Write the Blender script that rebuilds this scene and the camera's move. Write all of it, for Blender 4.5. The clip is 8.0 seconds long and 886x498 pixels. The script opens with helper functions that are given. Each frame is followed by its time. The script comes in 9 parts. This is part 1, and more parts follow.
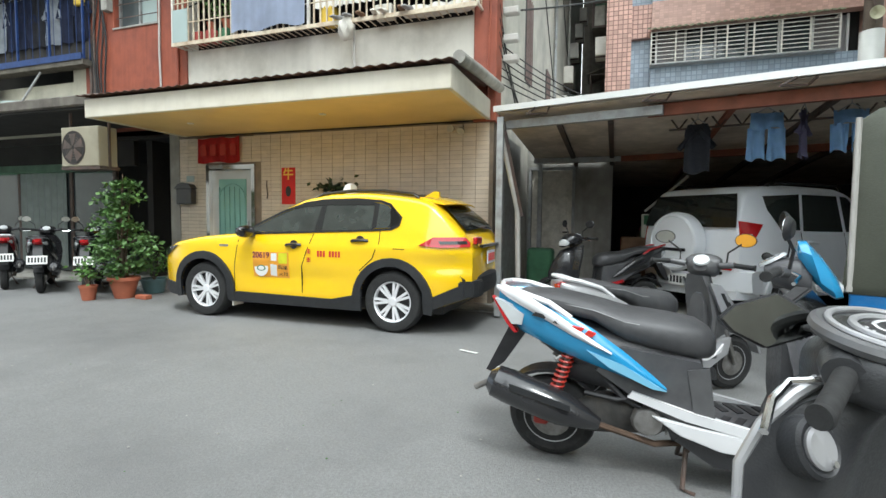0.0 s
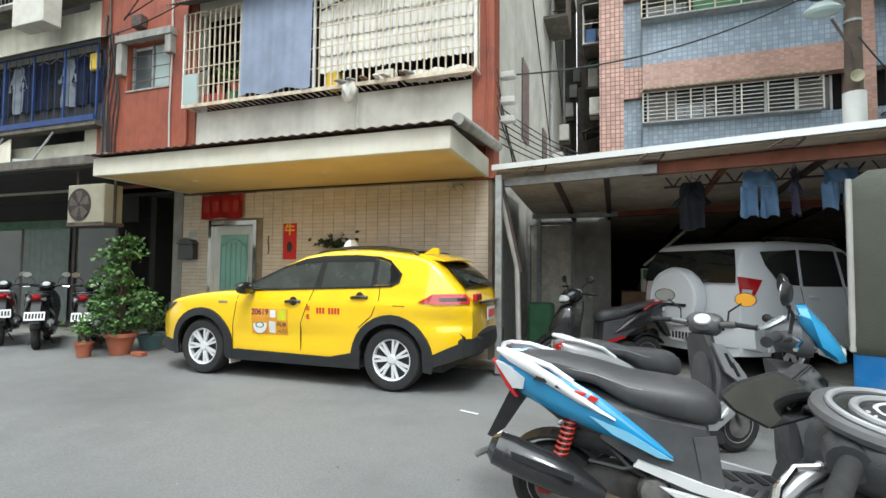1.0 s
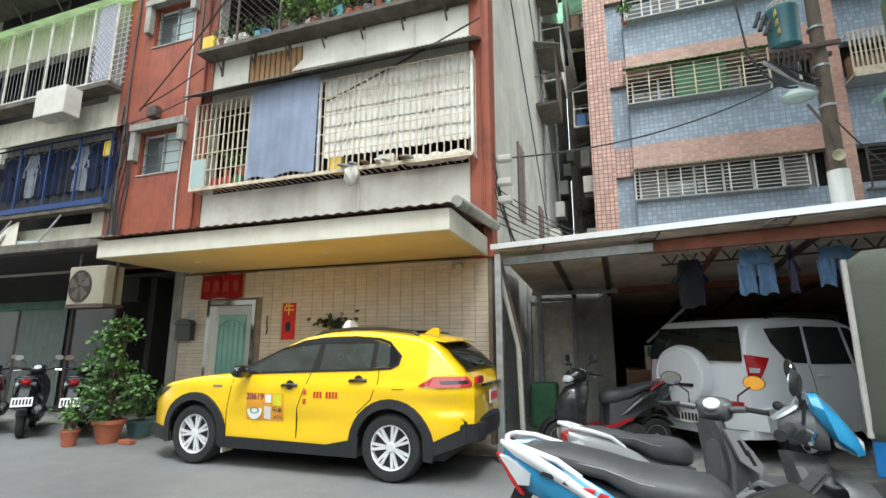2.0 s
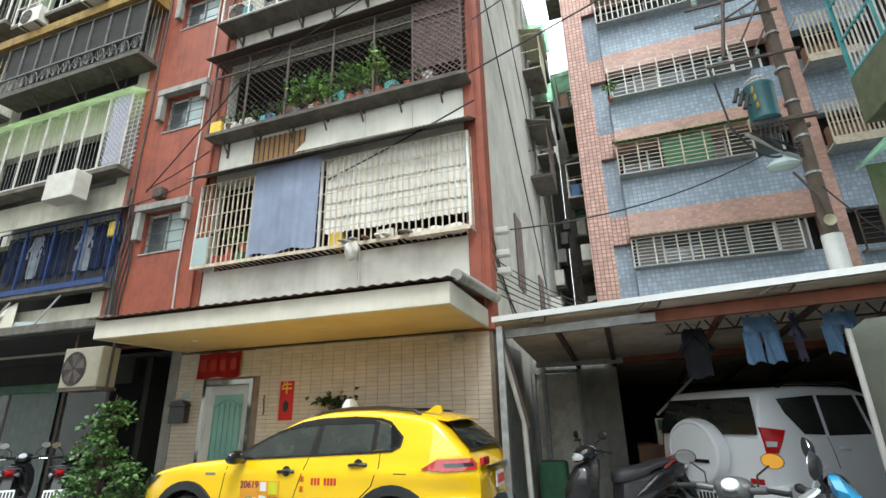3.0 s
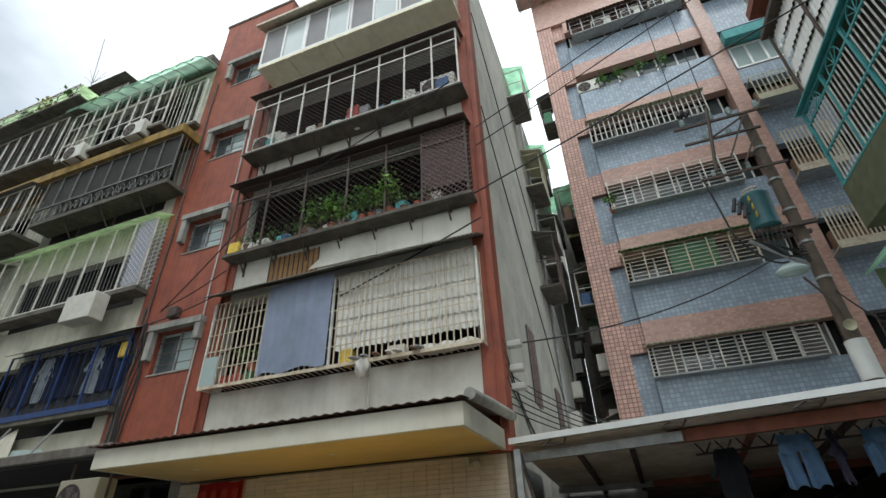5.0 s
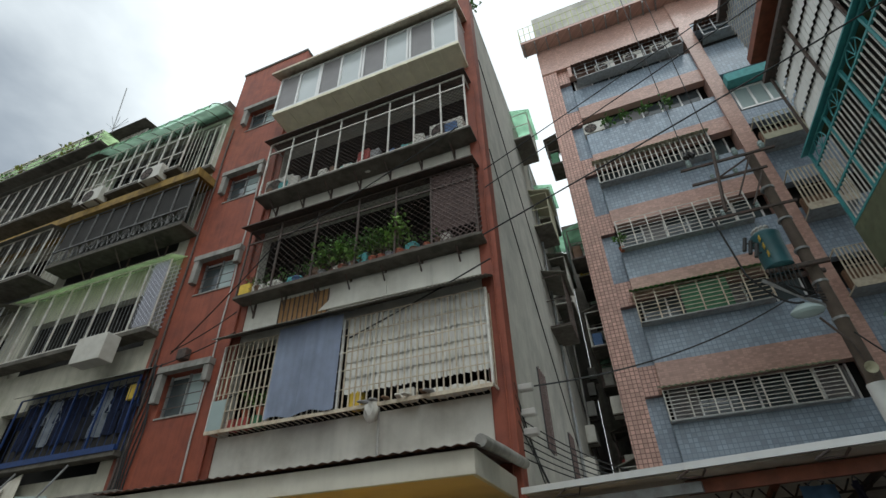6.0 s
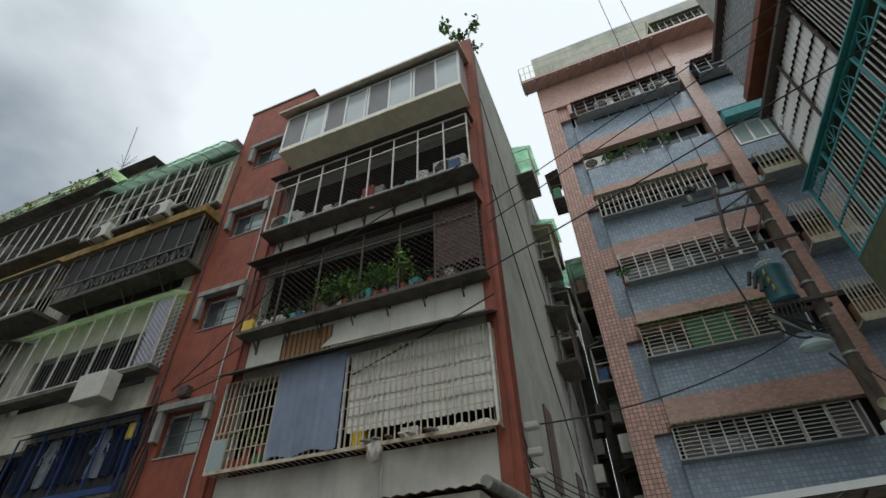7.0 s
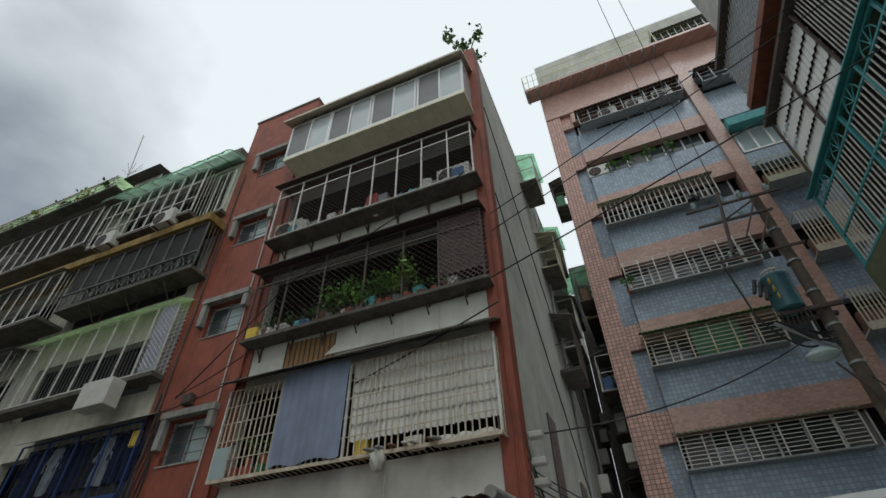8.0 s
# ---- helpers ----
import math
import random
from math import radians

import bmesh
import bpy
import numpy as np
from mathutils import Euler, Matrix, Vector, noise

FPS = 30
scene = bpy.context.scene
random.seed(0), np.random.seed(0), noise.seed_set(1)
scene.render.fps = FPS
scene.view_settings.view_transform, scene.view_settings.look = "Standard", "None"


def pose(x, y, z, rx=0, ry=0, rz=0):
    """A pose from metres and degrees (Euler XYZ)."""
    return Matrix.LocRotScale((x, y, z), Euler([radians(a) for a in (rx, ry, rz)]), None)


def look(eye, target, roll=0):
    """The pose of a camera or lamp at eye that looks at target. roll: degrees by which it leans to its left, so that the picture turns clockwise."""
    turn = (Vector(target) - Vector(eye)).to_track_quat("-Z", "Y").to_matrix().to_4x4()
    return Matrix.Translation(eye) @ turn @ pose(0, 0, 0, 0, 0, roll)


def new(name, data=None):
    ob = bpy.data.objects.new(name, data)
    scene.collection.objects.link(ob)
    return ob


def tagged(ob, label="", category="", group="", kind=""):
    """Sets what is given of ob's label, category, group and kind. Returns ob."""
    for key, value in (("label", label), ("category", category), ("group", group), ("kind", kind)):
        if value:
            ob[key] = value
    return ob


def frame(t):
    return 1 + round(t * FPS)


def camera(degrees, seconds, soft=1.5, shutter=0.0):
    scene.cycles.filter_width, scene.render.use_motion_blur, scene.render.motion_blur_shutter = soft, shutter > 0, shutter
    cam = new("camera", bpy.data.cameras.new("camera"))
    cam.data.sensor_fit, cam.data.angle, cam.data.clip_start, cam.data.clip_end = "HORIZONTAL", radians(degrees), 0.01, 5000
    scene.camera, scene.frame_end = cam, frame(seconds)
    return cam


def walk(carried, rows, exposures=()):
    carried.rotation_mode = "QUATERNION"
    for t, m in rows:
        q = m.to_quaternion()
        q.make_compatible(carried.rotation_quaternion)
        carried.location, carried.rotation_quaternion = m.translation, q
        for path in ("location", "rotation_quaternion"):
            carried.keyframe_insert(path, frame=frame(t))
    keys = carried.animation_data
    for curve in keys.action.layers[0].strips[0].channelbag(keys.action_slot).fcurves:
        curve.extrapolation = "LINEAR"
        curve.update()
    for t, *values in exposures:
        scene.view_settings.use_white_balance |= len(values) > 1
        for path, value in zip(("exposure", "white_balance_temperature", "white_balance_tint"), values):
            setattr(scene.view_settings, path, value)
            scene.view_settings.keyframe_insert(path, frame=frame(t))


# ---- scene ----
cam = camera(83.81, 8.0)
# seconds, place, yaw, pitch, roll
PATH = [
    (0.0, 0.000, 0.000, 1.267, 19.27, -3.40, -0.63),
    (0.5, 0.004, -0.004, 1.290, 19.28, -2.16, -0.53),
    (1.0, 0.007, -0.014, 1.324, 19.27, 2.57, -0.51),
    (1.5, 0.008, -0.024, 1.359, 19.22, 7.09, -0.40),
    (3.0, 0.018, -0.057, 1.439, 19.61, 19.18, 1.26),
    (3.5, 0.020, -0.078, 1.458, 19.71, 23.25, 1.69),
    (4.0, 0.026, -0.100, 1.478, 20.12, 26.57, 2.02),
    (4.5, 0.033, -0.111, 1.489, 20.68, 29.41, 2.11),
    (6.0, 0.051, -0.184, 1.539, 22.23, 36.24, 1.55),
    (6.5, 0.058, -0.212, 1.549, 22.56, 38.59, 1.57),
    (7.0, 0.058, -0.229, 1.547, 22.64, 40.14, 1.49),
    (7.5, 0.058, -0.237, 1.548, 22.83, 40.81, 1.34),
    (8.0, 0.060, -0.237, 1.549, 22.92, 41.03, 1.19),
]
K, G = 6050, 4
EXPOSURES = [(t, e, K, G) for t, e in ((0.0, 1.10), (0.5, 1.11), (1.0, 1.08), (1.5, 1.07), (3.0, 0.98), (3.5, 0.79), (4.0, 0.55), (4.5, 0.25), (6.0, -0.57), (6.5, -0.81), (7.0, -0.87), (8.0, -0.96))]
walk(cam, [(t, pose(x, y, z, 90 + pitch, roll, yaw)) for t, x, y, z, yaw, pitch, roll in PATH], EXPOSURES)
# ---- sky and sun ----
world = bpy.data.worlds.new("world")
scene.world = world
world.use_nodes = True
wn, wl = world.node_tree.nodes, world.node_tree.links
wn.clear()
SUN_EL, SUN_AZ = 58.0, 150.0
sky = wn.new("ShaderNodeTexSky")
sky.sky_type = "NISHITA"
sky.sun_disc = False
sky.sun_elevation = radians(SUN_EL)
sky.sun_rotation = radians(SUN_AZ)
sky.air_density, sky.dust_density = 1.0, 3.0
sky_dim = wn.new("ShaderNodeVectorMath")
sky_dim.operation = "SCALE"
sky_dim.inputs["Scale"].default_value = 0.11
wl.new(sky.outputs[0], sky_dim.inputs[0])
wtc = wn.new("ShaderNodeTexCoord")
wmap = wn.new("ShaderNodeMapping")
wmap.inputs["Location"].default_value = (0.35, 0.1, 0.0)
wmap.inputs["Scale"].default_value = (1.0, 1.0, 1.8)
wl.new(wtc.outputs["Generated"], wmap.inputs[0])
cloud_noise = wn.new("ShaderNodeTexNoise")
cloud_noise.inputs["Scale"].default_value = 1.7
cloud_noise.inputs["Detail"].default_value = 7.0
cloud_noise.inputs["Roughness"].default_value = 0.5
wl.new(wmap.outputs[0], cloud_noise.inputs["Vector"])
# thick grey cloud bank towards the west, thin white veil elsewhere
wsep = wn.new("ShaderNodeSeparateXYZ")
wl.new(wtc.outputs["Generated"], wsep.inputs[0])
bank = wn.new("ShaderNodeMath")
bank.operation = "MULTIPLY_ADD"
bank.inputs[1].default_value = 1.1
bank.inputs[2].default_value = 0.80
wl.new(wsep.outputs["X"], bank.inputs[0])
bank_sum = wn.new("ShaderNodeMath")
bank_sum.operation = "MULTIPLY_ADD"
bank_sum.inputs[1].default_value = 0.75
wl.new(cloud_noise.outputs["Fac"], bank_sum.inputs[0])
wl.new(bank.outputs[0], bank_sum.inputs[2])
cloud_ramp = wn.new("ShaderNodeValToRGB")
cloud_ramp.color_ramp.elements[0].position = 0.30
cloud_ramp.color_ramp.elements[0].color = (0.50, 0.55, 0.63, 1)
cloud_ramp.color_ramp.elements[1].position = 0.58
cloud_ramp.color_ramp.elements[1].color = (1.95, 1.95, 1.93, 1)
wl.new(bank_sum.outputs[0], cloud_ramp.inputs[0])
wmix = wn.new("ShaderNodeMix")
wmix.data_type = "RGBA"
wmix.inputs[0].default_value = 0.88
wl.new(sky_dim.outputs[0], wmix.inputs[6])
wl.new(cloud_ramp.outputs[0], wmix.inputs[7])
wbg = wn.new("ShaderNodeBackground")
wbg.inputs["Strength"].default_value = 1.0
wl.new(wmix.outputs[2], wbg.inputs["Color"])
wout = wn.new("ShaderNodeOutputWorld")
wl.new(wbg.outputs[0], wout.inputs["Surface"])

sun = new("sun", bpy.data.lights.new("sun", "SUN"))
sun.data.energy = 1.0
sun.data.angle = radians(14)
sun.data.color = (1.0, 0.985, 0.96)
sun_dir = Vector((math.sin(radians(SUN_AZ)) * math.cos(radians(SUN_EL)), math.cos(radians(SUN_AZ)) * math.cos(radians(SUN_EL)), math.sin(radians(SUN_EL))))
sun.matrix_world = look(sun_dir * 60, (0, 0, 0))
# ---- materials ----
def material(name, color, rough=0.6, metal=0.0, var=0.12, scale=6.0, bump=0.0, bump_scale=60.0, stain=None, stain_amount=0.0, stain_scale=1.2,
             streak=0.0, rand=0.0, island=0.0, coat=0.0, spec=None, transmission=0.0, alpha=1.0, emit=0.0):
    """Procedural surface: a base colour varied at two scales, with stains, run-down streaks, grain and gloss."""
    m = bpy.data.materials.new(name)
    m.use_nodes = True
    nt = m.node_tree
    nd, ln = nt.nodes, nt.links
    b = nd["Principled BSDF"]
    b.inputs["Roughness"].default_value = rough
    b.inputs["Metallic"].default_value = metal
    b.inputs["Coat Weight"].default_value = coat
    b.inputs["Coat Roughness"].default_value = 0.06
    b.inputs["Transmission Weight"].default_value = transmission
    b.inputs["Alpha"].default_value = alpha
    if spec is not None:
        b.inputs["Specular IOR Level"].default_value = spec
    if emit:
        b.inputs["Emission Color"].default_value = (*color, 1)
        b.inputs["Emission Strength"].default_value = emit
    geo = nd.new("ShaderNodeNewGeometry")
    pos = geo.outputs["Position"]
    n1 = nd.new("ShaderNodeTexNoise")
    n1.inputs["Scale"].default_value = scale
    n1.inputs["Detail"].default_value = 5
    ln.new(pos, n1.inputs["Vector"])
    lo = [max(0.0, c * (1 - var)) for c in color]
    hi = [min(1.0, c * (1 + var)) for c in color]
    r1 = nd.new("ShaderNodeValToRGB")
    r1.color_ramp.elements[0].position, r1.color_ramp.elements[1].position = 0.3, 0.7
    r1.color_ramp.elements[0].color, r1.color_ramp.elements[1].color = (*lo, 1), (*hi, 1)
    ln.new(n1.outputs["Fac"], r1.inputs[0])
    col = r1.outputs[0]

    def mixed(fac, a, b2, mode="MIX"):
        mx = nd.new("ShaderNodeMix")
        mx.data_type, mx.blend_type = "RGBA", mode
        if hasattr(fac, "links"):
            ln.new(fac, mx.inputs[0])
        else:
            mx.inputs[0].default_value = fac
        for k, v in ((6, a), (7, b2)):
            if hasattr(v, "links"):
                ln.new(v, mx.inputs[k])
            else:
                mx.inputs[k].default_value = (*v, 1)
        return mx.outputs[2]

    def ramp(src, p0, p1, v0, v1):
        mr = nd.new("ShaderNodeMapRange")
        mr.inputs[1].default_value, mr.inputs[2].default_value, mr.inputs[3].default_value, mr.inputs[4].default_value = p0, p1, v0, v1
        ln.new(src, mr.inputs[0])
        return mr.outputs[0]

    if stain is not None and stain_amount:
        n2 = nd.new("ShaderNodeTexNoise")
        n2.inputs["Scale"].default_value = stain_scale
        n2.inputs["Detail"].default_value = 6
        n2.inputs["Roughness"].default_value = 0.65
        ln.new(pos, n2.inputs["Vector"])
        col = mixed(ramp(n2.outputs["Fac"], 0.45, 0.72, 0.0, stain_amount), col, stain)
    if streak:
        mp = nd.new("ShaderNodeMapping")
        mp.inputs["Scale"].default_value = (5.0, 5.0, 0.35)
        ln.new(pos, mp.inputs[0])
        n3 = nd.new("ShaderNodeTexNoise")
        n3.inputs["Scale"].default_value = 1.5
        n3.inputs["Detail"].default_value = 5
        ln.new(mp.outputs[0], n3.inputs["Vector"])
        col = mixed(ramp(n3.outputs["Fac"], 0.48, 0.75, 0.0, streak), col, [c * 0.35 for c in (stain or color)])
    if rand or island:
        src = nd.new("ShaderNodeObjectInfo").outputs["Random"] if rand else geo.outputs["Random Per Island"]
        k = rand or island
        hs = nd.new("ShaderNodeHueSaturation")
        ln.new(ramp(src, 0, 1, 1 - k, 1 + k), hs.inputs["Value"])
        ln.new(col, hs.inputs["Color"])
        col = hs.outputs[0]
    ln.new(col, b.inputs["Base Color"])
    n4 = nd.new("ShaderNodeTexNoise")
    n4.inputs["Scale"].default_value = bump_scale
    n4.inputs["Detail"].default_value = 4
    ln.new(pos, n4.inputs["Vector"])
    ln.new(ramp(n4.outputs["Fac"], 0.3, 0.7, max(0.0, rough - (0.02 if metal > 0.1 or rough < 0.3 else 0.08)), min(1.0, rough + (0.02 if metal > 0.1 or rough < 0.3 else 0.08))), b.inputs["Roughness"])
    if bump:
        bp = nd.new("ShaderNodeBump")
        bp.inputs["Strength"].default_value = bump
        bp.inputs["Distance"].default_value = 0.01
        ln.new(n4.outputs["Fac"], bp.inputs["Height"])
        ln.new(bp.outputs[0], b.inputs["Normal"])
    return m


def tiled(name, color, grout, w, h, rough=0.35, var=0.18, stain_amount=0.25, mortar=0.012):
    """Small glazed facade tiles with grout, laid in the wall's own plane (x or y along, z up)."""
    m = material(name, color, rough, var=0.06)
    nd, ln = m.node_tree.nodes, m.node_tree.links
    b = nd["Principled BSDF"]
    geo = nd.new("ShaderNodeNewGeometry")
    sp = nd.new("ShaderNodeSeparateXYZ")
    ln.new(geo.outputs["Position"], sp.inputs[0])
    ad = nd.new("ShaderNodeMath")
    ad.operation = "ADD"
    ln.new(sp.outputs[0], ad.inputs[0])
    ln.new(sp.outputs[1], ad.inputs[1])
    cb = nd.new("ShaderNodeCombineXYZ")
    ln.new(ad.outputs[0], cb.inputs[0])
    ln.new(sp.outputs[2], cb.inputs[1])
    br = nd.new("ShaderNodeTexBrick")
    br.offset, br.squash = 0.0, 1.0
    br.inputs["Scale"].default_value = 1.0
    br.inputs["Brick Width"].default_value = w
    br.inputs["Row Height"].default_value = h
    br.inputs["Mortar Size"].default_value = mortar
    br.inputs["Mortar Smooth"].default_value = 0.2
    br.inputs["Color1"].default_value = (*[c * (1 - var) for c in color], 1)
    br.inputs["Color2"].default_value = (*[min(1, c * (1 + var)) for c in color], 1)
    br.inputs["Mortar"].default_value = (*grout, 1)
    ln.new(cb.outputs[0], br.inputs["Vector"])
    n2 = nd.new("ShaderNodeTexNoise")
    n2.inputs["Scale"].default_value = 0.9
    n2.inputs["Detail"].default_value = 6
    ln.new(geo.outputs["Position"], n2.inputs["Vector"])
    mr = nd.new("ShaderNodeMapRange")
    mr.inputs[1].default_value, mr.inputs[2].default_value, mr.inputs[3].default_value, mr.inputs[4].default_value = 0.45, 0.75, 0.0, stain_amount
    ln.new(n2.outputs["Fac"], mr.inputs[0])
    mx = nd.new("ShaderNodeMix")
    mx.data_type = "RGBA"
    ln.new(mr.outputs[0], mx.inputs[0])
    ln.new(br.outputs["Color"], mx.inputs[6])
    mx.inputs[7].default_value = (*[c * 0.45 for c in color], 1)
    ln.new(mx.outputs[2], b.inputs["Base Color"])
    bp = nd.new("ShaderNodeBump")
    bp.inputs["Strength"].default_value = 0.5
    bp.inputs["Distance"].default_value = 0.006
    bp.invert = True
    ln.new(br.outputs["Fac"], bp.inputs["Height"])
    ln.new(bp.outputs[0], b.inputs["Normal"])
    return m


def window_glass(name, color, rough=0.03):
    m = bpy.data.materials.new(name)
    m.use_nodes = True
    nd, ln = m.node_tree.nodes, m.node_tree.links
    nd.clear()
    out = nd.new("ShaderNodeOutputMaterial")
    tr, gl, mix, fr = nd.new("ShaderNodeBsdfTransparent"), nd.new("ShaderNodeBsdfGlossy"), nd.new("ShaderNodeMixShader"), nd.new("ShaderNodeFresnel")
    tr.inputs[0].default_value = (*color, 1)
    gl.inputs["Roughness"].default_value = rough
    fr.inputs[0].default_value = 1.5
    ln.new(fr.outputs[0], mix.inputs[0])
    ln.new(tr.outputs[0], mix.inputs[1])
    ln.new(gl.outputs[0], mix.inputs[2])
    ln.new(mix.outputs[0], out.inputs[0])
    return m


def translucent(name, color, clear=0.25, var=0.12, scale=3.0):
    """Thin weathered plastic sheeting that lets light through."""
    m = bpy.data.materials.new(name)
    m.use_nodes = True
    nd, ln = m.node_tree.nodes, m.node_tree.links
    nd.clear()
    out = nd.new("ShaderNodeOutputMaterial")
    geo, ns, rp = nd.new("ShaderNodeNewGeometry"), nd.new("ShaderNodeTexNoise"), nd.new("ShaderNodeValToRGB")
    ns.inputs["Scale"].default_value, ns.inputs["Detail"].default_value = scale, 6
    rp.color_ramp.elements[0].position, rp.color_ramp.elements[1].position = 0.32, 0.7
    rp.color_ramp.elements[0].color = (*[c * (1 - 2 * var) for c in color], 1)
    rp.color_ramp.elements[1].color = (*[min(1.0, c * (1 + var)) for c in color], 1)
    ln.new(geo.outputs["Position"], ns.inputs["Vector"])
    ln.new(ns.outputs["Fac"], rp.inputs[0])
    df, tl, tp = nd.new("ShaderNodeBsdfDiffuse"), nd.new("ShaderNodeBsdfTranslucent"), nd.new("ShaderNodeBsdfTransparent")
    for sh in (df, tl, tp):
        ln.new(rp.outputs[0], sh.inputs["Color"])
    m1, m2 = nd.new("ShaderNodeMixShader"), nd.new("ShaderNodeMixShader")
    m1.inputs[0].default_value, m2.inputs[0].default_value = 0.7, clear
    ln.new(df.outputs[0], m1.inputs[1])
    ln.new(tl.outputs[0], m1.inputs[2])
    ln.new(m1.outputs[0], m2.inputs[1])
    ln.new(tp.outputs[0], m2.inputs[2])
    ln.new(m2.outputs[0], out.inputs[0])
    return m


M = {}
M["asphalt"] = material("asphalt", (0.195, 0.195, 0.191), 0.88, var=0.16, scale=70.0, bump=0.6, bump_scale=160, stain=(0.10, 0.10, 0.10), stain_amount=0.7, stain_scale=0.45)
M["concrete"] = material("concrete", (0.33, 0.32, 0.29), 0.9, var=0.15, scale=5, bump=0.3, stain=(0.14, 0.13, 0.11), stain_amount=0.6, streak=0.35)
# weathered cement; its dark tone also serves as shade on the alley walls
M["slab"] = material("weathered_shade_slab", (0.15, 0.135, 0.115), 0.9, var=0.2, scale=6, bump=0.3, stain=(0.07, 0.06, 0.05), stain_amount=0.8, stain_scale=2.5, streak=0.4)
M["render_white"] = material("white_render", (0.66, 0.64, 0.57), 0.85, var=0.05, scale=3, bump=0.15, stain=(0.40, 0.38, 0.32), stain_amount=0.6, stain_scale=1.3, streak=0.12)
M["render_old"] = material("old_cream_render", (0.52, 0.50, 0.41), 0.9, var=0.08, scale=3, bump=0.2, stain=(0.26, 0.25, 0.18), stain_amount=0.7, stain_scale=1.1, streak=0.2)
M["red_paint"] = material("red_paint", (0.28, 0.072, 0.038), 0.65, var=0.14, scale=4, bump=0.25, stain=(0.15, 0.042, 0.03), stain_amount=0.75, stain_scale=1.6, streak=0.4)
M["side_render"] = material("side_render", (0.56, 0.54, 0.48), 0.9, var=0.08, scale=2, bump=0.2, stain=(0.27, 0.27, 0.24), stain_amount=0.65, stain_scale=0.9, streak=0.14)
# near black: shade of rooms, recesses and openings put into the colour
M["inside_shade"] = material("interior_shade", (0.026, 0.024, 0.022), 0.9, var=0.3, scale=2)
M["tile_cream"] = material("cream_tile", (0.58, 0.50, 0.40), 0.4, var=0.06, scale=9, island=0.06, stain=(0.36, 0.3, 0.23), stain_amount=0.35)
M["tile_cream_one"] = material("cream_tile_piece", (0.58, 0.50, 0.40), 0.4, var=0.06, scale=9, rand=0.06, stain=(0.36, 0.3, 0.23), stain_amount=0.35)
M["grout"] = material("grout", (0.20, 0.16, 0.12), 0.95, var=0.2)
M["canopy_cream"] = material("canopy_cream", (0.66, 0.62, 0.52), 0.7, var=0.05, scale=2, stain=(0.44, 0.39, 0.29), stain_amount=0.55, streak=0.1)
M["soffit"] = material("soffit_cream", (0.67, 0.51, 0.25), 0.6, var=0.06, scale=1.5, stain=(0.5, 0.36, 0.15), stain_amount=0.4)
M["roof_brown"] = material("brown_sheet_roof", (0.10, 0.05, 0.035), 0.6, var=0.2)
M["steel_white"] = material("white_painted_steel", (0.66, 0.64, 0.58), 0.5, var=0.12, scale=12, stain=(0.25, 0.13, 0.07), stain_amount=0.5, stain_scale=5)
M["steel_cream"] = material("cream_painted_steel", (0.62, 0.55, 0.42), 0.5, var=0.12, scale=12, stain=(0.25, 0.12, 0.05), stain_amount=0.6, stain_scale=5)
M["steel_dark"] = material("dark_rusty_steel", (0.085, 0.065, 0.055), 0.7, var=0.3, scale=12, stain=(0.12, 0.05, 0.03), stain_amount=0.5, stain_scale=6)
M["steel_grey"] = material("grey_steel", (0.33, 0.34, 0.34), 0.5, metal=0.3, var=0.15, scale=10, stain=(0.14, 0.1, 0.07), stain_amount=0.5, stain_scale=6)
M["lattice"] = material("brown_lattice", (0.16, 0.11, 0.10), 0.6, var=0.2, scale=10)
M["lattice_white"] = material("pale_lattice", (0.45, 0.45, 0.5), 0.5, var=0.12, scale=10)
M["steel_blue"] = material("blue_painted_steel", (0.012, 0.04, 0.15), 0.5, var=0.2, scale=10)
M["steel_teal"] = material("teal_painted_steel", (0.08, 0.33, 0.34), 0.5, var=0.12, scale=8, stain=(0.04, 0.12, 0.11), stain_amount=0.4)
M["sheet_blue"] = material("blue_plastic_sheet", (0.47, 0.54, 0.70), 0.45, var=0.08, scale=4, stain=(0.33, 0.38, 0.50), stain_amount=0.5, streak=0.12)
M["blind_white"] = material("white_corrugated_plastic", (0.70, 0.69, 0.65), 0.5, var=0.04, scale=6, stain=(0.55, 0.53, 0.47), stain_amount=0.4)
M["awning_grey"] = material("grey_corrugated_sheet", (0.20, 0.19, 0.16), 0.8, var=0.2, stain=(0.08, 0.075, 0.06), stain_amount=0.7, stain_scale=2)
M["awning_green"] = translucent("green_translucent_sheet", (0.66, 0.88, 0.72), 0.6)
M["fan_dark"] = material("dull_grey_railing", (0.15, 0.15, 0.145), 0.7, var=0.2, scale=10, stain=(0.07, 0.05, 0.04), stain_amount=0.5, stain_scale=6)
M["slab_dark"] = material("dark_brown_slab", (0.12, 0.108, 0.088), 0.9, var=0.25, scale=6, bump=0.3, stain=(0.035, 0.032, 0.025), stain_amount=0.8, stain_scale=2.5)
M["awning_clear"] = translucent("clear_lime_sheet", (0.74, 0.86, 0.62), 0.72)
M["rail_lime"] = material("lime_painted_rail", (0.50, 0.53, 0.22), 0.5, var=0.15, stain=(0.25, 0.24, 0.10), stain_amount=0.4, stain_scale=4)
M["orange_edge"] = material("ochre_painted_edge", (0.30, 0.19, 0.045), 0.8, var=0.15, stain=(0.10, 0.06, 0.03), stain_amount=0.95, stain_scale=2.4, streak=0.4)
M["alu"] = material("white_aluminium", (0.70, 0.70, 0.68), 0.4, metal=0.2, var=0.05)
M["pane"] = material("window_pane", (0.06, 0.075, 0.08), 0.06, var=0.15, scale=1.5, spec=0.7)
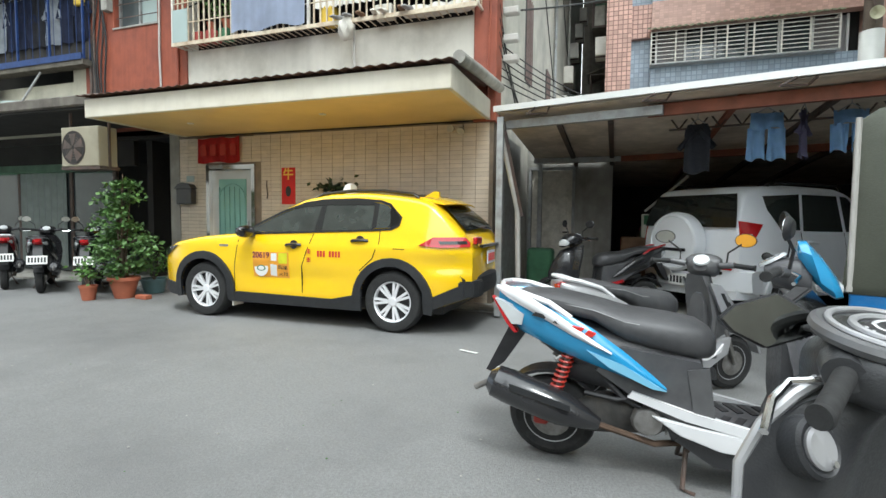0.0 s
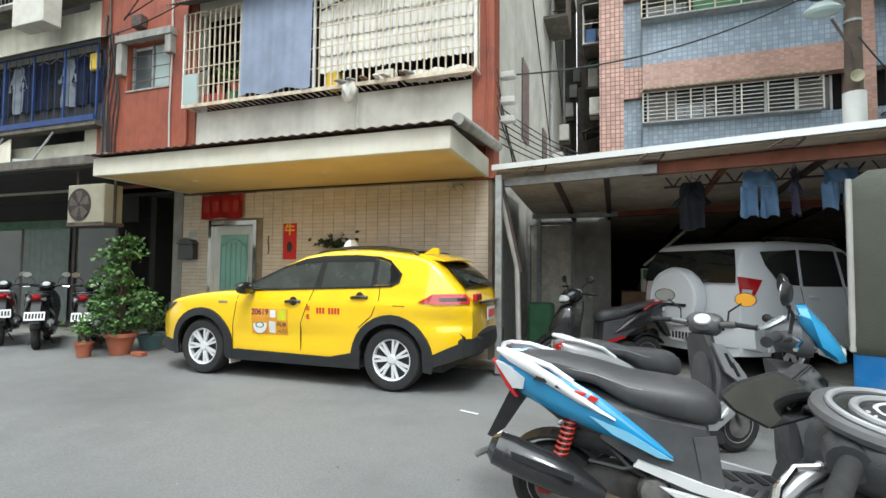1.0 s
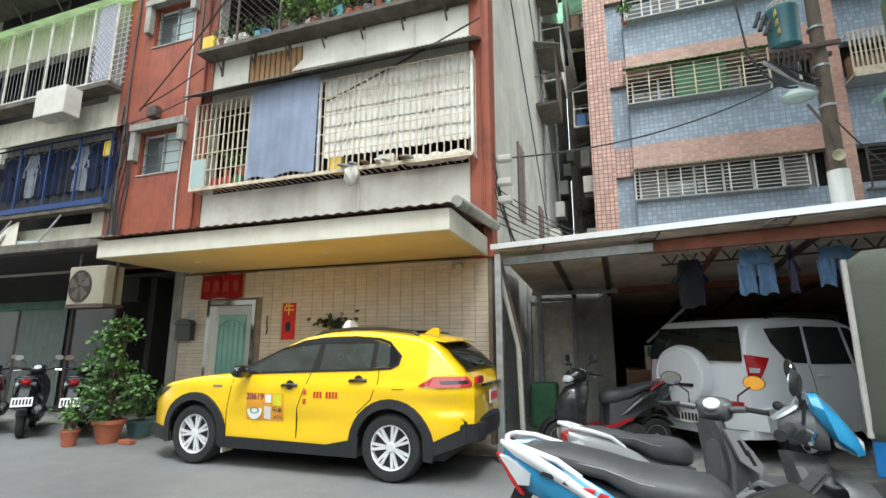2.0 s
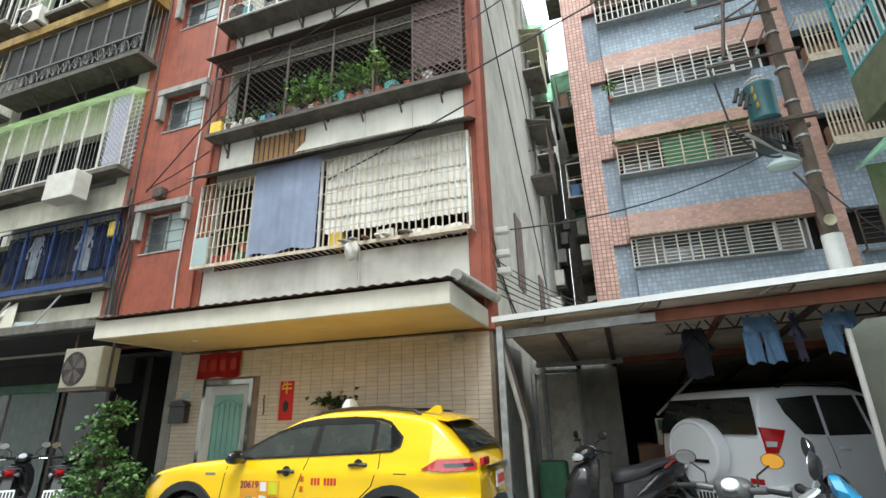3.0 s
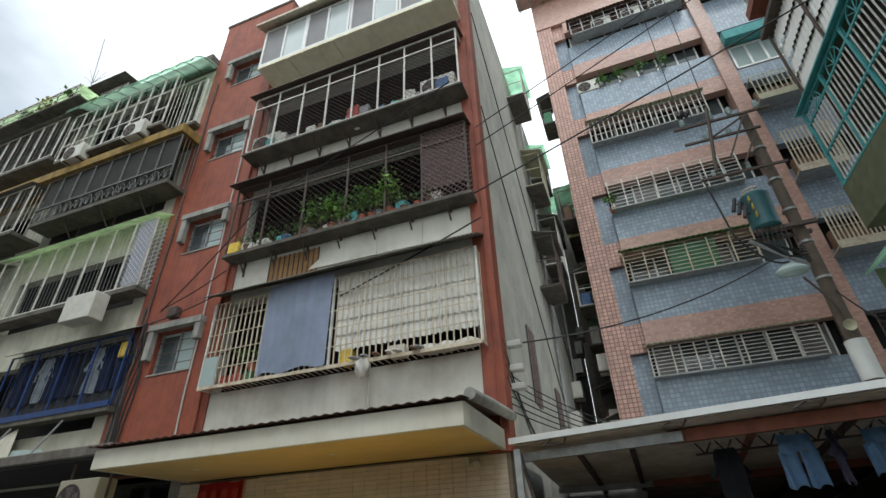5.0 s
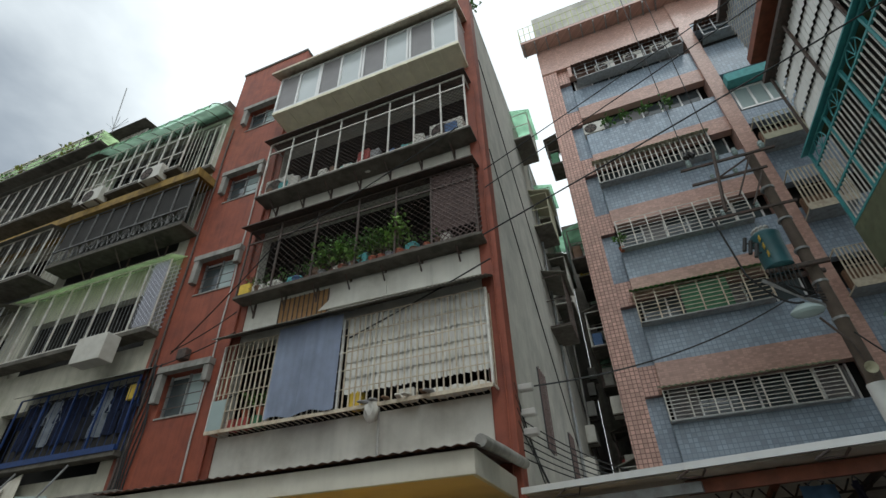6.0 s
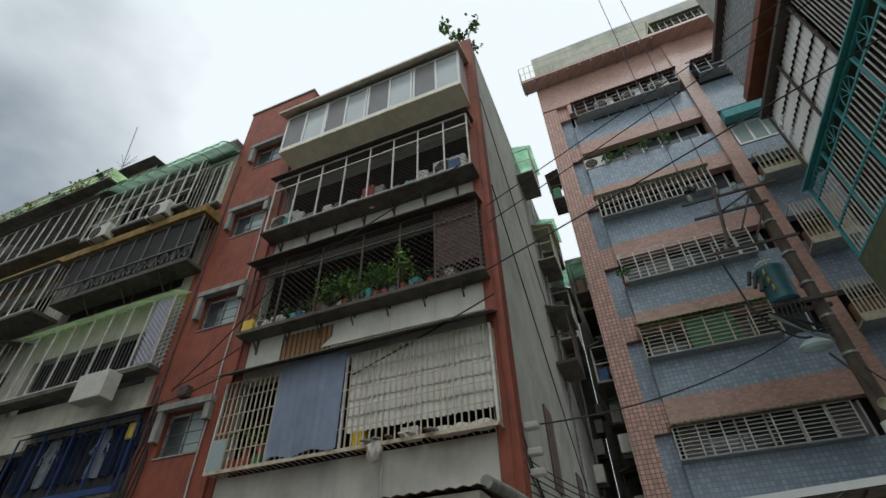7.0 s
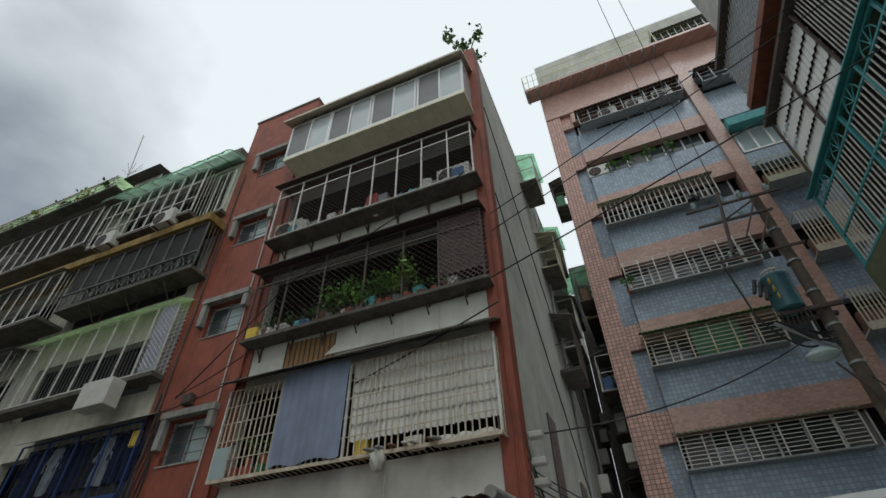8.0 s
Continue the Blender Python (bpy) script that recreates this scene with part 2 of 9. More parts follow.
M["pane_pale"] = material("frosted_pane", (0.36, 0.44, 0.43), 0.15, var=0.06, scale=2)
M["pink_tile"] = tiled("pink_tile", (0.56, 0.33, 0.26), (0.20, 0.10, 0.08), 0.125, 0.125)
M["pink_band"] = tiled("pink_band_tile", (0.50, 0.31, 0.25), (0.44, 0.27, 0.22), 0.11, 0.06, mortar=0.006)
M["blue_tile"] = tiled("blue_tile", (0.32, 0.385, 0.46), (0.22, 0.27, 0.33), 0.125, 0.125)
M["tree_leaf"] = material("leaf_green", (0.055, 0.12, 0.03), 0.5, var=0.3, scale=9, rand=0.25)
M["bark"] = material("bark", (0.12, 0.085, 0.06), 0.9, var=0.25, bump=0.4)
M["terracotta"] = material("terracotta", (0.42, 0.13, 0.07), 0.75, var=0.12, stain=(0.2, 0.07, 0.04), stain_amount=0.4)
M["black_plastic"] = material("black_plastic", (0.022, 0.022, 0.024), 0.5, var=0.2, scale=20, bump=0.05)
M["cable"] = material("black_cable", (0.02, 0.02, 0.02), 0.6, var=0.2)
M["pvc"] = material("grey_pvc_pipe", (0.45, 0.44, 0.41), 0.6, var=0.1, stain=(0.25, 0.2, 0.16), stain_amount=0.4)
M["ac_white"] = material("off_white_unit_casing", (0.58, 0.56, 0.50), 0.5, var=0.06, stain=(0.35, 0.31, 0.24), stain_amount=0.5, stain_scale=2)
# ---- building helpers ----
OFF = {}
BOXES = {}


def thing(name, base, label, category, group="", kind="", m=None):
    """An Empty at the thing's base. With m its parts lie in its own axes, otherwise they are given in the place's."""
    e = new(name)
    e.empty_display_size = 0.2
    e.matrix_world = m if m is not None else Matrix.Translation(base)
    OFF[e] = Vector((0, 0, 0)) if m is not None else Vector(base)
    return tagged(e, label, category, group, kind)


def link_mesh(name, me, parent=None, label=""):
    ob = new(name, me)
    if parent is not None:
        ob.parent = parent
        off = OFF[parent]
        ob.location = -off
        OFF[ob] = Vector((0, 0, 0)) if off.length == 0 else Vector((0, 0, 0))
    if label:
        ob["label"] = label
    return ob


def part(name, bm, mat, parent=None, label="", smooth=False):
    me = bpy.data.meshes.new(name)
    bm.normal_update()
    bm.to_mesh(me)
    bm.free()
    for mt in (mat if isinstance(mat, (list, tuple)) else [mat]):
        me.materials.append(mt)
    if smooth:
        me.polygons.foreach_set("use_smooth", [True] * len(me.polygons))
        me.set_sharp_from_angle(angle=radians(38))
    return link_mesh(name, me, parent, label)


def setting(name, bm, mat, label, category, smooth=False, kind="structure"):
    return tagged(part(name, bm, mat, None, smooth=smooth), label, category, kind=kind)


def box(bm, x0, x1, y0, y1, z0, z1, m=None, mi=0):
    vs = [bm.verts.new(Vector((x, y, z)) if m is None else m @ Vector((x, y, z))) for z in (z0, z1) for y in (y0, y1) for x in (x0, x1)]
    for f in ((0, 2, 3, 1), (4, 5, 7, 6), (0, 1, 5, 4), (2, 6, 7, 3), (0, 4, 6, 2), (1, 3, 7, 5)):
        bm.faces.new([vs[i] for i in f]).material_index = mi
    return vs


def bbox(x0, x1, y0, y1, z0, z1, bevel=0.0, seg=1):
    bm = bmesh.new()
    box(bm, x0, x1, y0, y1, z0, z1)
    if bevel:
        bmesh.ops.bevel(bm, geom=bm.edges[:], offset=bevel, segments=seg, affect="EDGES", profile=0.5)
    return bm


def piece(name, size, at, mat, parent, rot=None, label=""):
    """A box-shaped piece; alike pieces share one mesh."""
    key = (tuple(round(s, 3) for s in size), mat.name)
    if key not in BOXES:
        bm = bmesh.new()
        sx, sy, sz = (s / 2 for s in size)
        box(bm, -sx, sx, -sy, sy, -sz, sz)
        me = bpy.data.meshes.new(name)
        bm.to_mesh(me)
        bm.free()
        me.materials.append(mat)
        BOXES[key] = me
    ob = link_mesh(name, BOXES[key], parent, label)
    ob.location = Vector(at) - OFF[parent]
    if rot:
        ob.rotation_euler = [radians(a) for a in rot]
    return ob


def tube(bm, pts, r, n=8, cap=True, r_end=None, flat=1.0):
    """A round bar along points; r may shrink to r_end."""
    pts = [Vector(p) for p in pts]
    rings = []
    for i, p in enumerate(pts):
        a = pts[max(i - 1, 0)]
        c = pts[min(i + 1, len(pts) - 1)]
        d = (c - a).normalized()
        up = Vector((0, 0, 1)) if abs(d.z) < 0.95 else Vector((0, 1, 0))
        u = d.cross(up).normalized()
        v = u.cross(d)
        rr = r if r_end is None else r + (r_end - r) * i / max(1, len(pts) - 1)
        rings.append([bm.verts.new(p + (u * math.cos(k * 2 * math.pi / n) + v * flat * math.sin(k * 2 * math.pi / n)) * rr) for k in range(n)])
    for a, c in zip(rings, rings[1:]):
        for k in range(n):
            bm.faces.new((a[k], a[(k + 1) % n], c[(k + 1) % n], c[k]))
    if cap and n > 2:
        bm.faces.new(rings[0][::-1])
        bm.faces.new(rings[-1])
    return rings


def lathe(bm, profile, n=24, m=None, mi=0):
    """Turns (radius, height) pairs about the z axis."""
    rings = []
    for r, z in profile:
        rings.append([bm.verts.new((m or Matrix()) @ Vector((r * math.cos(2 * math.pi * k / n), r * math.sin(2 * math.pi * k / n), z))) for k in range(n)])
    for a, c in zip(rings, rings[1:]):
        for k in range(n):
            bm.faces.new((a[k], a[(k + 1) % n], c[(k + 1) % n], c[k])).material_index = mi
    bm.faces.new(rings[0][::-1]).material_index = mi
    bm.faces.new(rings[-1]).material_index = mi


def loft(bm, rings, close=True, caps=True, mi=0):
    vr = [[bm.verts.new(p) for p in r] for r in rings]
    n = len(vr[0])
    for a, c in zip(vr, vr[1:]):
        for k in range(n if close else n - 1):
            bm.faces.new((a[k], a[(k + 1) % n], c[(k + 1) % n], c[k])).material_index = mi
    if caps and close:
        bm.faces.new(vr[0][::-1]).material_index = mi
        bm.faces.new(vr[-1]).material_index = mi
    return vr


def prism(bm, outline, axis, a, b, m=None, mi=0):
    """A plate with the given outline; axis 'y': outline in (x, z) from y=a to y=b; 'x': (y, z); 'z': (x, y)."""
    def at(p, v):
        q = {"y": (p[0], v, p[1]), "x": (v, p[0], p[1]), "z": (p[0], p[1], v)}[axis]
        return (m or Matrix()) @ Vector(q)
    lo, hi = [bm.verts.new(at(p, a)) for p in outline], [bm.verts.new(at(p, b)) for p in outline]
    n = len(outline)
    fs = [bm.faces.new(lo), bm.faces.new(hi[::-1])]
    for k in range(n):
        fs.append(bm.faces.new((lo[k], hi[k], hi[(k + 1) % n], lo[(k + 1) % n])))
    for f in fs:
        f.material_index = mi
    bmesh.ops.recalc_face_normals(bm, faces=fs)


def wall_y(bm, x0, x1, z0, z1, y0, y1, holes=()):
    """A wall across x with openings (x0, x1, z0, z1) cut through it."""
    xs = sorted({x0, x1, *[v for h in holes for v in h[:2] if x0 < v < x1]})
    zs = sorted({z0, z1, *[v for h in holes for v in h[2:] if z0 < v < z1]})
    for a, c in zip(xs, xs[1:]):
        for e, f in zip(zs, zs[1:]):
            if not any(h[0] <= (a + c) / 2 <= h[1] and h[2] <= (e + f) / 2 <= h[3] for h in holes):
                box(bm, a, c, y0, y1, e, f)
    bmesh.ops.remove_doubles(bm, verts=bm.verts[:], dist=0.0005)
    seen, dead = {}, []
    for f in bm.faces:
        c = f.calc_center_median()
        k = tuple(round(v, 3) for v in c)
        if k in seen:
            dead += [f, seen[k]]
        seen[k] = f
    bmesh.ops.delete(bm, geom=list(set(dead)), context="FACES_ONLY")


def corrugated(bm, x0, x1, y0, z0, y1, z1, pitch=0.076, depth=0.018, thick=0.004):
    """A wavy sheet: waves across x, the sheet running from (y0, z0) to (y1, z1)."""
    n = max(4, int((x1 - x0) / pitch * 4))
    d = Vector((0, y1 - y0, z1 - z0)).normalized()
    nrm = Vector((0, -d.z, d.y))
    rows = []
    for off in (0.0, thick):
        for y, z in ((y0, z0), (y1, z1)):
            row = []
            for i in range(n + 1):
                x = x0 + (x1 - x0) * i / n
                h = (0.0, 1.0, 0.0, -1.0)[i % 4] * depth * 0.5 + off
                row.append(bm.verts.new(Vector((x, y, z)) + nrm * h))
            rows.append(row)
    for i in range(n):
        bm.faces.new((rows[0][i], rows[0][i + 1], rows[1][i + 1], rows[1][i]))
        bm.faces.new((rows[2][i], rows[3][i], rows[3][i + 1], rows[2][i + 1]))
        bm.faces.new((rows[0][i], rows[2][i], rows[2][i + 1], rows[0][i + 1]))
        bm.faces.new((rows[1][i], rows[1][i + 1], rows[3][i + 1], rows[3][i]))


def lattice_y(bm, x0, x1, z0, z1, y, cell=0.11, r=0.004):
    """Diamond mesh in the plane y; slopes clipped to the field."""
    w, h = x1 - x0, z1 - z0
    k = -h
    while k < w:
        for s in (1, -1):
            a0, a1 = max(0.0, k), min(w, k + h)
            if a1 - a0 > 0.02:
                zz0, zz1 = a0 - k, a1 - k
                if s < 0:
                    zz0, zz1 = h - zz0, h - zz1
                tube(bm, [(x0 + a0, y + s * r, z0 + zz0), (x0 + a1, y + s * r, z0 + zz1)], r, 4, cap=False)
        k += cell * 1.414


def lattice_x(bm, y0, y1, z0, z1, x, cell=0.11, r=0.004):
    tmp = bmesh.new()
    lattice_y(tmp, y0, y1, z0, z1, 0.0, cell, r)
    base = len(bm.verts)
    vm = {v: bm.verts.new((x + v.co.y, v.co.x, v.co.z)) for v in tmp.verts}
    for f in tmp.faces:
        bm.faces.new([vm[v] for v in f.verts])
    tmp.free()


def text_on(name, body, size, m, mat, parent, depth=0.002, align="CENTER", bold=0.0):
    """Raised lettering as a mesh."""
    cu = bpy.data.curves.new(name, "FONT")
    cu.body, cu.size, cu.extrude, cu.align_x, cu.align_y, cu.offset = body, size, depth, align, "CENTER", bold
    tmp = bpy.data.objects.new(name, cu)
    scene.collection.objects.link(tmp)
    bpy.context.view_layer.update()
    me = bpy.data.meshes.new_from_object(tmp)
    bpy.data.objects.remove(tmp)
    me.transform(m)
    me.materials.clear()
    me.materials.append(mat)
    return link_mesh(name, me, parent)


rng = random.Random(7)
# ---- ground ----
bm = bmesh.new()
# one sheet, finer near the cars, out to the horizon
xs = [-400, -120, -40] + [-20 + i * 1.0 for i in range(41)] + [40, 120, 400]
ys = [-400, -120, -40] + [-12 + i * 1.0 for i in range(41)] + [60, 120, 400]
grid = [[bm.verts.new((x, y, 0.006 * noise.noise(Vector((x * 0.4, y * 0.4, 0))) - 0.003 if abs(x) < 20 and -12 <= y <= 28 else 0)) for x in xs] for y in ys]
for j in range(len(ys) - 1):
    for i in range(len(xs) - 1):
        bm.faces.new((grid[j][i], grid[j][i + 1], grid[j + 1][i + 1], grid[j + 1][i]))
setting("ground", bm, M["asphalt"], "worn grey asphalt lane with patches and scuffs", "road", smooth=True)

WY = 7.1          # street face of the red and white house
STOREY = 2.95

# low cement apron along the house
setting("pavement", bbox(-17, 8.0, 6.55, 14.3, -0.1, 0.03, 0.01), M["concrete"], "stained cement apron along the house fronts", "pavement")

# ---- red and white apartment house ----
house = thing("apartment_building", (-5.7, 12, 0), "five-storey apartment house, white render with red painted stair bay", "building")
holes1 = [(-7.39, -2.05, z0, z1) for z0, z1 in ((4.25, 6.1), (7.2, 9.0), (10.02, 11.9), (12.87, 14.9))]
bm = bmesh.new()
wall_y(bm, -7.42, -2.02, 2.95, 15.9, WY, WY + 0.22, holes1)
part("wall", bm, M["render_white"], house, "white cement render, streaked with dirt")
stair_win = [(-9.2, -8.1, 4.86, 5.78), (-9.2, -8.1, 7.8, 8.72), (-9.2, -8.1, 10.75, 11.67), (-9.2, -8.1, 13.7, 14.6)]
bm = bmesh.new()
wall_y(bm, -10.0, -7.42, 2.95, 17.0, WY - 0.03, WY + 0.22, stair_win)
part("wall", bm, M["red_paint"], house, "red painted stair bay")
part("wall", bbox(-2.02, -1.68, WY - 0.05, WY + 0.3, 2.7, 16.2, 0.01), M["red_paint"], house, "red painted corner pilaster")
part("wall", bbox(-1.92, -1.70, WY + 0.3, 24.0, 0, 16.1), M["side_render"], house, "grey weathered side wall")
part("wall", bbox(-16.0, -1.92, 23.8, 24.0, 0, 16.0), M["side_render"], house)
part("roof", bbox(-10.0, -1.70, WY + 0.25, 24.0, 15.9, 16.05), M["concrete"], house)
# slabs and back wall near black, the balconies' shade being in the colour
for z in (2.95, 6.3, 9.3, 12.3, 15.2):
    part("floor_slab", bbox(-10.0, -1.92, WY + 0.22, WY + 3.2, z - 0.1, z + 0.05), M["inside_shade"], house)
part("inner_wall", bbox(-10.0, -1.92, WY + 1.3, WY + 1.4, 3.05, 15.8), M["inside_shade"], house, "near-black back wall with the balcony's shade in its colour")
part("parapet", bbox(-7.7, -1.68, WY, WY + 0.15, 15.9, 16.15), M["concrete"], house)
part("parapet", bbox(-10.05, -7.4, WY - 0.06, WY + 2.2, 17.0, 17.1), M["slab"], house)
part("stair_head", bbox(-10.0, -7.5, WY + 0.25, WY + 3.5, 16.05, 17.0), M["concrete"], house)
part("chimney_pipe", bbox(-8.5, -8.2, WY + 0.3, WY + 0.6, 17.1, 17.4, 0.03), M["slab"], house)
# ground floor: tiled wall with the steel door
door_hole = (-7.03, -5.97, 0.0, 2.2)
bm = bmesh.new()
wall_y(bm, -7.68, -1.72, 0, 2.72, WY + 0.02, WY + 0.22, [door_hole])
part("wall", bm, M["grout"], house, "cream tiled ground floor wall")
part("wall", bbox(-7.9, -7.68, WY, WY + 3.0, 0, 2.95), M["concrete"], house)


def stair_window(x0, x1, z0, z1):
    w = thing("stair_window", ((x0 + x1) / 2, WY, z0), "aluminium sliding window under a grey cement hood", "window", "stair windows")
    bm = bmesh.new()
    box(bm, x0 - 0.17, x1 + 0.17, WY - 0.19, WY - 0.032, z1 + 0.02, z1 + 0.16)
    part("hood", bm, M["concrete"], w, "grey cement window hood")
    for x, dz in ((x0 - 0.16, 0.62), (x1 + 0.01, 0.34)):
        part("jamb", bbox(x, x + 0.15, WY - 0.17, WY - 0.032, z1 - dz, z1 + 0.018, 0.01), M["concrete"], w)
    part("sill", bbox(x0 - 0.02, x1 + 0.02, WY - 0.05, WY + 0.02, z0 - 0.03, z0), M["concrete"], w)
    for x in (x0 + 0.03, (x0 + x1) / 2, x1 - 0.03):
        piece("frame", (0.035, 0.05, z1 - z0), (x, WY + 0.09, (z0 + z1) / 2), M["steel_grey"], w)
    for z in (z0 + 0.03, z1 - 0.03):
        piece("frame", (x1 - x0, 0.06, 0.05), ((x0 + x1) / 2, WY + 0.14, z), M["alu"], w)
    piece("pane", ((x1 - x0) / 2 - 0.05, 0.01, z1 - z0 - 0.06), (x0 + (x1 - x0) * 0.25, WY + 0.13, (z0 + z1) / 2), M["pane"], w)
    piece("pane", ((x1 - x0) / 2 - 0.05, 0.01, z1 - z0 - 0.06), (x0 + (x1 - x0) * 0.75, WY + 0.11, (z0 + z1) / 2), M["pane_pale"], w, label="frosted pale pane")
    for k in range(3):
        piece("bar", (x1 - x0, 0.012, 0.014), ((x0 + x1) / 2, WY + 0.03, z0 + 0.2 + 0.25 * k), M["steel_dark"], w)


for h in stair_win:
    stair_window(*h)

# canopy over the entrance
can = thing("entrance_canopy", (-4.6, 6.2, 2.72), "cream panelled canopy with a brown corrugated sheet on top", "canopy")
part("fascia", bbox(-7.5, -1.76, 5.26, 5.32, 2.72, 2.99, 0.008), M["canopy_cream"], can, "cream fascia panels")
part("side_panel", bbox(-1.82, -1.76, 5.32, WY - 0.01, 2.72, 3.0, 0.006), M["canopy_cream"], can, "stained side panel")
part("side_panel", bbox(-7.5, -7.44, 5.32, WY - 0.01, 2.72, 3.0, 0.006), M["canopy_cream"], can)
part("soffit", bbox(-7.44, -1.82, 5.32, WY, 2.735, 2.76), M["soffit"], can, "yellowish cream soffit")
bm = bmesh.new()
corrugated(bm, -7.56, -1.72, 5.17, 3.02, WY - 0.03, 3.2, 0.16, 0.022)
part("roof_sheet", bm, M["roof_brown"], can, "brown corrugated roof sheet")
for x in (-6.35, -3.95):
    bm = bmesh.new()
    lathe(bm, [(0.05, 2.725), (0.05, 2.74)], 16, Matrix.Translation((x, 6.1, 0)))
    part("downlight", bm, M["alu"], can)

# ---- house next door on the west ----
west = thing("apartment_building", (-16, 12, 0), "older apartment house with caged balconies on every floor", "building")
bm = bmesh.new()
wall_y(bm, -26.0, -10.0, 2.95, 15.0, WY, WY + 0.22, [(-14.6, -10.4, 3.95, 5.7), (-15.2, -10.4, 6.75, 8.3), (-15.2, -10.4, 9.5, 11.2), (-15.2, -10.4, 12.3, 14.75), (-24.5, -16.2, 6.75, 8.3), (-24.5, -16.2, 9.5, 11.2), (-24.5, -16.2, 12.3, 14.75), (-24.5, -16.2, 3.95, 5.7)])
part("wall", bm, M["render_old"], west, "dirty cream render")
# inner walls and slab carry the rooms' shade as near-black colour
part("inner_wall", bbox(-26, -10.02, WY + 0.7, WY + 0.8, 2.95, 15), M["inside_shade"], west)
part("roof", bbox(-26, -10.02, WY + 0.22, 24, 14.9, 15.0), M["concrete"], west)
part("floor_slab", bbox(-26, -7.9, WY + 0.22, 12.0, 2.8, 2.94), M["inside_shade"], west)
part("back_wall", bbox(-26, -7.9, 11.0, 11.2, 0, 2.8), M["inside_shade"], west)
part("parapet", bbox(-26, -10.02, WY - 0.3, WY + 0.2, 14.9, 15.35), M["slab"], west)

# ---- pink and blue apartment block on the east ----
BY = 14.6
block = thing("apartment_building", (6, 20, 0), "tall apartment block in pink and blue glazed tiles", "building")
zb = [5.42 + 2.88 * i for i in range(6)]
part("wall", bbox(-0.40, 0.25, BY, BY + 0.5, 0, 23.4), M["pink_tile"], block, "pink tiled corner pilaster")
# the alley's shade is put into this wall by the darker slab colour
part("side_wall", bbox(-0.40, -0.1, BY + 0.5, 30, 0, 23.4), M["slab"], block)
# shade of the window recesses given as a near-black wall
part("recess_wall", bbox(0.25, 16.0, BY + 0.7, BY + 0.9, 0, 23.4), M["inside_shade"], block)
for i, z in enumerate(zb):
    part("wall", bbox(0.25, 0.75, BY + 0.3, BY + 0.6, z - 1.18, z + 0.82), M["blue_tile"], block)
    part("wall", bbox(0.25, 0.75, BY + 0.12, BY + 0.6, z + 0.82, z + 1.7), M["pink_tile"], block)
    part("spandrel", bbox(0.75, 5.5, BY + 0.02, BY + 0.3, z - 1.18, z), M["blue_tile"], block, "blue glazed tile spandrel")
    part("band", bbox(0.75, 5.5, BY - 0.02, BY + 0.3, z + 1.0, z + 1.70), M["pink_band"], block, "pink tile band")
    part("spandrel", bbox(5.98, 16.0, BY + 0.02, BY + 0.3, z - 1.18, z), M["blue_tile"], block)
    part("band", bbox(5.98, 16.0, BY - 0.02, BY + 0.3, z + 1.0, z + 1.70), M["blue_tile"], block)
part("wall", bbox(5.5, 5.98, BY - 0.12, BY + 0.5, 0, 23.4), M["pink_band"], block, "pink tiled pilaster")
part("wall", bbox(0.25, 5.5, BY, BY + 0.3, 0, zb[0] - 1.18), M["blue_tile"], block)
part("wall", bbox(5.98, 16, BY, BY + 0.3, 0, zb[0] - 1.18), M["blue_tile"], block)
part("cornice", bbox(-0.40, 16, BY - 0.05, BY + 0.5, 21.55, 23.4), M["pink_band"], block)
part("roof", bbox(-0.40, 16, BY - 0.05, 30, 23.4, 23.55), M["concrete"], block)
part("parapet", bbox(-0.3, 16, BY + 0.7, BY + 0.9, 23.55, 27.6), M["side_render"], block)

# walls added to limit light: two unseen behind the camera, one ending the alley
setting("wall_south", bbox(-40, -4.0, -6.2, -6.0, 0, 16.0), M["side_render"], "unseen grey wall added to keep sky light off the west fronts", "wall")
setting("wall_south_low", bbox(-4.0, 26, -6.2, -6.0, 0, 4.5), M["side_render"], "unseen low grey wall added to limit light from the south", "wall")
setting("wall_back", bbox(-1.70, -0.40, 24.2, 24.4, 0, 20.0), M["slab"], "dark wall added to close off light at the alley's end", "wall")
# ---- balconies and cages of the red and white house ----
def bars_along_x(parent, x0, x1, step, y, z0, z1, mat, w=0.014, name="bar"):
    n = max(1, round((x1 - x0) / step))
    for i in range(n + 1):
        piece(name, (w, w, z1 - z0), (x0 + (x1 - x0) * i / n, y, (z0 + z1) / 2), mat, parent)


def rails_along_x(parent, x0, x1, y, zs, mat, w=0.02, name="rail"):
    for z in zs:
        piece(name, (x1 - x0, w, w), ((x0 + x1) / 2, y, z), mat, parent)


def side_bars(parent, x, y0, y1, step, z0, z1, mat, w=0.014):
    n = max(1, round((y1 - y0) / step))
    for i in range(n + 1):
        piece("bar", (w, w, z1 - z0), (x, y0 + (y1 - y0) * i / n, (z0 + z1) / 2), mat, parent)


def bracket(parent, x, y0, y1, z, mat, drop=0.3):
    bm = bmesh.new()
    tube(bm, [(x, y0 + 0.05, z), (x, y1, z - drop)], 0.018, 6)
    box(bm, x - 0.02, x + 0.02, y1 - 0.03, y1, z - drop - 0.05, z)
    part("bracket", bm, mat, parent)


# second floor: cream bars, blue sheet, white corrugated blinds
c2 = thing("window_cage", (-4.5, 6.8, 4.2), "cream steel window cage with blue sheet and white blinds", "window cage")
X0, X1, YF, Z0, Z1 = -7.43, -1.90, 6.8, 4.28, 5.98
bars_along_x(c2, X0, X1, 0.115, YF, Z0, Z1, M["steel_cream"], 0.021)
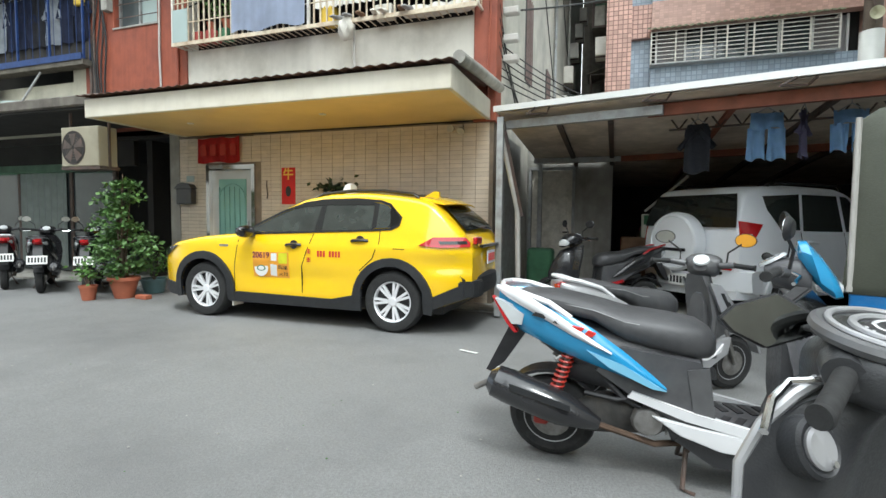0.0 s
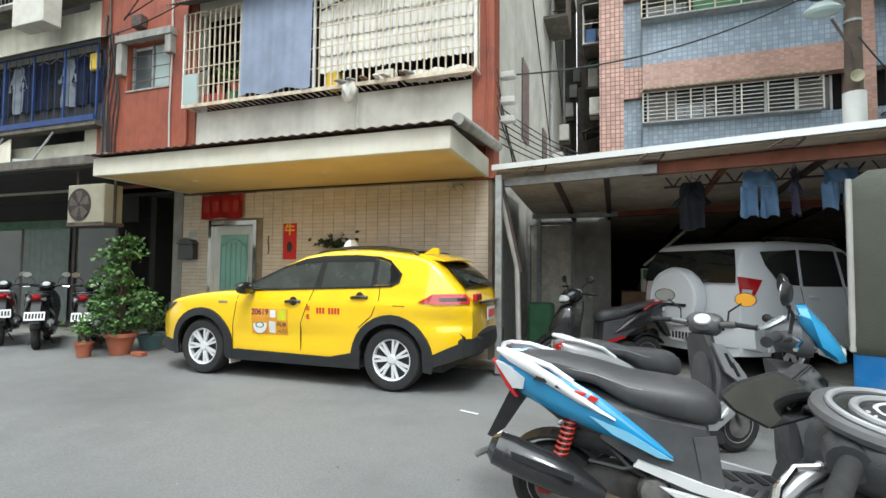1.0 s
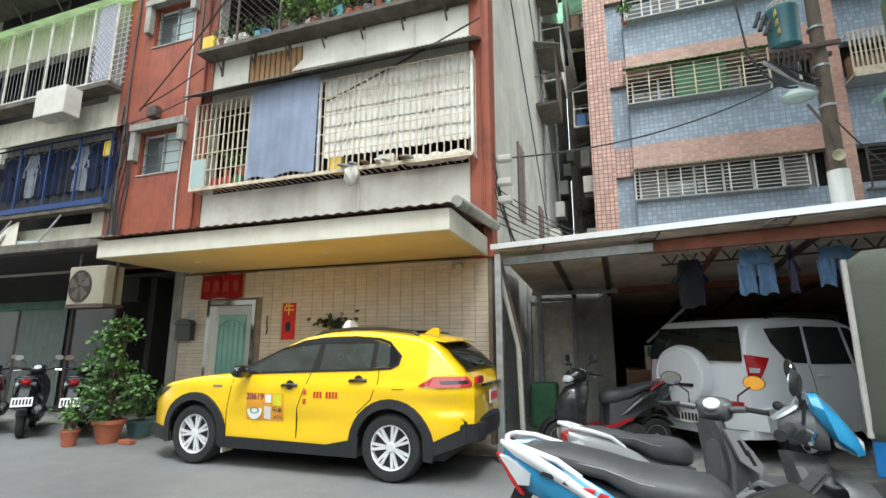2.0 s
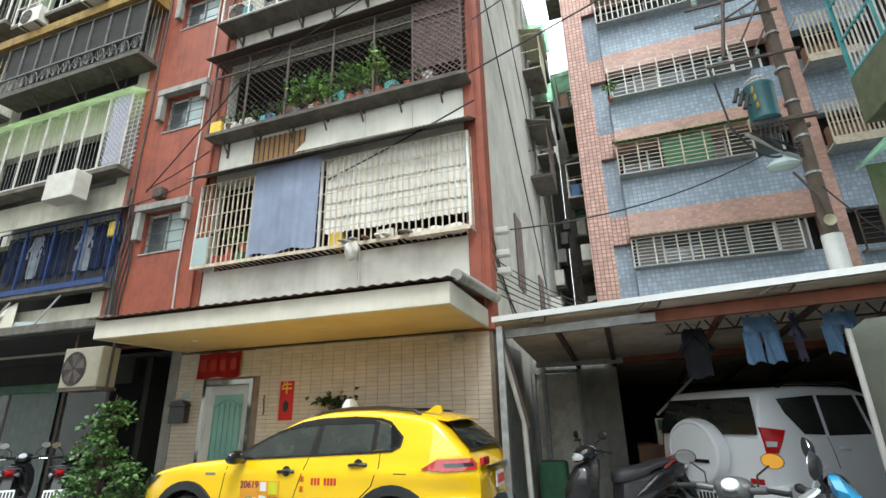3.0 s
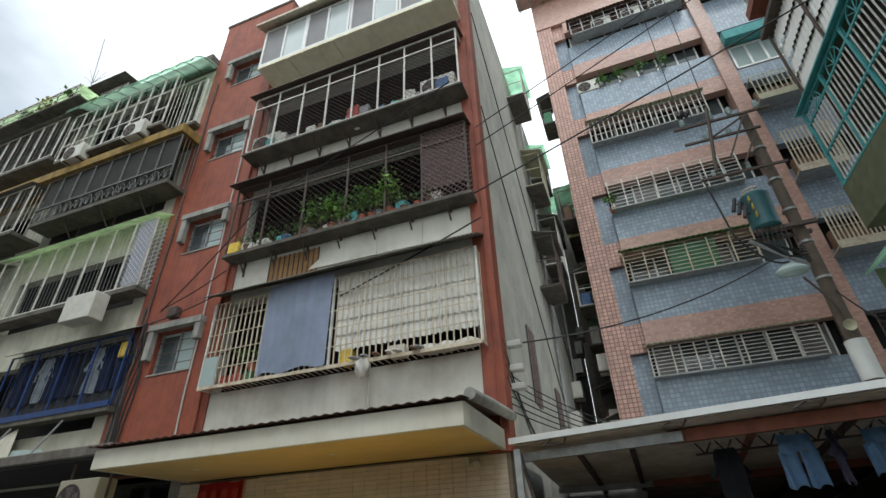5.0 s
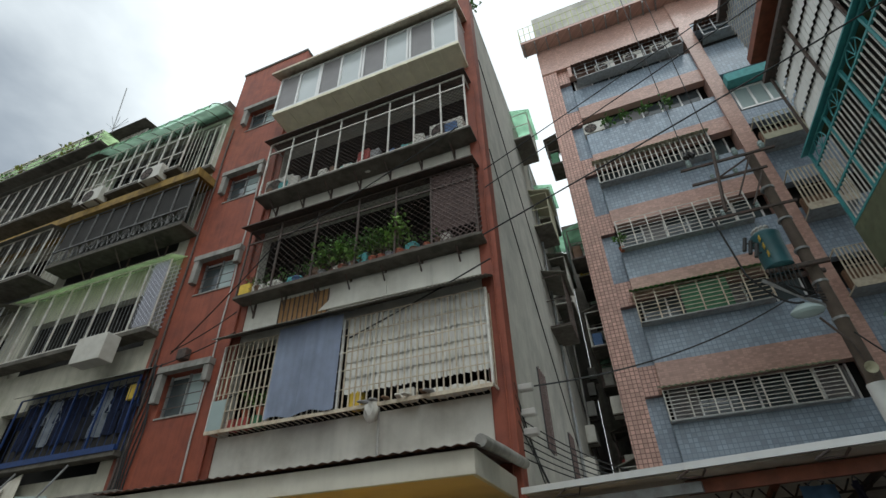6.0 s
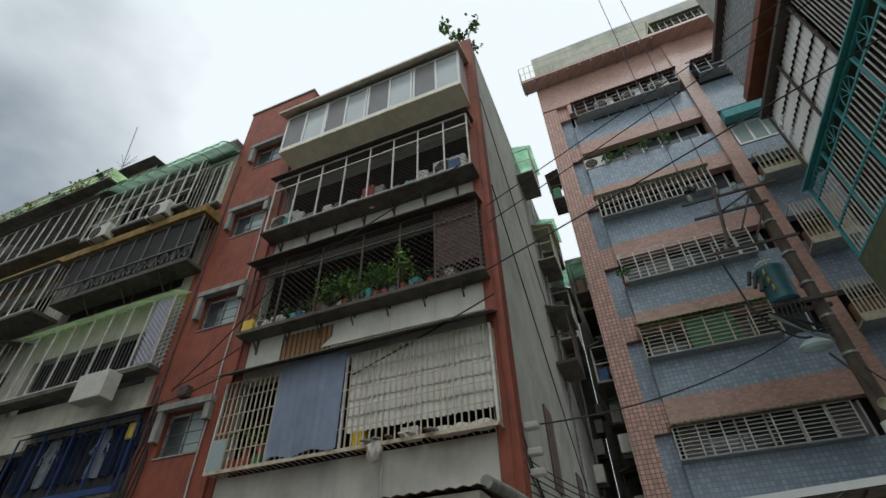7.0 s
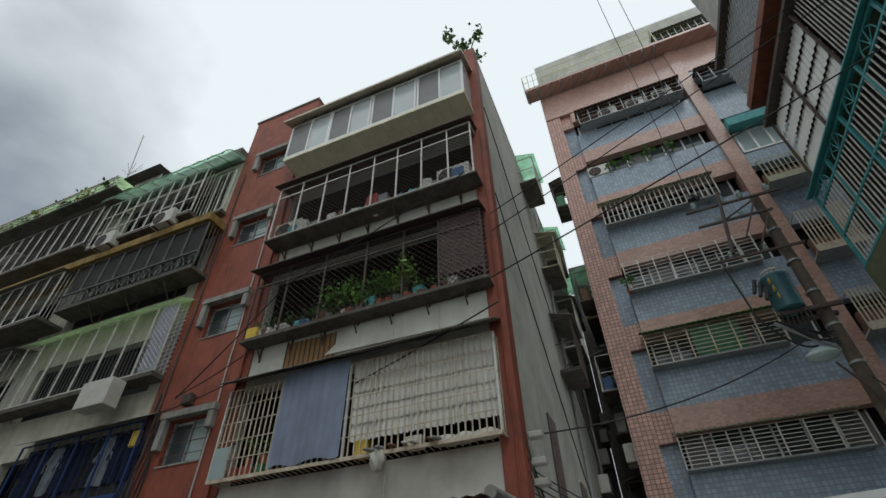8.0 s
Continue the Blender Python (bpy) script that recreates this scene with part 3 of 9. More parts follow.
rails_along_x(c2, X0, X1, YF - 0.012, [Z0, Z0 + 0.34, Z0 + 0.68, Z0 + 1.02, Z0 + 1.36, Z1], M["steel_cream"], 0.014)
for x in (X0, -6.1, -4.65, X1):
    piece("post", (0.04, 0.04, Z1 - Z0), (x, YF, (Z0 + Z1) / 2), M["steel_white"], c2)
for x in (X0, X1):
    side_bars(c2, x, YF, WY, 0.11, Z0, Z1, M["steel_cream"])
    piece("rail", (0.03, WY - YF, 0.03), (x, (WY + YF) / 2, Z0), M["steel_white"], c2)
for i in range(46):
    piece("floor_bar", (0.014, WY - YF, 0.012), (X0 + (X1 - X0) * i / 45, (YF + WY) / 2, Z0 - 0.01), M["steel_cream"], c2)
piece("front_edge", (X1 - X0, 0.03, 0.06), ((X0 + X1) / 2, YF - 0.03, Z0 - 0.02), M["steel_cream"], c2, label="rusty cream edge rail")
bm = bmesh.new()
corrugated(bm, -7.6, -1.80, 6.52, 6.06, WY + 0.02, 6.38, 0.076, 0.024)
part("awning", bm, M["awning_grey"], c2, "weathered grey corrugated awning")
# blue sheet with vertical folds, hung outside the bars
bm = bmesh.new()
n = 60
top, bot = [], []
for i in range(n + 1):
    x = -6.13 + 1.46 * i / n
    w = 0.004 * math.sin(i * 0.9) + 0.008 * math.sin(i * 0.37 + 1) + (0.02 if i < 28 else 0.0)
    top.append((x + 0.02, YF - 0.06 + w, 6.08))
    bot.append((x, YF - 0.07 + w * 1.2, 4.32 + 0.03 * math.sin(i * 0.2)))
lo = [bm.verts.new(p) for p in bot]
hi = [bm.verts.new(p) for p in top]
for i in range(n):
    bm.faces.new((lo[i], lo[i + 1], hi[i + 1], hi[i]))
bmesh.ops.solidify(bm, geom=bm.faces[:], thickness=0.003)
part("blue_sheet", bm, M["sheet_blue"], c2, "faded blue plastic rain sheet", smooth=True)
# corrugated blinds in four overlapping tiers behind the bars
for k in range(5):
    za = 4.55 + 0.29 * k
    bm = bmesh.new()
    corrugated(bm, -4.58, -1.94, YF + 0.055, za, YF + 0.085, za + 0.31, 0.1, 0.045)
    part("blind", bm, M["blind_white"], c2)
M["clutter"] = [material("clutter_%s" % n, c, 0.7, var=0.2) for n, c in (("white", (0.6, 0.58, 0.52)), ("red", (0.35, 0.06, 0.05)), ("brown", (0.16, 0.09, 0.05)), ("blue", (0.08, 0.15, 0.3)), ("grey", (0.25, 0.25, 0.25)), ("green", (0.06, 0.18, 0.09)), ("yellow", (0.6, 0.42, 0.05)), ("teal", (0.1, 0.36, 0.36)))]


def plant_pot(x, y, z, r=0.1, h=0.16, mat=None, leaves=60, spread=0.22, tall=0.35, label="small potted plant", leaf=0.05, seed=1, upright=0.5, leaf_mat=None):
    """A tapered pot with a stem and many single leaves."""
    rg = random.Random(seed)
    t = thing("potted_plant", (x, y, z), label, "plant", "potted plants")
    bm = bmesh.new()
    lathe(bm, [(r * 0.7, 0), (r * 0.95, h * 0.85), (r * 1.05, h * 0.86), (r * 1.05, h), (r * 0.9, h), (r * 0.88, h * 0.9)], 14, Matrix.Translation((x, y, z)))
    part("pot", bm, mat or M["terracotta"], t, smooth=True)
    bm = bmesh.new()
    stems = []
    for k in range(max(2, leaves // 25)):
        a = rg.uniform(0, 6.28)
        q = Vector((x + math.cos(a) * spread * rg.uniform(0.1, 0.7), y + math.sin(a) * spread * rg.uniform(0.1, 0.7), z + h + tall * rg.uniform(0.5, 0.95)))
        mid = Vector((x, y, z + h * 0.9)).lerp(q, 0.5) + Vector((rg.uniform(-0.03, 0.03), rg.uniform(-0.03, 0.03), 0.02))
        tube(bm, [(x, y, z + h * 0.85), mid, q], 0.008, 5, r_end=0.003)
        stems.append((mid, q))
    part("stem", bm, M["bark"], t)
    bm = bmesh.new()
    for k in range(leaves):
        mid, q = rg.choice(stems)
        p = mid.lerp(q, rg.uniform(0.1, 1.1)) + Vector((rg.gauss(0, spread * 0.33), rg.gauss(0, spread * 0.33), rg.gauss(0, tall * 0.16)))
        leaf_blade(bm, p, leaf * rg.uniform(0.6, 1.3), rg, upright)
    part("foliage", bm, leaf_mat or M["leaf_isl"], t)
    return t


def leaf_blade(bm, p, size, rg, upright=0.5):
    m = Matrix.Translation(p) @ Euler((rg.uniform(-1.0, 1.0), rg.uniform(-1.0, 1.0) - upright * 0.4, rg.uniform(0, 6.28))).to_matrix().to_4x4()
    w = size * 0.36
    pts = [(0, 0, 0), (size * 0.4, w, size * 0.08), (size, 0, -size * 0.1), (size * 0.4, -w, size * 0.08), (size * 0.5, 0, -size * 0.03)]
    v = [bm.verts.new(m @ Vector(q)) for q in pts]
    bm.faces.new((v[0], v[4], v[1]))
    bm.faces.new((v[1], v[4], v[2]))
    bm.faces.new((v[0], v[3], v[4]))
    bm.faces.new((v[3], v[2], v[4]))


M["leaf_isl"] = material("leaf_green_mixed", (0.10, 0.21, 0.045), 0.5, var=0.25, scale=5, island=0.35)
M["leaf_pad"] = material("leaf_mid_green", (0.085, 0.17, 0.045), 0.5, var=0.25, scale=5, island=0.3)
M["leaf_dark"] = material("leaf_dark_green", (0.025, 0.045, 0.02), 0.5, var=0.25, scale=5, island=0.3)
M["leaf_pale"] = material("leaf_pale_green", (0.07, 0.125, 0.035), 0.55, var=0.25, scale=5, island=0.3)


def clutter_box(x, y, z, sx, sy, sz, mi, name="storage_box", label="small box on a balcony", rot=0):
    t = tagged(part(name, bbox(-sx / 2, sx / 2, -sy / 2, sy / 2, 0, sz, min(sx, sz) * 0.12, 2), M["clutter"][mi], None), label, "box", "balcony clutter")
    t.matrix_world = pose(x, y, z, 0, 0, rot)
    return t


def shoe(x, y, z, mi, rot):
    bm = bmesh.new()
    rings = []
    for u, w, h in ((0, 0.03, 0.06), (0.05, 0.04, 0.085), (0.1, 0.04, 0.08), (0.16, 0.045, 0.055), (0.23, 0.045, 0.045), (0.27, 0.02, 0.02)):
        rings.append([(u, w * math.cos(a), max(0, h * 0.5 + h * 0.5 * math.sin(a))) for a in [k * 0.785 for k in range(8)]])
    loft(bm, rings)
    s = tagged(part("shoe", bm, M["clutter"][mi], None, smooth=True), "worn shoe on the cage floor", "shoe", "shoes on the cage")
    s.matrix_world = pose(x, y, z, 0, 0, rot)


for i, (x, mi) in enumerate([(-3.95, 4), (-3.8, 4), (-3.4, 0), (-3.2, 0), (-2.95, 2), (-2.8, 4), (-3.6, 2)]):
    shoe(x - 0.1, 6.86, 4.29, mi, 250 + 17 * i % 40)
clutter_box(-3.4, 6.96, 4.29, 0.3, 0.2, 0.2, 0, label="white plastic crate behind the bars")
clutter_box(-4.35, 6.96, 4.29, 0.24, 0.2, 0.3, 6, label="yellow carton behind the bars")
for i in range(3):
    bm = bmesh.new()
    bmesh.ops.create_icosphere(bm, subdivisions=3, radius=0.16)
    for v in bm.verts:
        v.co = Vector((v.co.x * 1.5, v.co.y * 0.8, max(-0.05, v.co.z * 0.6))) * (1 + 0.25 * noise.noise(v.co * 9 + Vector((i, 0, 0))))
    o = tagged(part("folded_cloth", bm, M["clutter"][0], None, smooth=True), "crumpled white cloth on the cage floor", "cloth", "cloths on the cage")
    o.location = (-2.85 + 0.32 * i, 6.95, 4.33)
for i in range(4):
    clutter_box(-7.25 + 0.28 * i, 6.96, 4.29, 0.2, 0.2, 0.2, (0, 1, 1, 5)[i], name="planter_box", label="planter box behind the cage bars")
plant_pot(-6.75, 6.97, 4.49, 0.07, 0.15, leaves=90, spread=0.2, tall=0.4, seed=3, label="green plant in a pot behind cage bars")
plant_pot(-6.4, 6.97, 4.49, 0.09, 0.15, leaves=80, spread=0.18, tall=0.3, seed=4, label="green plant in a pot behind cage bars")
# pale sheet at the corner of the cage
o = tagged(part("plastic_sheet", bbox(-7.42, -7.08, 6.77, 6.775, 4.3, 4.85), M["pane_pale"], None), "torn pale plastic sheet tied to the cage", "sheet")
# hanging bag and pipe under the cage
bm = bmesh.new()
tube(bm, [(-3.9, 6.9, 4.26), (-3.9, 6.92, 3.22)], 0.02, 8)
drain = tagged(part("drain_pipe", bm, M["pvc"], None), "white plastic drain pipe under the cage", "pipe")
bm = bmesh.new()
bmesh.ops.create_icosphere(bm, subdivisions=3, radius=0.15)
for v in bm.verts:
    v.co = Vector((v.co.x * 0.8, v.co.y * 0.8, v.co.z * 1.2)) * (1 + 0.3 * noise.noise(v.co * 12))
bag = tagged(part("plastic_bag", bm, M["clutter"][0], None, smooth=True), "white plastic bag tied under the cage", "bag")
bag.location = (-3.95, 6.76, 4.15)


def balcony_cage(z0, zt, yf, posts, label, slab_mat, bars, lat=True, solid_right=False):
    t = thing("balcony_cage", (-4.2, 6.5, z0), label, "balcony")
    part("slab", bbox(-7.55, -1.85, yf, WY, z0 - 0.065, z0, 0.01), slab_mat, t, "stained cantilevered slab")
    for x in posts:
        piece("post", (0.036, 0.036, zt - z0), (x, yf + 0.04, (z0 + zt) / 2), bars, t)
    for z in (z0 + 0.02, zt - 0.38, zt):
        piece("rail", (posts[-1] - posts[0], 0.035, 0.035), ((posts[0] + posts[-1]) / 2, yf + 0.04, z), bars, t)
    for x in (posts[0], posts[-1]):
        for z in (z0 + 0.02, zt):
            piece("rail", (0.035, WY - yf - 0.04, 0.035), (x, (WY + yf) / 2 + 0.02, z), bars, t)
    for x in [-7.2 + 0.8 * i for i in range(7)]:
        bracket(t, x, yf + 0.1, WY, z0 - 0.065, M["steel_dark"], 0.30)
    return t


# third floor: rusty cage full of plants
P3 = [-7.5, -6.6, -5.6, -4.55, -3.65, -2.85, -1.92]
c3 = balcony_cage(7.15, 8.95, 6.72, P3, "rusty caged balcony crowded with potted plants", M["slab_dark"], M["steel_dark"])
bm = bmesh.new()
lattice_y(bm, -7.5, -2.85, 7.2, 8.93, 6.75, 0.1, 0.004)
part("mesh_screen", bm, M["steel_dark"], c3, "rusty diamond mesh")
bm = bmesh.new()
lattice_y(bm, -2.85, -1.92, 7.2, 8.93, 6.75, 0.085, 0.011)
part("mesh_screen", bm, M["lattice"], c3, "brown diamond lattice panel")
part("screen_backing", bbox(-2.85, -1.94, 6.78, 6.79, 7.45, 8.93), M["lattice"], c3, "brown screen behind the lattice")
bm = bmesh.new()
lattice_x(bm, 6.76, WY, 7.2, 8.93, -1.92, 0.085, 0.009)
part("mesh_screen", bm, M["lattice"], c3)
bm = bmesh.new()
prism(bm, [(6.55, 8.98), (WY + 0.1, 9.16), (WY + 0.1, 9.19), (6.55, 9.01)], "x", -7.65, -1.85)
part("awning", bm, M["steel_dark"], c3, "dark sheet awning")
# fourth floor: pale framed cage
P4 = [-7.45, -6.72, -5.97, -5.25, -4.53, -3.86, -3.2, -2.52, -1.92]
c4 = balcony_cage(9.98, 11.85, 6.6, P4, "balcony caged with pale steel posts and wire mesh", M["slab_dark"], M["steel_white"])
bm = bmesh.new()
lattice_y(bm, -7.45, -1.92, 10.03, 11.83, 6.64, 0.085, 0.005)
part("mesh_screen", bm, M["steel_dark"], c4, "dark wire mesh")
bm = bmesh.new()
prism(bm, [(6.48, 11.9), (WY + 0.1, 12.1), (WY + 0.1, 12.13), (6.48, 11.93)], "x", -7.6, -1.85)
part("awning", bm, M["steel_dark"], c4, "dark sheet awning")
# fifth floor: aluminium glazed bay
M["pan_cream"] = material("cream_sheet_pan", (0.84, 0.79, 0.60), 0.5, var=0.06, stain=(0.5, 0.44, 0.3), stain_amount=0.3, stain_scale=2)
c5 = thing("glazed_bay", (-4.4, 6.5, 12.0), "white aluminium glazed bay with a cream sheet roof", "bay window")
ZA, ZB, YB = 12.86, 14.36, 6.33
part("floor_pan", bbox(-7.42, -1.88, YB, WY, ZA - 0.12, ZA, 0.01), M["pan_cream"], c5, "cream sheet floor pan")
for i in range(13):
    x = -7.35 + 5.4 * i / 12
    piece("joist", (0.022, WY - YB, 0.03), (x, (YB + WY) / 2, ZA - 0.137), M["pan_cream"], c5)
for z in (ZA + 0.03, ZB):
    piece("frame", (5.5, 0.06, 0.06), (-4.65, YB + 0.04, z), M["alu"], c5)
xs5 = [-7.38, -6.70, -6.03, -5.97, -5.32, -4.68, -4.60, -3.94, -3.28, -3.20, -2.56, -1.92]
for x in xs5:
    piece("frame", (0.06, 0.06, ZB - ZA), (x, YB + 0.04, (ZA + ZB) / 2), M["alu"], c5)
M["curtain"] = material("pale_curtained_pane", (0.52, 0.56, 0.56), 0.12, var=0.06, scale=1.2)
M["screen_pane"] = material("grey_insect_screen", (0.22, 0.21, 0.21), 0.5, var=0.08, scale=3)
flip = 0
for a, b2 in zip(xs5, xs5[1:]):
    if b2 - a > 0.2:
        piece("pane", (b2 - a - 0.06, 0.012, ZB - ZA - 0.08), ((a + b2) / 2, YB + 0.05 + 0.015 * flip, (ZA + ZB) / 2), M["curtain"] if flip else M["screen_pane"], c5)
        flip = 1 - flip
piece("pane", (0.012, WY - YB - 0.1, ZB - ZA - 0.08), (-1.92, (YB + WY) / 2, (ZA + ZB) / 2), M["curtain"], c5)
piece("frame", (0.05, WY - YB, 0.05), (-1.92, (YB + WY) / 2, ZB), M["alu"], c5)
piece("pane", (0.012, WY - YB - 0.1, ZB - ZA - 0.08), (-7.38, (YB + WY) / 2, (ZA + ZB) / 2), M["curtain"], c5)
bm = bmesh.new()
prism(bm, [(6.1, 14.42), (WY + 0.2, 15.0), (WY + 0.2, 15.06), (6.1, 14.5)], "x", -7.6, -1.8)
part("roof_sheet", bm, M["steel_cream"], c5, "cream sheet roof")
# near-black panel stands for the shade inside the bay
part("back_panel", bbox(-7.4, -1.95, WY - 0.03, WY - 0.01, 12.87, 14.9), M["inside_shade"], c5)


def ac_unit(x, y, z, rz=0, w=0.8, h=0.55, d=0.3, label="off-white outdoor air conditioner unit", mat=None):
    t = thing("air_conditioner", (x, y, z), label, "air conditioner", "outdoor units", m=pose(x, y, z, 0, 0, rz))
    part("casing", bbox(-w / 2, w / 2, 0, d, 0.03, h, 0.015, 2), mat or M["ac_white"], t)
    bm = bmesh.new()
    mm = Matrix.Translation((-w * 0.16, -0.004, h * 0.5)) @ Matrix.Rotation(radians(90), 4, "X")
    for r in (0.06, 0.1, 0.14, 0.18, h * 0.4):
        pts = [mm @ Vector((r * math.cos(a * 0.2618), r * math.sin(a * 0.2618), 0.004)) for a in range(25)]
        tube(bm, pts, 0.004, 4, cap=False)
    part("fan_grille", bm, M["steel_dark"], t)
    bm = bmesh.new()
    lathe(bm, [(h * 0.41, 0.0), (h * 0.41, 0.004)], 28, mm)
    part("fan_opening", bm, M["inside_shade"], t)
    bm = bmesh.new()
    for k in range(5):
        a = k * 1.2566
        prism(bm, [(0.03 * math.cos(a), 0.03 * math.sin(a)), (h * 0.36 * math.cos(a), h * 0.36 * math.sin(a)), (h * 0.36 * math.cos(a + 0.7), h * 0.36 * math.sin(a + 0.7)), (0.04 * math.cos(a + 0.9), 0.04 * math.sin(a + 0.9))], "z", 0.005, 0.008, mm)
    part("fan", bm, M["steel_dark"], t)
    for s in (-1, 1):
        piece("foot", (0.05, d, 0.03), (s * w * 0.35, d / 2, 0.015), M["steel_dark"], t)
    return t


ac_unit(-7.0, 6.72, 9.98, 0, label="air conditioner on the caged balcony")
ac_unit(-2.45, 6.72, 9.98, 0, label="air conditioner at the end of the caged balcony")
for i in range(9):
    rg = random.Random(40 + i)
    clutter_box(-6.3 + 0.42 * i, 6.85 + rg.uniform(0, 0.3), 9.98, rg.uniform(0.2, 0.4), 0.25, rg.uniform(0.2, 0.6), rg.randrange(8), label="box stored on the caged balcony", rot=rg.uniform(-10, 10))
bm = bmesh.new()
bmesh.ops.create_icosphere(bm, subdivisions=3, radius=0.3)
for v in bm.verts:
    v.co = Vector((v.co.x * 1.2, v.co.y * 0.7, v.co.z)) * (1 + 0.2 * noise.noise(v.co * 6))
sack = tagged(part("sack", bm, M["clutter"][0], None, smooth=True), "large white and blue woven sack on the balcony", "sack")
sack.location = (-4.5, 6.95, 10.22)
for i in range(20):
    rg = random.Random(100 + i)
    x = -7.25 + 0.235 * i + rg.uniform(-0.05, 0.05)
    big = 8 <= i <= 14
    plant_pot(x, 6.85 + rg.uniform(0, 0.12), 7.15, rg.uniform(0.07, 0.11), rg.uniform(0.12, 0.2), rg.choice([M["terracotta"], M["clutter"][0], M["clutter"][3], M["clutter"][2]]), leaves=190 if big else 34, spread=0.36 if big else 0.16,
              tall=rg.uniform(0.55, 0.85) if big else rg.uniform(0.25, 0.5), label="potted shrub on the caged balcony", leaf=0.075 if big else 0.06, seed=i, leaf_mat=M["leaf_pale"] if i % 4 == 1 else None)
clutter_box(-7.3, 6.79, 7.15, 0.3, 0.1, 0.3, 6, label="yellow printed bag on the balcony")
clutter_box(-7.0, 6.9, 7.15, 0.3, 0.2, 0.24, 0, label="white printed bag on the balcony")
clutter_box(-2.6, 6.9, 7.15, 0.22, 0.2, 0.26, 0, label="white box behind the lattice")
# cardboard-backed grille between the second and third floors
g23 = thing("grille", (-5.8, WY, 6.3), "brown grille backed with cardboard", "window grille")
part("cardboard", bbox(-6.5, -5.3, WY - 0.022, WY - 0.004, 6.42, 7.0), material("cardboard", (0.30, 0.17, 0.07), 0.9, var=0.15), g23)
bars_along_x(g23, -6.5, -5.3, 0.12, WY - 0.035, 6.42, 7.0, M["steel_dark"], 0.018)
# pale boards under the third floor slab
cover = thing("wall_boarding", (-3.8, WY, 6.45), "pale boards nailed over the wall below the balcony", "boarding")
for outline in ([(-5.5, 6.5), (-4.9, 7.0), (-3.955, 7.0), (-3.955, 6.475)], [(-3.945, 6.475), (-3.945, 7.0), (-2.985, 7.0), (-2.985, 6.46)], [(-2.975, 6.46), (-2.975, 7.0), (-2.0, 7.0), (-2.0, 6.45)]):
    bm = bmesh.new()
    prism(bm, outline, "y", WY - 0.045, WY - 0.03)
    part("board", bm, M["render_white"], cover)
# rooftop bush and pole
bush = thing("bush", (-2.0, 7.4, 16.15), "wild bush growing on the roof corner", "plant")
bm = bmesh.new()
rg = random.Random(5)
tips = []
for k in range(9):
    q = Vector((-2.0 + rg.gauss(0, 0.33), 7.3 + rg.gauss(0, 0.3), 16.9 + rg.uniform(-0.1, 0.5)))
    tube(bm, [(-2.0, 7.4, 16.1), Vector((-2.0, 7.4, 16.1)).lerp(q, 0.5) + Vector((0, 0, 0.15)), q], 0.02, 5, r_end=0.006)
    tips.append(q)
part("trunk", bm, M["bark"], bush)
bm = bmesh.new()
for k in range(170):
    leaf_blade(bm, rg.choice(tips) + Vector((rg.gauss(0, 0.10), rg.gauss(0, 0.10), rg.gauss(0, 0.06))), 0.16, rg, 0)
part("crown", bm, M["leaf_isl"], bush)
# pipes, cables and fittings on the red bay
for i, (x, z0, z1, r) in enumerate([(-7.62, 3.1, 15.5, 0.03), (-8.02, 3.1, 11.5, 0.018), (-9.7, 3.1, 14.0, 0.025), (-9.82, 3.2, 6.5, 0.03), (-1.78, 2.9, 12.0, 0.015)]):
    bm = bmesh.new()
    pts = [(x + 0.015 * math.sin(k * 1.7 + i) , WY - 0.06 - (0.04 if i == 4 else 0), z0 + (z1 - z0) * k / 14) for k in range(15)]
    tube(bm, pts, r, 7)
    tagged(part("wall_pipe", bm, M["pvc"] if i == 1 else M["red_paint"] if i in (0, 4) else M["steel_dark"], None, smooth=True), ("grey pipe running down the wall" if i == 1 else "painted downpipe on the red wall" if i in (0, 4) else "dark cable run on the red wall"), "pipe", "wall pipes")
for i in range(5):
    bm = bmesh.new()
    rg = random.Random(60 + i)
    x = -9.75 + 0.08 * i
    pts = [(x + 0.12 * math.sin(k * 0.7 + i) * (k / 12), WY - 0.07, 3.2 + 2.9 * k / 12) for k in range(13)]
    tube(bm, pts, 0.016, 6)
    tagged(part("cable", bm, M["cable"], None, smooth=True), "loose black cable on the wall", "cable", "wall cables")
jb = tagged(part("junction_box", bbox(-8.95, -8.7, WY - 0.2, WY - 0.03, 6.05, 6.3, 0.02), M["steel_dark"], None), "tangle of black cable joints on the wall", "junction box")
for i, (xa, za, xb, zb2, sag) in enumerate([(-10.5, 5.9, -7.3, 6.3, 0.15), (-9.0, 6.15, -1.75, 8.6, 0.25), (-9.0, 6.2, -7.4, 6.8, 0.05)]):
    bm = bmesh.new()
    pts = [(xa + (xb - xa) * k / 12, WY - 0.3 - (1.35 if i == 1 else 0) * min(1, k / 6), za + (zb2 - za) * k / 12 - sag * math.sin(math.pi * k / 12)) for k in range(13)]
    tube(bm, pts, 0.012, 5)
    tagged(part("cable", bm, M["cable"], None), "black cable strung along the facade", "cable", "wall cables")
# cream tiles of the ground floor wall, one by one near the corner
tw, th, gap = 0.197, 0.064, 0.006
rest = bmesh.new()
tile_parent = thing("tile_cladding", (-4.7, WY, 0), "cream glazed wall tiles with dark joints", "wall tiles", kind="structure")
n_single = 0
rg = random.Random(11)
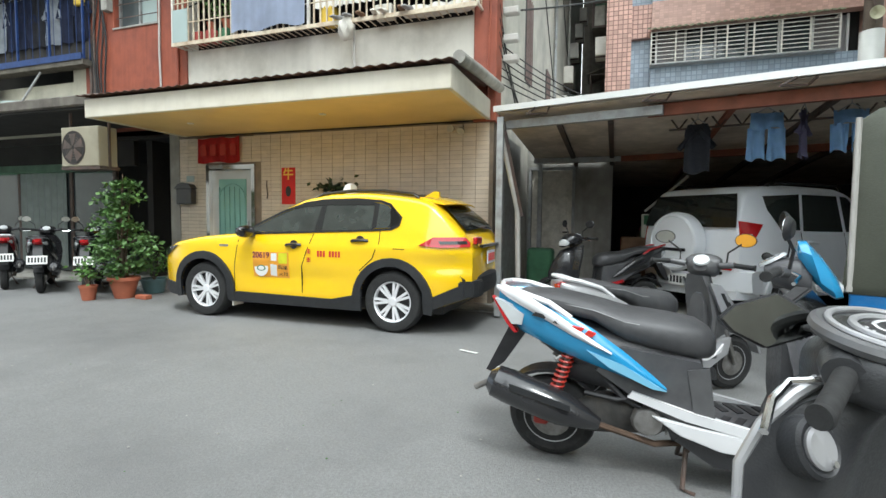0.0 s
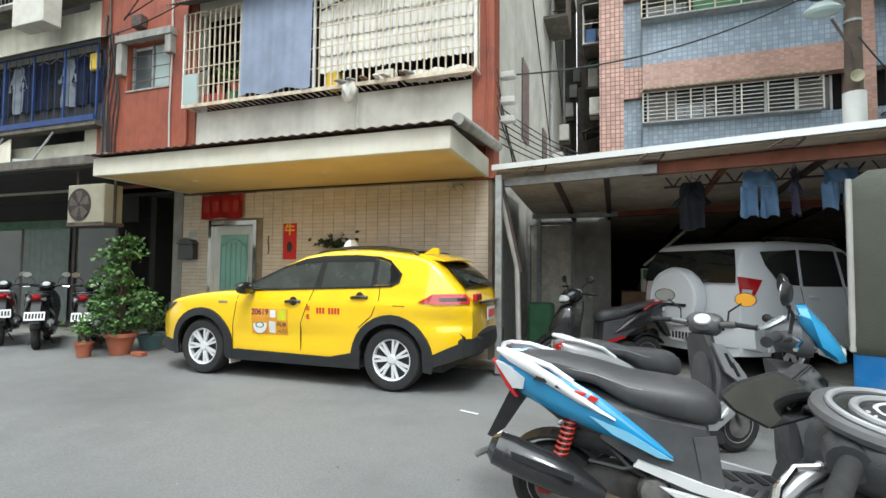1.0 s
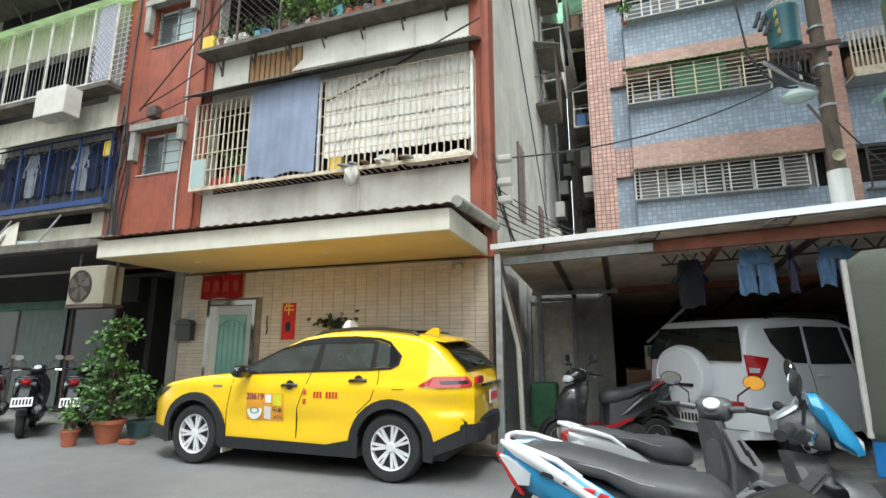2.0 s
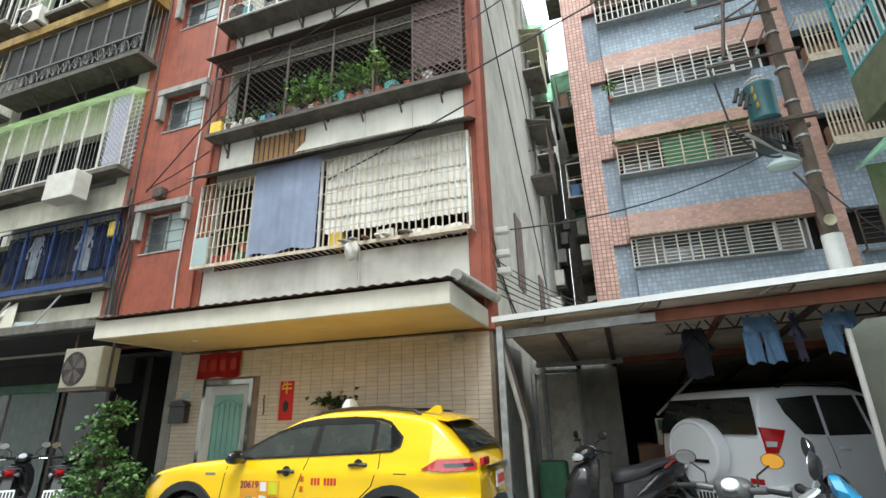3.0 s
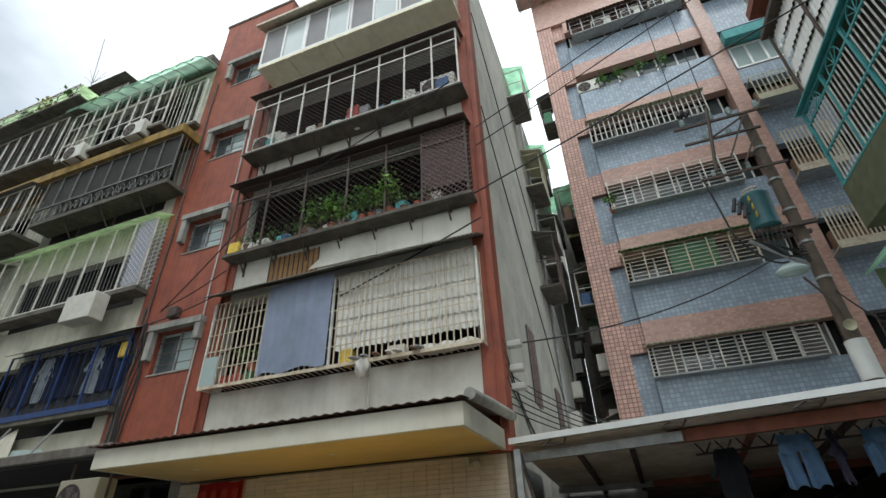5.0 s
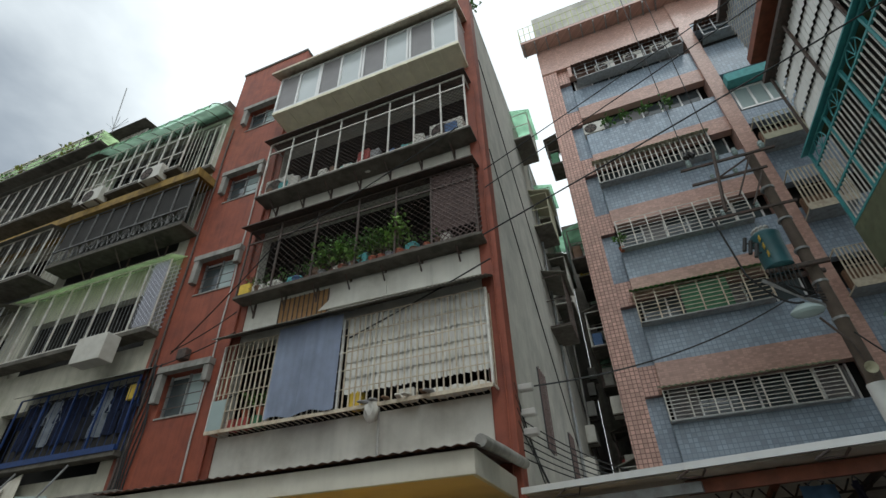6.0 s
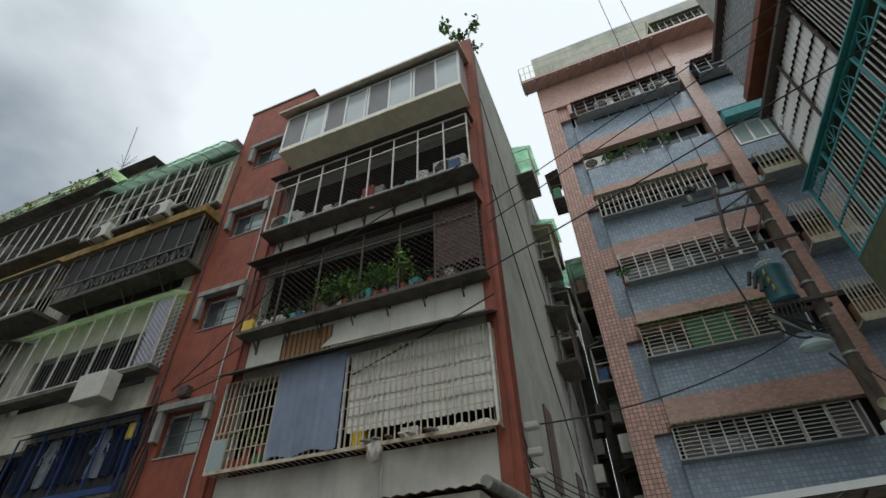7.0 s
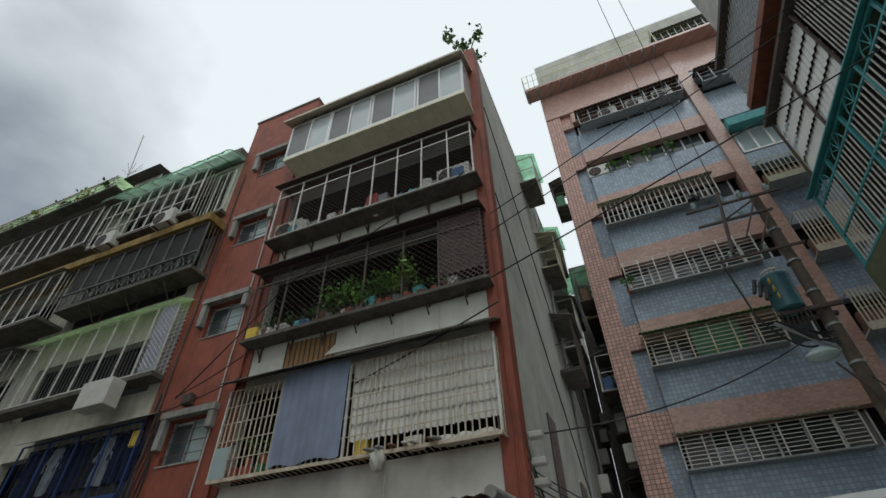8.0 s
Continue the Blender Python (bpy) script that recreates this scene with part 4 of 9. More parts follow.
for c in range(30):
    for r in range(41):
        xa, za = -7.66 + c * (tw + gap) - 0.0, 0.03 + r * (th + gap - 0.005)
        xb, zc = xa + tw, za + th - 0.004
        if xb > -1.72 or zc > 2.71 or (xb > -7.05 and xa < -5.95 and za < 2.22):
            continue
        yj = WY + 0.008 + rg.uniform(-0.0012, 0.0012)
        if c >= 20 and r >= 9 and n_single < 280:
            piece("tile", (tw, 0.012, th - 0.004), ((xa + xb) / 2, yj, (za + zc) / 2), M["tile_cream_one"], tile_parent)
            n_single += 1
        else:
            box(rest, xa, xb, yj - 0.006, yj + 0.006, za, zc)
o = part("tiles", rest, M["tile_cream"], tile_parent)
o["kind"] = "stuff"

# more greenery and goods pressed against the cage fronts
M["leaf_bright"] = material("leaf_fresh_green", (0.20, 0.34, 0.07), 0.5, var=0.25, scale=5, island=0.35)
rg = random.Random(404)
for i in range(6):
    x = -5.3 + 0.36 * i + rg.uniform(-0.1, 0.1)
    plant_pot(x, 6.86, 7.15, 0.09, 0.16, M["terracotta"] if i % 2 else M["clutter"][4], leaves=rg.randint(60, 130), spread=rg.uniform(0.18, 0.3), tall=rg.uniform(0.3, 0.85), seed=500 + i, label="bright green plant pressed against the cage mesh", leaf=0.10, leaf_mat=M["leaf_bright"])
for i in range(14):
    x = -7.25 + 0.38 * i + rg.uniform(-0.08, 0.08)
    clutter_box(x, 6.80, 9.99, rg.uniform(0.16, 0.36), 0.22, rg.uniform(0.15, 0.5), rg.choice([0, 4, 0, 2, 3, 1, 7]), label="household goods stored behind the pale mesh", rot=rg.uniform(-15, 15))
for i in range(8):
    clutter_box(-7.2 + 0.55 * i, 6.95, 7.16, rg.uniform(0.2, 0.35), 0.2, rg.uniform(0.15, 0.35), rg.choice([0, 4, 2, 0, 7, 6]), label="pot or tub among the balcony plants", rot=rg.uniform(-15, 15))
# ---- cars ----
M["taxi_yellow"] = material("yellow_car_paint", (0.90, 0.57, 0.005), 0.22, var=0.02, coat=0.8, scale=2)
M["silver_paint"] = material("silver_car_paint", (0.76, 0.78, 0.81), 0.4, var=0.03, coat=0.25, scale=2)
M["cladding"] = material("dark_grey_cladding", (0.02, 0.021, 0.023), 0.55, var=0.15, scale=14)
M["gloss_black"] = material("gloss_black_trim", (0.012, 0.012, 0.013), 0.15, var=0.1, coat=0.5)
M["car_glass"] = material("tinted_car_glass", (0.030, 0.036, 0.032), 0.03, var=0.5, scale=3.5, spec=0.9, coat=0.4)
M["rubber"] = material("tyre_rubber", (0.022, 0.022, 0.022), 0.85, var=0.2, scale=20, bump=0.2)
M["alloy"] = material("alloy_wheel", (0.86, 0.86, 0.88), 0.3, metal=0.35, var=0.05, coat=0.4)
M["red_lens"] = material("red_lamp_lens", (0.45, 0.012, 0.015), 0.12, var=0.15, coat=0.6)
M["clear_lens"] = material("clear_lamp_lens", (0.55, 0.57, 0.58), 0.1, var=0.12, coat=0.6)
M["chrome"] = material("chrome", (0.7, 0.7, 0.7), 0.12, metal=1.0, var=0.04)
M["plate_white"] = material("white_number_plate", (0.72, 0.72, 0.7), 0.45, var=0.05)
M["ink_black"] = material("black_ink", (0.02, 0.02, 0.02), 0.6, var=0.1)
M["ink_red"] = material("red_ink", (0.55, 0.03, 0.02), 0.5, var=0.1)


def lerp_table(tab, x):
    if x <= tab[0][0]:
        return tab[0][1]
    for (a, va), (b, vb) in zip(tab, tab[1:]):
        if x <= b:
            u = (x - a) / (b - a)
            return va + (vb - va) * u
    return tab[-1][1]


def smooth_table(tab, x, h):
    return sum(lerp_table(tab, x + h * k) for k in (-1.5, -1, -0.5, 0, 0.5, 1, 1.5)) / 7


class CarShape:
    """Side profile, plan and tumblehome of a car; x ahead, y to its left, z up."""

    def __init__(self, top, belt, half, x0, x1, front_r, rear_r, lean=0.32, sill=0.22, rise=0.0, crease=0.0):
        self.rise, self.crease = rise, crease
        self.top_t, self.belt_t, self.half, self.x0, self.x1, self.fr, self.rr, self.lean, self.sill = top, belt, half, x0, x1, front_r, rear_r, lean, sill

    def top(self, x):
        return smooth_table(self.top_t, x, 0.04)

    def belt(self, x):
        return lerp_table(self.belt_t, x)

    def width(self, x):
        w = self.half
        a = self.x1 - 0.75
        if x > a:
            w -= self.fr * ((x - a) / 0.75) ** 2.2
        b = self.x0 + 0.6
        if x < b:
            w -= self.rr * ((b - x) / 0.6) ** 2.2
        return w

    def bottom(self, x):
        u = min(1.0, max(0.0, (self.x0 + 0.55 - x) / 0.55))
        return self.sill + self.rise * u

    def y(self, x, z):
        """Half width with a waist line, hollow doors and fuller haunches."""
        d = 0.0
        if self.crease and z < self.belt(x):
            door = math.exp(-(x / 0.85) ** 4)
            d -= self.crease * door * math.exp(-((z - 0.56) / 0.13) ** 2)
            d += self.crease * 0.9 * math.exp(-((z - 0.93) / 0.07) ** 2) * (0.45 + 0.55 * math.exp(-((x + 1.35) / 0.6) ** 2))
            d -= self.crease * 1.1 * math.exp(-((z - 0.76) / 0.08) ** 2) * math.exp(-((x + 1.95) / 0.28) ** 2)
        return self.flank(x, z) + d

    def flank(self, x, z):
        w, zb = self.width(x), self.belt(x)
        if z < 0.65:
            return w * (1 - 0.035 * ((0.65 - z) / 0.4) ** 1.5)
        if z < zb:
            u = (z - 0.65) / (zb - 0.65)
            return w * (1 - 0.045 * u * u)
        return w * 0.955 - self.lean * (z - zb)

    def ring(self, x):
        zt, zb = self.top(x), self.belt(x)
        ze = zt - 0.07 if zt - 0.07 > zb - 0.02 else max(self.sill + 0.1, min(zb, zt - 0.045))
        lo = self.bottom(x)
        half = [(self.y(x, lo + 0.02) - 0.12, lo)]
        for k in range(25):
            z = lo + 0.02 + (ze - lo - 0.02) * k / 24
            half.append((self.y(x, z), z))
        ye = half[-1][1] and half[-1][0]
        for u, v in ((0.985, 0.45), (0.95, 0.72), (0.86, 0.88), (0.6, 0.97), (0.3, 0.995)):
            half.append((ye * u, ze + (zt - ze) * v))
        pts = [(x, -y, z) for y, z in half] + [(x, 0, zt)] + [(x, y, z) for y, z in reversed(half)]
        return [Vector(p) for p in pts]


def car_body(shape, mat, axles, arch_r, parent, label):
    bm = bmesh.new()
    n = 96
    rings = [shape.ring(shape.x0 + (shape.x1 - shape.x0) * i / n) for i in range(n + 1)]
    vr = loft(bm, rings, close=False, caps=False)
    for r in (vr[0], vr[-1]):
        bm.faces.new(r if r is vr[-1] else r[::-1])
    dead = []
    for f in bm.faces:
        c = f.calc_center_median()
        if abs(c.y) > 0.5 and any((c.x - a) ** 2 + (c.z - 0.35) ** 2 < arch_r ** 2 for a in axles):
            dead.append(f)
    bmesh.ops.delete(bm, geom=dead, context="FACES")
    for v in bm.verts:
        if v.is_boundary and abs(v.co.y) > 0.5:
            for a in axles:
                d = Vector((v.co.x - a, 0, v.co.z - 0.35))
                if 0.05 < d.length < arch_r * 1.2 and v.co.z > shape.sill + 0.03:
                    d = d.normalized() * arch_r
                    v.co.x, v.co.z = a + d.x, 0.35 + d.z
    bmesh.ops.recalc_face_normals(bm, faces=bm.faces[:])
    body = part("body", bm, mat, parent, label, smooth=True)
    bm = bmesh.new()
    box(bm, shape.x0 + 0.35, shape.x1 - 0.35, -shape.half + 0.25, shape.half - 0.25, shape.sill - 0.02, 0.7)
    part("underbody", bm, M["black_plastic"], parent)
    for a in axles:
        for s in (-1, 1):
            bm = bmesh.new()
            ringpts = []
            for k in range(13):
                t = math.pi * k / 12
                ringpts.append((a + (arch_r + 0.03) * math.cos(t), 0.35 + (arch_r + 0.03) * math.sin(t)))
            lo = [bm.verts.new((x, s * (shape.half - 0.27), z)) for x, z in ringpts]
            hi = [bm.verts.new((x, s * (shape.y(x, z) - 0.012), z)) for x, z in ringpts]
            for k in range(12):
                bm.faces.new((lo[k], lo[k + 1], hi[k + 1], hi[k]))
            part("wheel_well", bm, M["black_plastic"], parent)
    return body


def skin(shape, outline, off, side, thick=0.006, cuts=2):
    """A panel that follows the car's flank: outline in (x, z), off metres proud."""
    bm = bmesh.new()
    pts = []
    for (xa, za), (xb, zb2) in zip(outline, outline[1:] + outline[:1]):
        d = math.hypot(xb - xa, zb2 - za)
        k = max(1, int(d / 0.09))
        for i in range(k):
            pts.append((xa + (xb - xa) * i / k, za + (zb2 - za) * i / k))
    f = bm.faces.new([bm.verts.new((x, 0, z)) for x, z in pts])
    bmesh.ops.triangulate(bm, faces=[f])
    bmesh.ops.subdivide_edges(bm, edges=[e for e in bm.edges if e.calc_length() > 0.12], cuts=cuts, use_grid_fill=False)
    bmesh.ops.triangulate(bm, faces=bm.faces[:])
    for v in bm.verts:
        v.co.y = side * (shape.y(v.co.x, v.co.z) + off)
    bmesh.ops.recalc_face_normals(bm, faces=bm.faces[:])
    if sum(f.normal.y * f.calc_area() for f in bm.faces) * side < 0:
        bmesh.ops.reverse_faces(bm, faces=bm.faces[:])
    ext = bmesh.ops.extrude_face_region(bm, geom=bm.faces[:])
    for g in ext["geom"]:
        if isinstance(g, bmesh.types.BMVert):
            g.co.y += side * thick
    bmesh.ops.recalc_face_normals(bm, faces=bm.faces[:])
    return bm


def strip(pts, w):
    """A thin band along points in (x, z), as an outline."""
    out_a, out_b = [], []
    for i, p in enumerate(pts):
        a, c = pts[max(0, i - 1)], pts[min(len(pts) - 1, i + 1)]
        dx, dz = c[0] - a[0], c[1] - a[1]
        q = math.hypot(dx, dz)
        nx, nz = -dz / q * w / 2, dx / q * w / 2
        out_a.append((p[0] + nx, p[1] + nz))
        out_b.append((p[0] - nx, p[1] - nz))
    return out_a + out_b[::-1]


def car_wheel(parent, x, y, side, r=0.345, w=0.22, spokes=7, mat=None):
    wh = new("wheel")
    wh.parent = parent
    wh.location = (x, y, r)
    OFF[wh] = Vector((0, 0, 0))
    turn = Matrix.Rotation(radians(-90 * side), 4, "X")
    bm = bmesh.new()
    lathe(bm, [(r * 0.66, -w / 2), (r * 0.9, -w / 2), (r * 0.985, -w * 0.36), (r, -w * 0.2), (r, w * 0.2), (r * 0.985, w * 0.36), (r * 0.93, w * 0.47), (r * 0.8, w * 0.5), (r * 0.67, w * 0.44), (r * 0.66, w * 0.2)], 40, turn)
    part("tyre", bm, M["rubber"], wh, smooth=True)
    bm = bmesh.new()
    lathe(bm, [(r * 0.60, -w * 0.3), (r * 0.665, w * 0.40), (r * 0.655, w * 0.44), (r * 0.62, w * 0.40), (r * 0.58, -w * 0.1)], 40, turn)
    for k in range(spokes):
        a = 2 * math.pi * k / spokes
        for da in (-0.10, 0.10) if spokes > 6 else (0,):
            m = turn @ Matrix.Rotation(a + da * 1.3, 4, "Z")
            wd = 0.0135 if spokes > 6 else 0.03
            vs = [(0.03, -wd, w * 0.33), (0.03, wd, w * 0.33), (r * 0.62, wd * 1.1, w * 0.40), (r * 0.62, -wd * 1.1, w * 0.40), (0.03, -wd, w * 0.22), (0.03, wd, w * 0.22), (r * 0.62, wd, w * 0.28), (r * 0.62, -wd, w * 0.28)]
            v = [bm.verts.new(m @ Vector(q)) for q in vs]
            for f in ((0, 1, 2, 3), (7, 6, 5, 4), (0, 4, 5, 1), (1, 5, 6, 2), (2, 6, 7, 3), (3, 7, 4, 0)):
                bm.faces.new([v[i] for i in f])
    lathe(bm, [(0.05, w * 0.2), (0.055, w * 0.36), (0.04, w * 0.39)], 16, turn)
    part("rim", bm, mat or M["alloy"], wh, "silver multi-spoke alloy rim")
    bm = bmesh.new()
    lathe(bm, [(r * 0.6, -w * 0.1), (r * 0.6, -w * 0.06)], 24, turn)
    part("brake_disc", bm, M["black_plastic"], wh)
    for k in range(5):
        a = 2 * math.pi * k / 5
        bm = bmesh.new()
        lathe(bm, [(0.009, w * 0.33), (0.009, w * 0.37)], 6, turn @ Matrix.Translation((0.035 * math.cos(a), 0.035 * math.sin(a), 0)))
        part("wheel_nut", bm, M["steel_grey"], wh)
    return wh


def number_plate(parent, m, w=0.34, h=0.15, mat=None, ink=None):
    bm = bmesh.new()
    box(bm, -w / 2, w / 2, -0.006, 0.006, -h / 2, h / 2, m)
    pl = part("number_plate", bm, mat or M["plate_white"], parent, "white number plate with black bars")
    for k in range(6):
        x = -w * 0.38 + k * w * 0.152
        bm = bmesh.new()
        box(bm, x - w * 0.05, x + w * 0.05, -0.009, -0.006, -h * 0.3, h * 0.3, m)
        part("writing_bar", bm, ink or M["ink_black"], pl)
    return pl


# yellow taxi
taxi = thing("taxi", (0, 0, 0), "bright yellow crossover taxi with dark cladding, parked by the tiled wall", "car", m=pose(-3.645, 5.84, 0, 0, 0, 180))
TX = CarShape([(-2.20, 0.90), (-2.16, 1.02), (-2.08, 1.13), (-1.96, 1.24), (-1.84, 1.355), (-1.72, 1.455), (-1.6, 1.50), (-1.3, 1.545), (-0.9, 1.58), (-0.45, 1.57), (-0.1, 1.51), (0.3, 1.34), (0.7, 1.14), (0.86, 1.08), (1.4, 1.03), (1.85, 0.95), (2.12, 0.84), (2.25, 0.70), (2.28, 0.62)],
              [(-2.2, 1.14), (-1.6, 1.12), (0.7, 1.04), (2.3, 0.92)], 0.905, -2.19, 2.275, 0.30, 0.20, rise=0.20, crease=0.028)
AX = (-1.32, 1.32)
car_body(TX, M["taxi_yellow"], AX, 0.395, taxi, "glossy yellow bodywork")
for side in (-1, 1):
    for nm, ol in (("front_window", [(0.66, 1.09), (0.48, 1.185), (0.18, 1.325), (-0.12, 1.425), (-0.36, 1.455), (-0.30, 1.115)]), ("rear_window", [(-0.40, 1.12), (-0.42, 1.46), (-0.80, 1.468), (-1.05, 1.455), (-1.05, 1.15)]), ("quarter_window", [(-1.11, 1.165), (-1.11, 1.445), (-1.22, 1.415), (-1.38, 1.27), (-1.36, 1.205), (-1.28, 1.17)])):
        part(nm, skin(TX, ol, 0.004, side), M["car_glass"], taxi, "tinted side window")
    part("pillar_trim", skin(TX, [(-0.30, 1.115), (-0.36, 1.455), (-0.42, 1.46), (-0.40, 1.12)], 0.006, side), M["gloss_black"], taxi)
    part("pillar_trim", skin(TX, [(-1.05, 1.15), (-1.05, 1.455), (-1.11, 1.445), (-1.11, 1.165)], 0.006, side), M["gloss_black"], taxi)
    part("window_trim", skin(TX, strip([(0.70, 1.085), (0.48, 1.205), (0.18, 1.345), (-0.12, 1.445), (-0.36, 1.478), (-0.80, 1.49), (-1.12, 1.468), (-1.24, 1.43), (-1.40, 1.28), (-1.38, 1.20), (-1.29, 1.155)], 0.03), 0.005, side), M["gloss_black"], taxi)
    part("rain_guard", skin(TX, [(0.15, 1.355), (-0.14, 1.455), (-0.4, 1.478), (-1.05, 1.475), (-1.05, 1.425), (-0.42, 1.425), (-0.1, 1.40)], 0.012, side, 0.004), M["gloss_black"], taxi)
    part("window_trim", skin(TX, strip([(0.70, 1.07), (0.2, 1.09), (-1.05, 1.14), (-1.30, 1.155)], 0.022), 0.005, side), M["gloss_black"], taxi)
    part("sill_cladding", skin(TX, [(0.92, 0.22), (0.92, 0.34), (0.75, 0.35), (-0.55, 0.335), (-0.85, 0.40), (-0.94, 0.40), (-0.94, 0.22)], 0.012, side, 0.02), M["cladding"], taxi, "dark grey sill cladding")
    for a in AX:
        arch = [(a + 0.395 * math.cos(t), 0.35 + 0.395 * math.sin(t)) for t in [math.pi * (-0.09 + 1.18 * k / 18) for k in range(19)]]
        outer = [(a + 0.49 * math.cos(t), 0.35 + (0.47 + 0.02 * math.sin(t)) * math.sin(t)) for t in [math.pi * (-0.09 + 1.18 * k / 18) for k in range(19)]]
        arch = [(x, max(z, 0.225)) for x, z in arch]
        outer = [(x, max(z, 0.225)) for x, z in outer]
        part("wheel_arch", skin(TX, arch + outer[::-1], 0.004, side, 0.03, cuts=1), M["cladding"], taxi, "dark grey wheel arch trim")
        car_wheel(taxi, a, side * 0.79, side)
    part("filler_flap", skin(TX, strip([(-1.34, 0.94), (-1.48, 0.94)], 0.007), 0.001, side, 0.002, cuts=0), M["gloss_black"], taxi)
    part("badge", skin(TX, [(0.93, 0.905), (0.93, 0.93), (1.07, 0.93), (1.07, 0.905)], 0.001, side, 0.003, cuts=0), M["chrome"], taxi)
    for pts in ([(0.84, 0.40), (0.84, 0.62), (0.78, 1.0)], [(-0.15, 0.38), (-0.15, 0.7), (-0.30, 1.09)], [(-0.92, 0.68), (-1.08, 0.82), (-1.16, 1.0), (-1.16, 1.14)]):
        part("door_seam", skin(TX, strip(pts, 0.009), 0.001, side, 0.002, cuts=0), M["gloss_black"], taxi)
    for hx, hz in ((-0.04, 0.95), (-0.92, 1.02)):
        bm = bmesh.new()
        yy = side * (TX.y(hx, hz) + 0.03)
        tube(bm, [(hx + 0.11, side * TX.y(hx + 0.11, hz), hz - 0.005), (hx + 0.08, yy, hz), (hx - 0.06, yy, hz + 0.006), (hx - 0.1, side * TX.y(hx - 0.1, hz), hz)], 0.019, 8)
        lathe(bm, [(0.058, 0), (0.05, 0.004)], 16, Matrix.Translation((hx, side * (TX.y(hx, hz) + 0.001), hz)) @ Matrix.Rotation(radians(-90 * side), 4, "X"))
        part("door_handle", bm, M["gloss_black"], taxi, "gloss black door handle", smooth=True)
    # mirror
    bm = bmesh.new()
    rings = []
    for u, s2 in ((0, 0.5), (0.05, 0.9), (0.13, 1.0), (0.2, 0.85), (0.23, 0.4)):
        rings.append([Vector((0.55 + 0.09 * s2 * math.cos(t) * (1.15 if math.cos(t) > 0 else 0.6), side * (0.90 + u), 1.10 + 0.075 * s2 * math.sin(t))) for t in [k * math.pi / 6 for k in range(12)]])
    loft(bm, rings)
    bmesh.ops.recalc_face_normals(bm, faces=bm.faces[:])
    mir = part("door_mirror", bm, M["gloss_black"], taxi, "gloss black door mirror", smooth=True)
    part("mirror_foot", bbox(0.54, 0.62, min(side * 0.84, side * 0.93), max(side * 0.84, side * 0.93), 1.03, 1.08, 0.01), M["gloss_black"], mir)
    # lamps
    part("tail_lamp", skin(TX, [(-1.64, 0.985), (-1.80, 1.075), (-2.12, 1.08), (-2.17, 1.02), (-2.17, 0.975), (-1.88, 0.965)], 0.004, side, 0.02, cuts=2), M["red_lens"], taxi, "red tail lamp")
    part("tail_lamp_strip", skin(TX, [(-1.86, 1.035), (-2.14, 1.04), (-2.15, 1.005), (-1.88, 1.0)], 0.026, side, 0.004, cuts=1), M["gloss_black"], taxi)
    part("headlamp", skin(TX, [(1.78, 0.90), (2.08, 0.855), (2.25, 0.78), (2.25, 0.70), (2.02, 0.765)], 0.004, side, 0.015, cuts=1), M["gloss_black"], taxi, "dark headlamp")
    part("rear_bumper_cladding", skin(TX, [(-1.72, 0.26), (-1.74, 0.40), (-1.95, 0.50), (-2.185, 0.60), (-2.185, 0.43), (-1.95, 0.35)], 0.008, side, 0.02, cuts=2), M["cladding"], taxi, "dark grey bumper cladding")
    part("front_bumper_cladding", skin(TX, [(1.78, 0.24), (1.80, 0.40), (2.0, 0.42), (2.26, 0.40), (2.26, 0.26)], 0.008, side, 0.02, cuts=1), M["cladding"], taxi)
    bm = bmesh.new()
    tube(bm, [(-0.12, side * 0.62, 1.48), (-0.3, side * 0.635, 1.56), (-0.7, side * 0.64, 1.595), (-1.1, side * 0.63, 1.59), (-1.45, side * 0.61, 1.555), (-1.53, side * 0.61, 1.51)], 0.02, 8)
    part("roof_rail", bm, M["gloss_black"], taxi, smooth=True)
    part("mud_flap", bbox(0.86, 0.875, min(side * 0.72, side * 0.9), max(side * 0.72, side * 0.9), 0.16, 0.32), M["clutter"][0], taxi)
# rear: bumper, glass, spoiler, plate
for side in (-1, 1):
    cy = TX.y(-2.15, 0.45)
    bm = bmesh.new()
    prism(bm, [(-2.06, side * (TX.y(-2.06, 0.45) + 0.028)), (-2.15, side * (cy + 0.028)), (-2.21, side * (cy - 0.01)), (-2.25, side * (cy - 0.10)), (-2.262, side * (cy - 0.26)), (-2.15, side * (cy - 0.26)), (-2.06, side * (cy - 0.1))], "z", 0.42, 0.60)
    bmesh.ops.bevel(bm, geom=bm.edges[:], offset=0.015, segments=2, affect="EDGES")
    part("bumper_corner", bm, M["cladding"], taxi, "dark grey bumper corner")
bm = bmesh.new()
rings = []
for z, o in ((0.40, 0.0), (0.43, 0.045), (0.50, 0.06), (0.62, 0.05), (0.665, 0.0)):
    rings.append([Vector((-2.185 - o + 0.10 * (y / 0.72) ** 2 , y, z)) for y in [-0.78 + 0.13 * k for k in range(13)]] + [Vector((-2.0, 0.7, z)), Vector((-2.0, -0.7, z))])
loft(bm, rings)
bmesh.ops.recalc_face_normals(bm, faces=bm.faces[:])
part("rear_bumper", bm, M["cladding"], taxi, "dark grey rear bumper", smooth=True)
bm = bmesh.new()
rings = []
for x, z, hw in ((-1.73, 1.425, 0.50), (-1.88, 1.30, 0.58), (-2.05, 1.135, 0.64)):
    rings.append([Vector((x - 0.055, y * hw, z + 0.03 - 0.02 * y * y)) for y in [-1 + 0.2 * k for k in range(11)]])
loft(bm, rings, close=False, caps=False)
bmesh.ops.solidify(bm, geom=bm.faces[:], thickness=0.02)
part("rear_window", bm, M["car_glass"], taxi, "tinted rear window", smooth=True)
bm = bmesh.new()
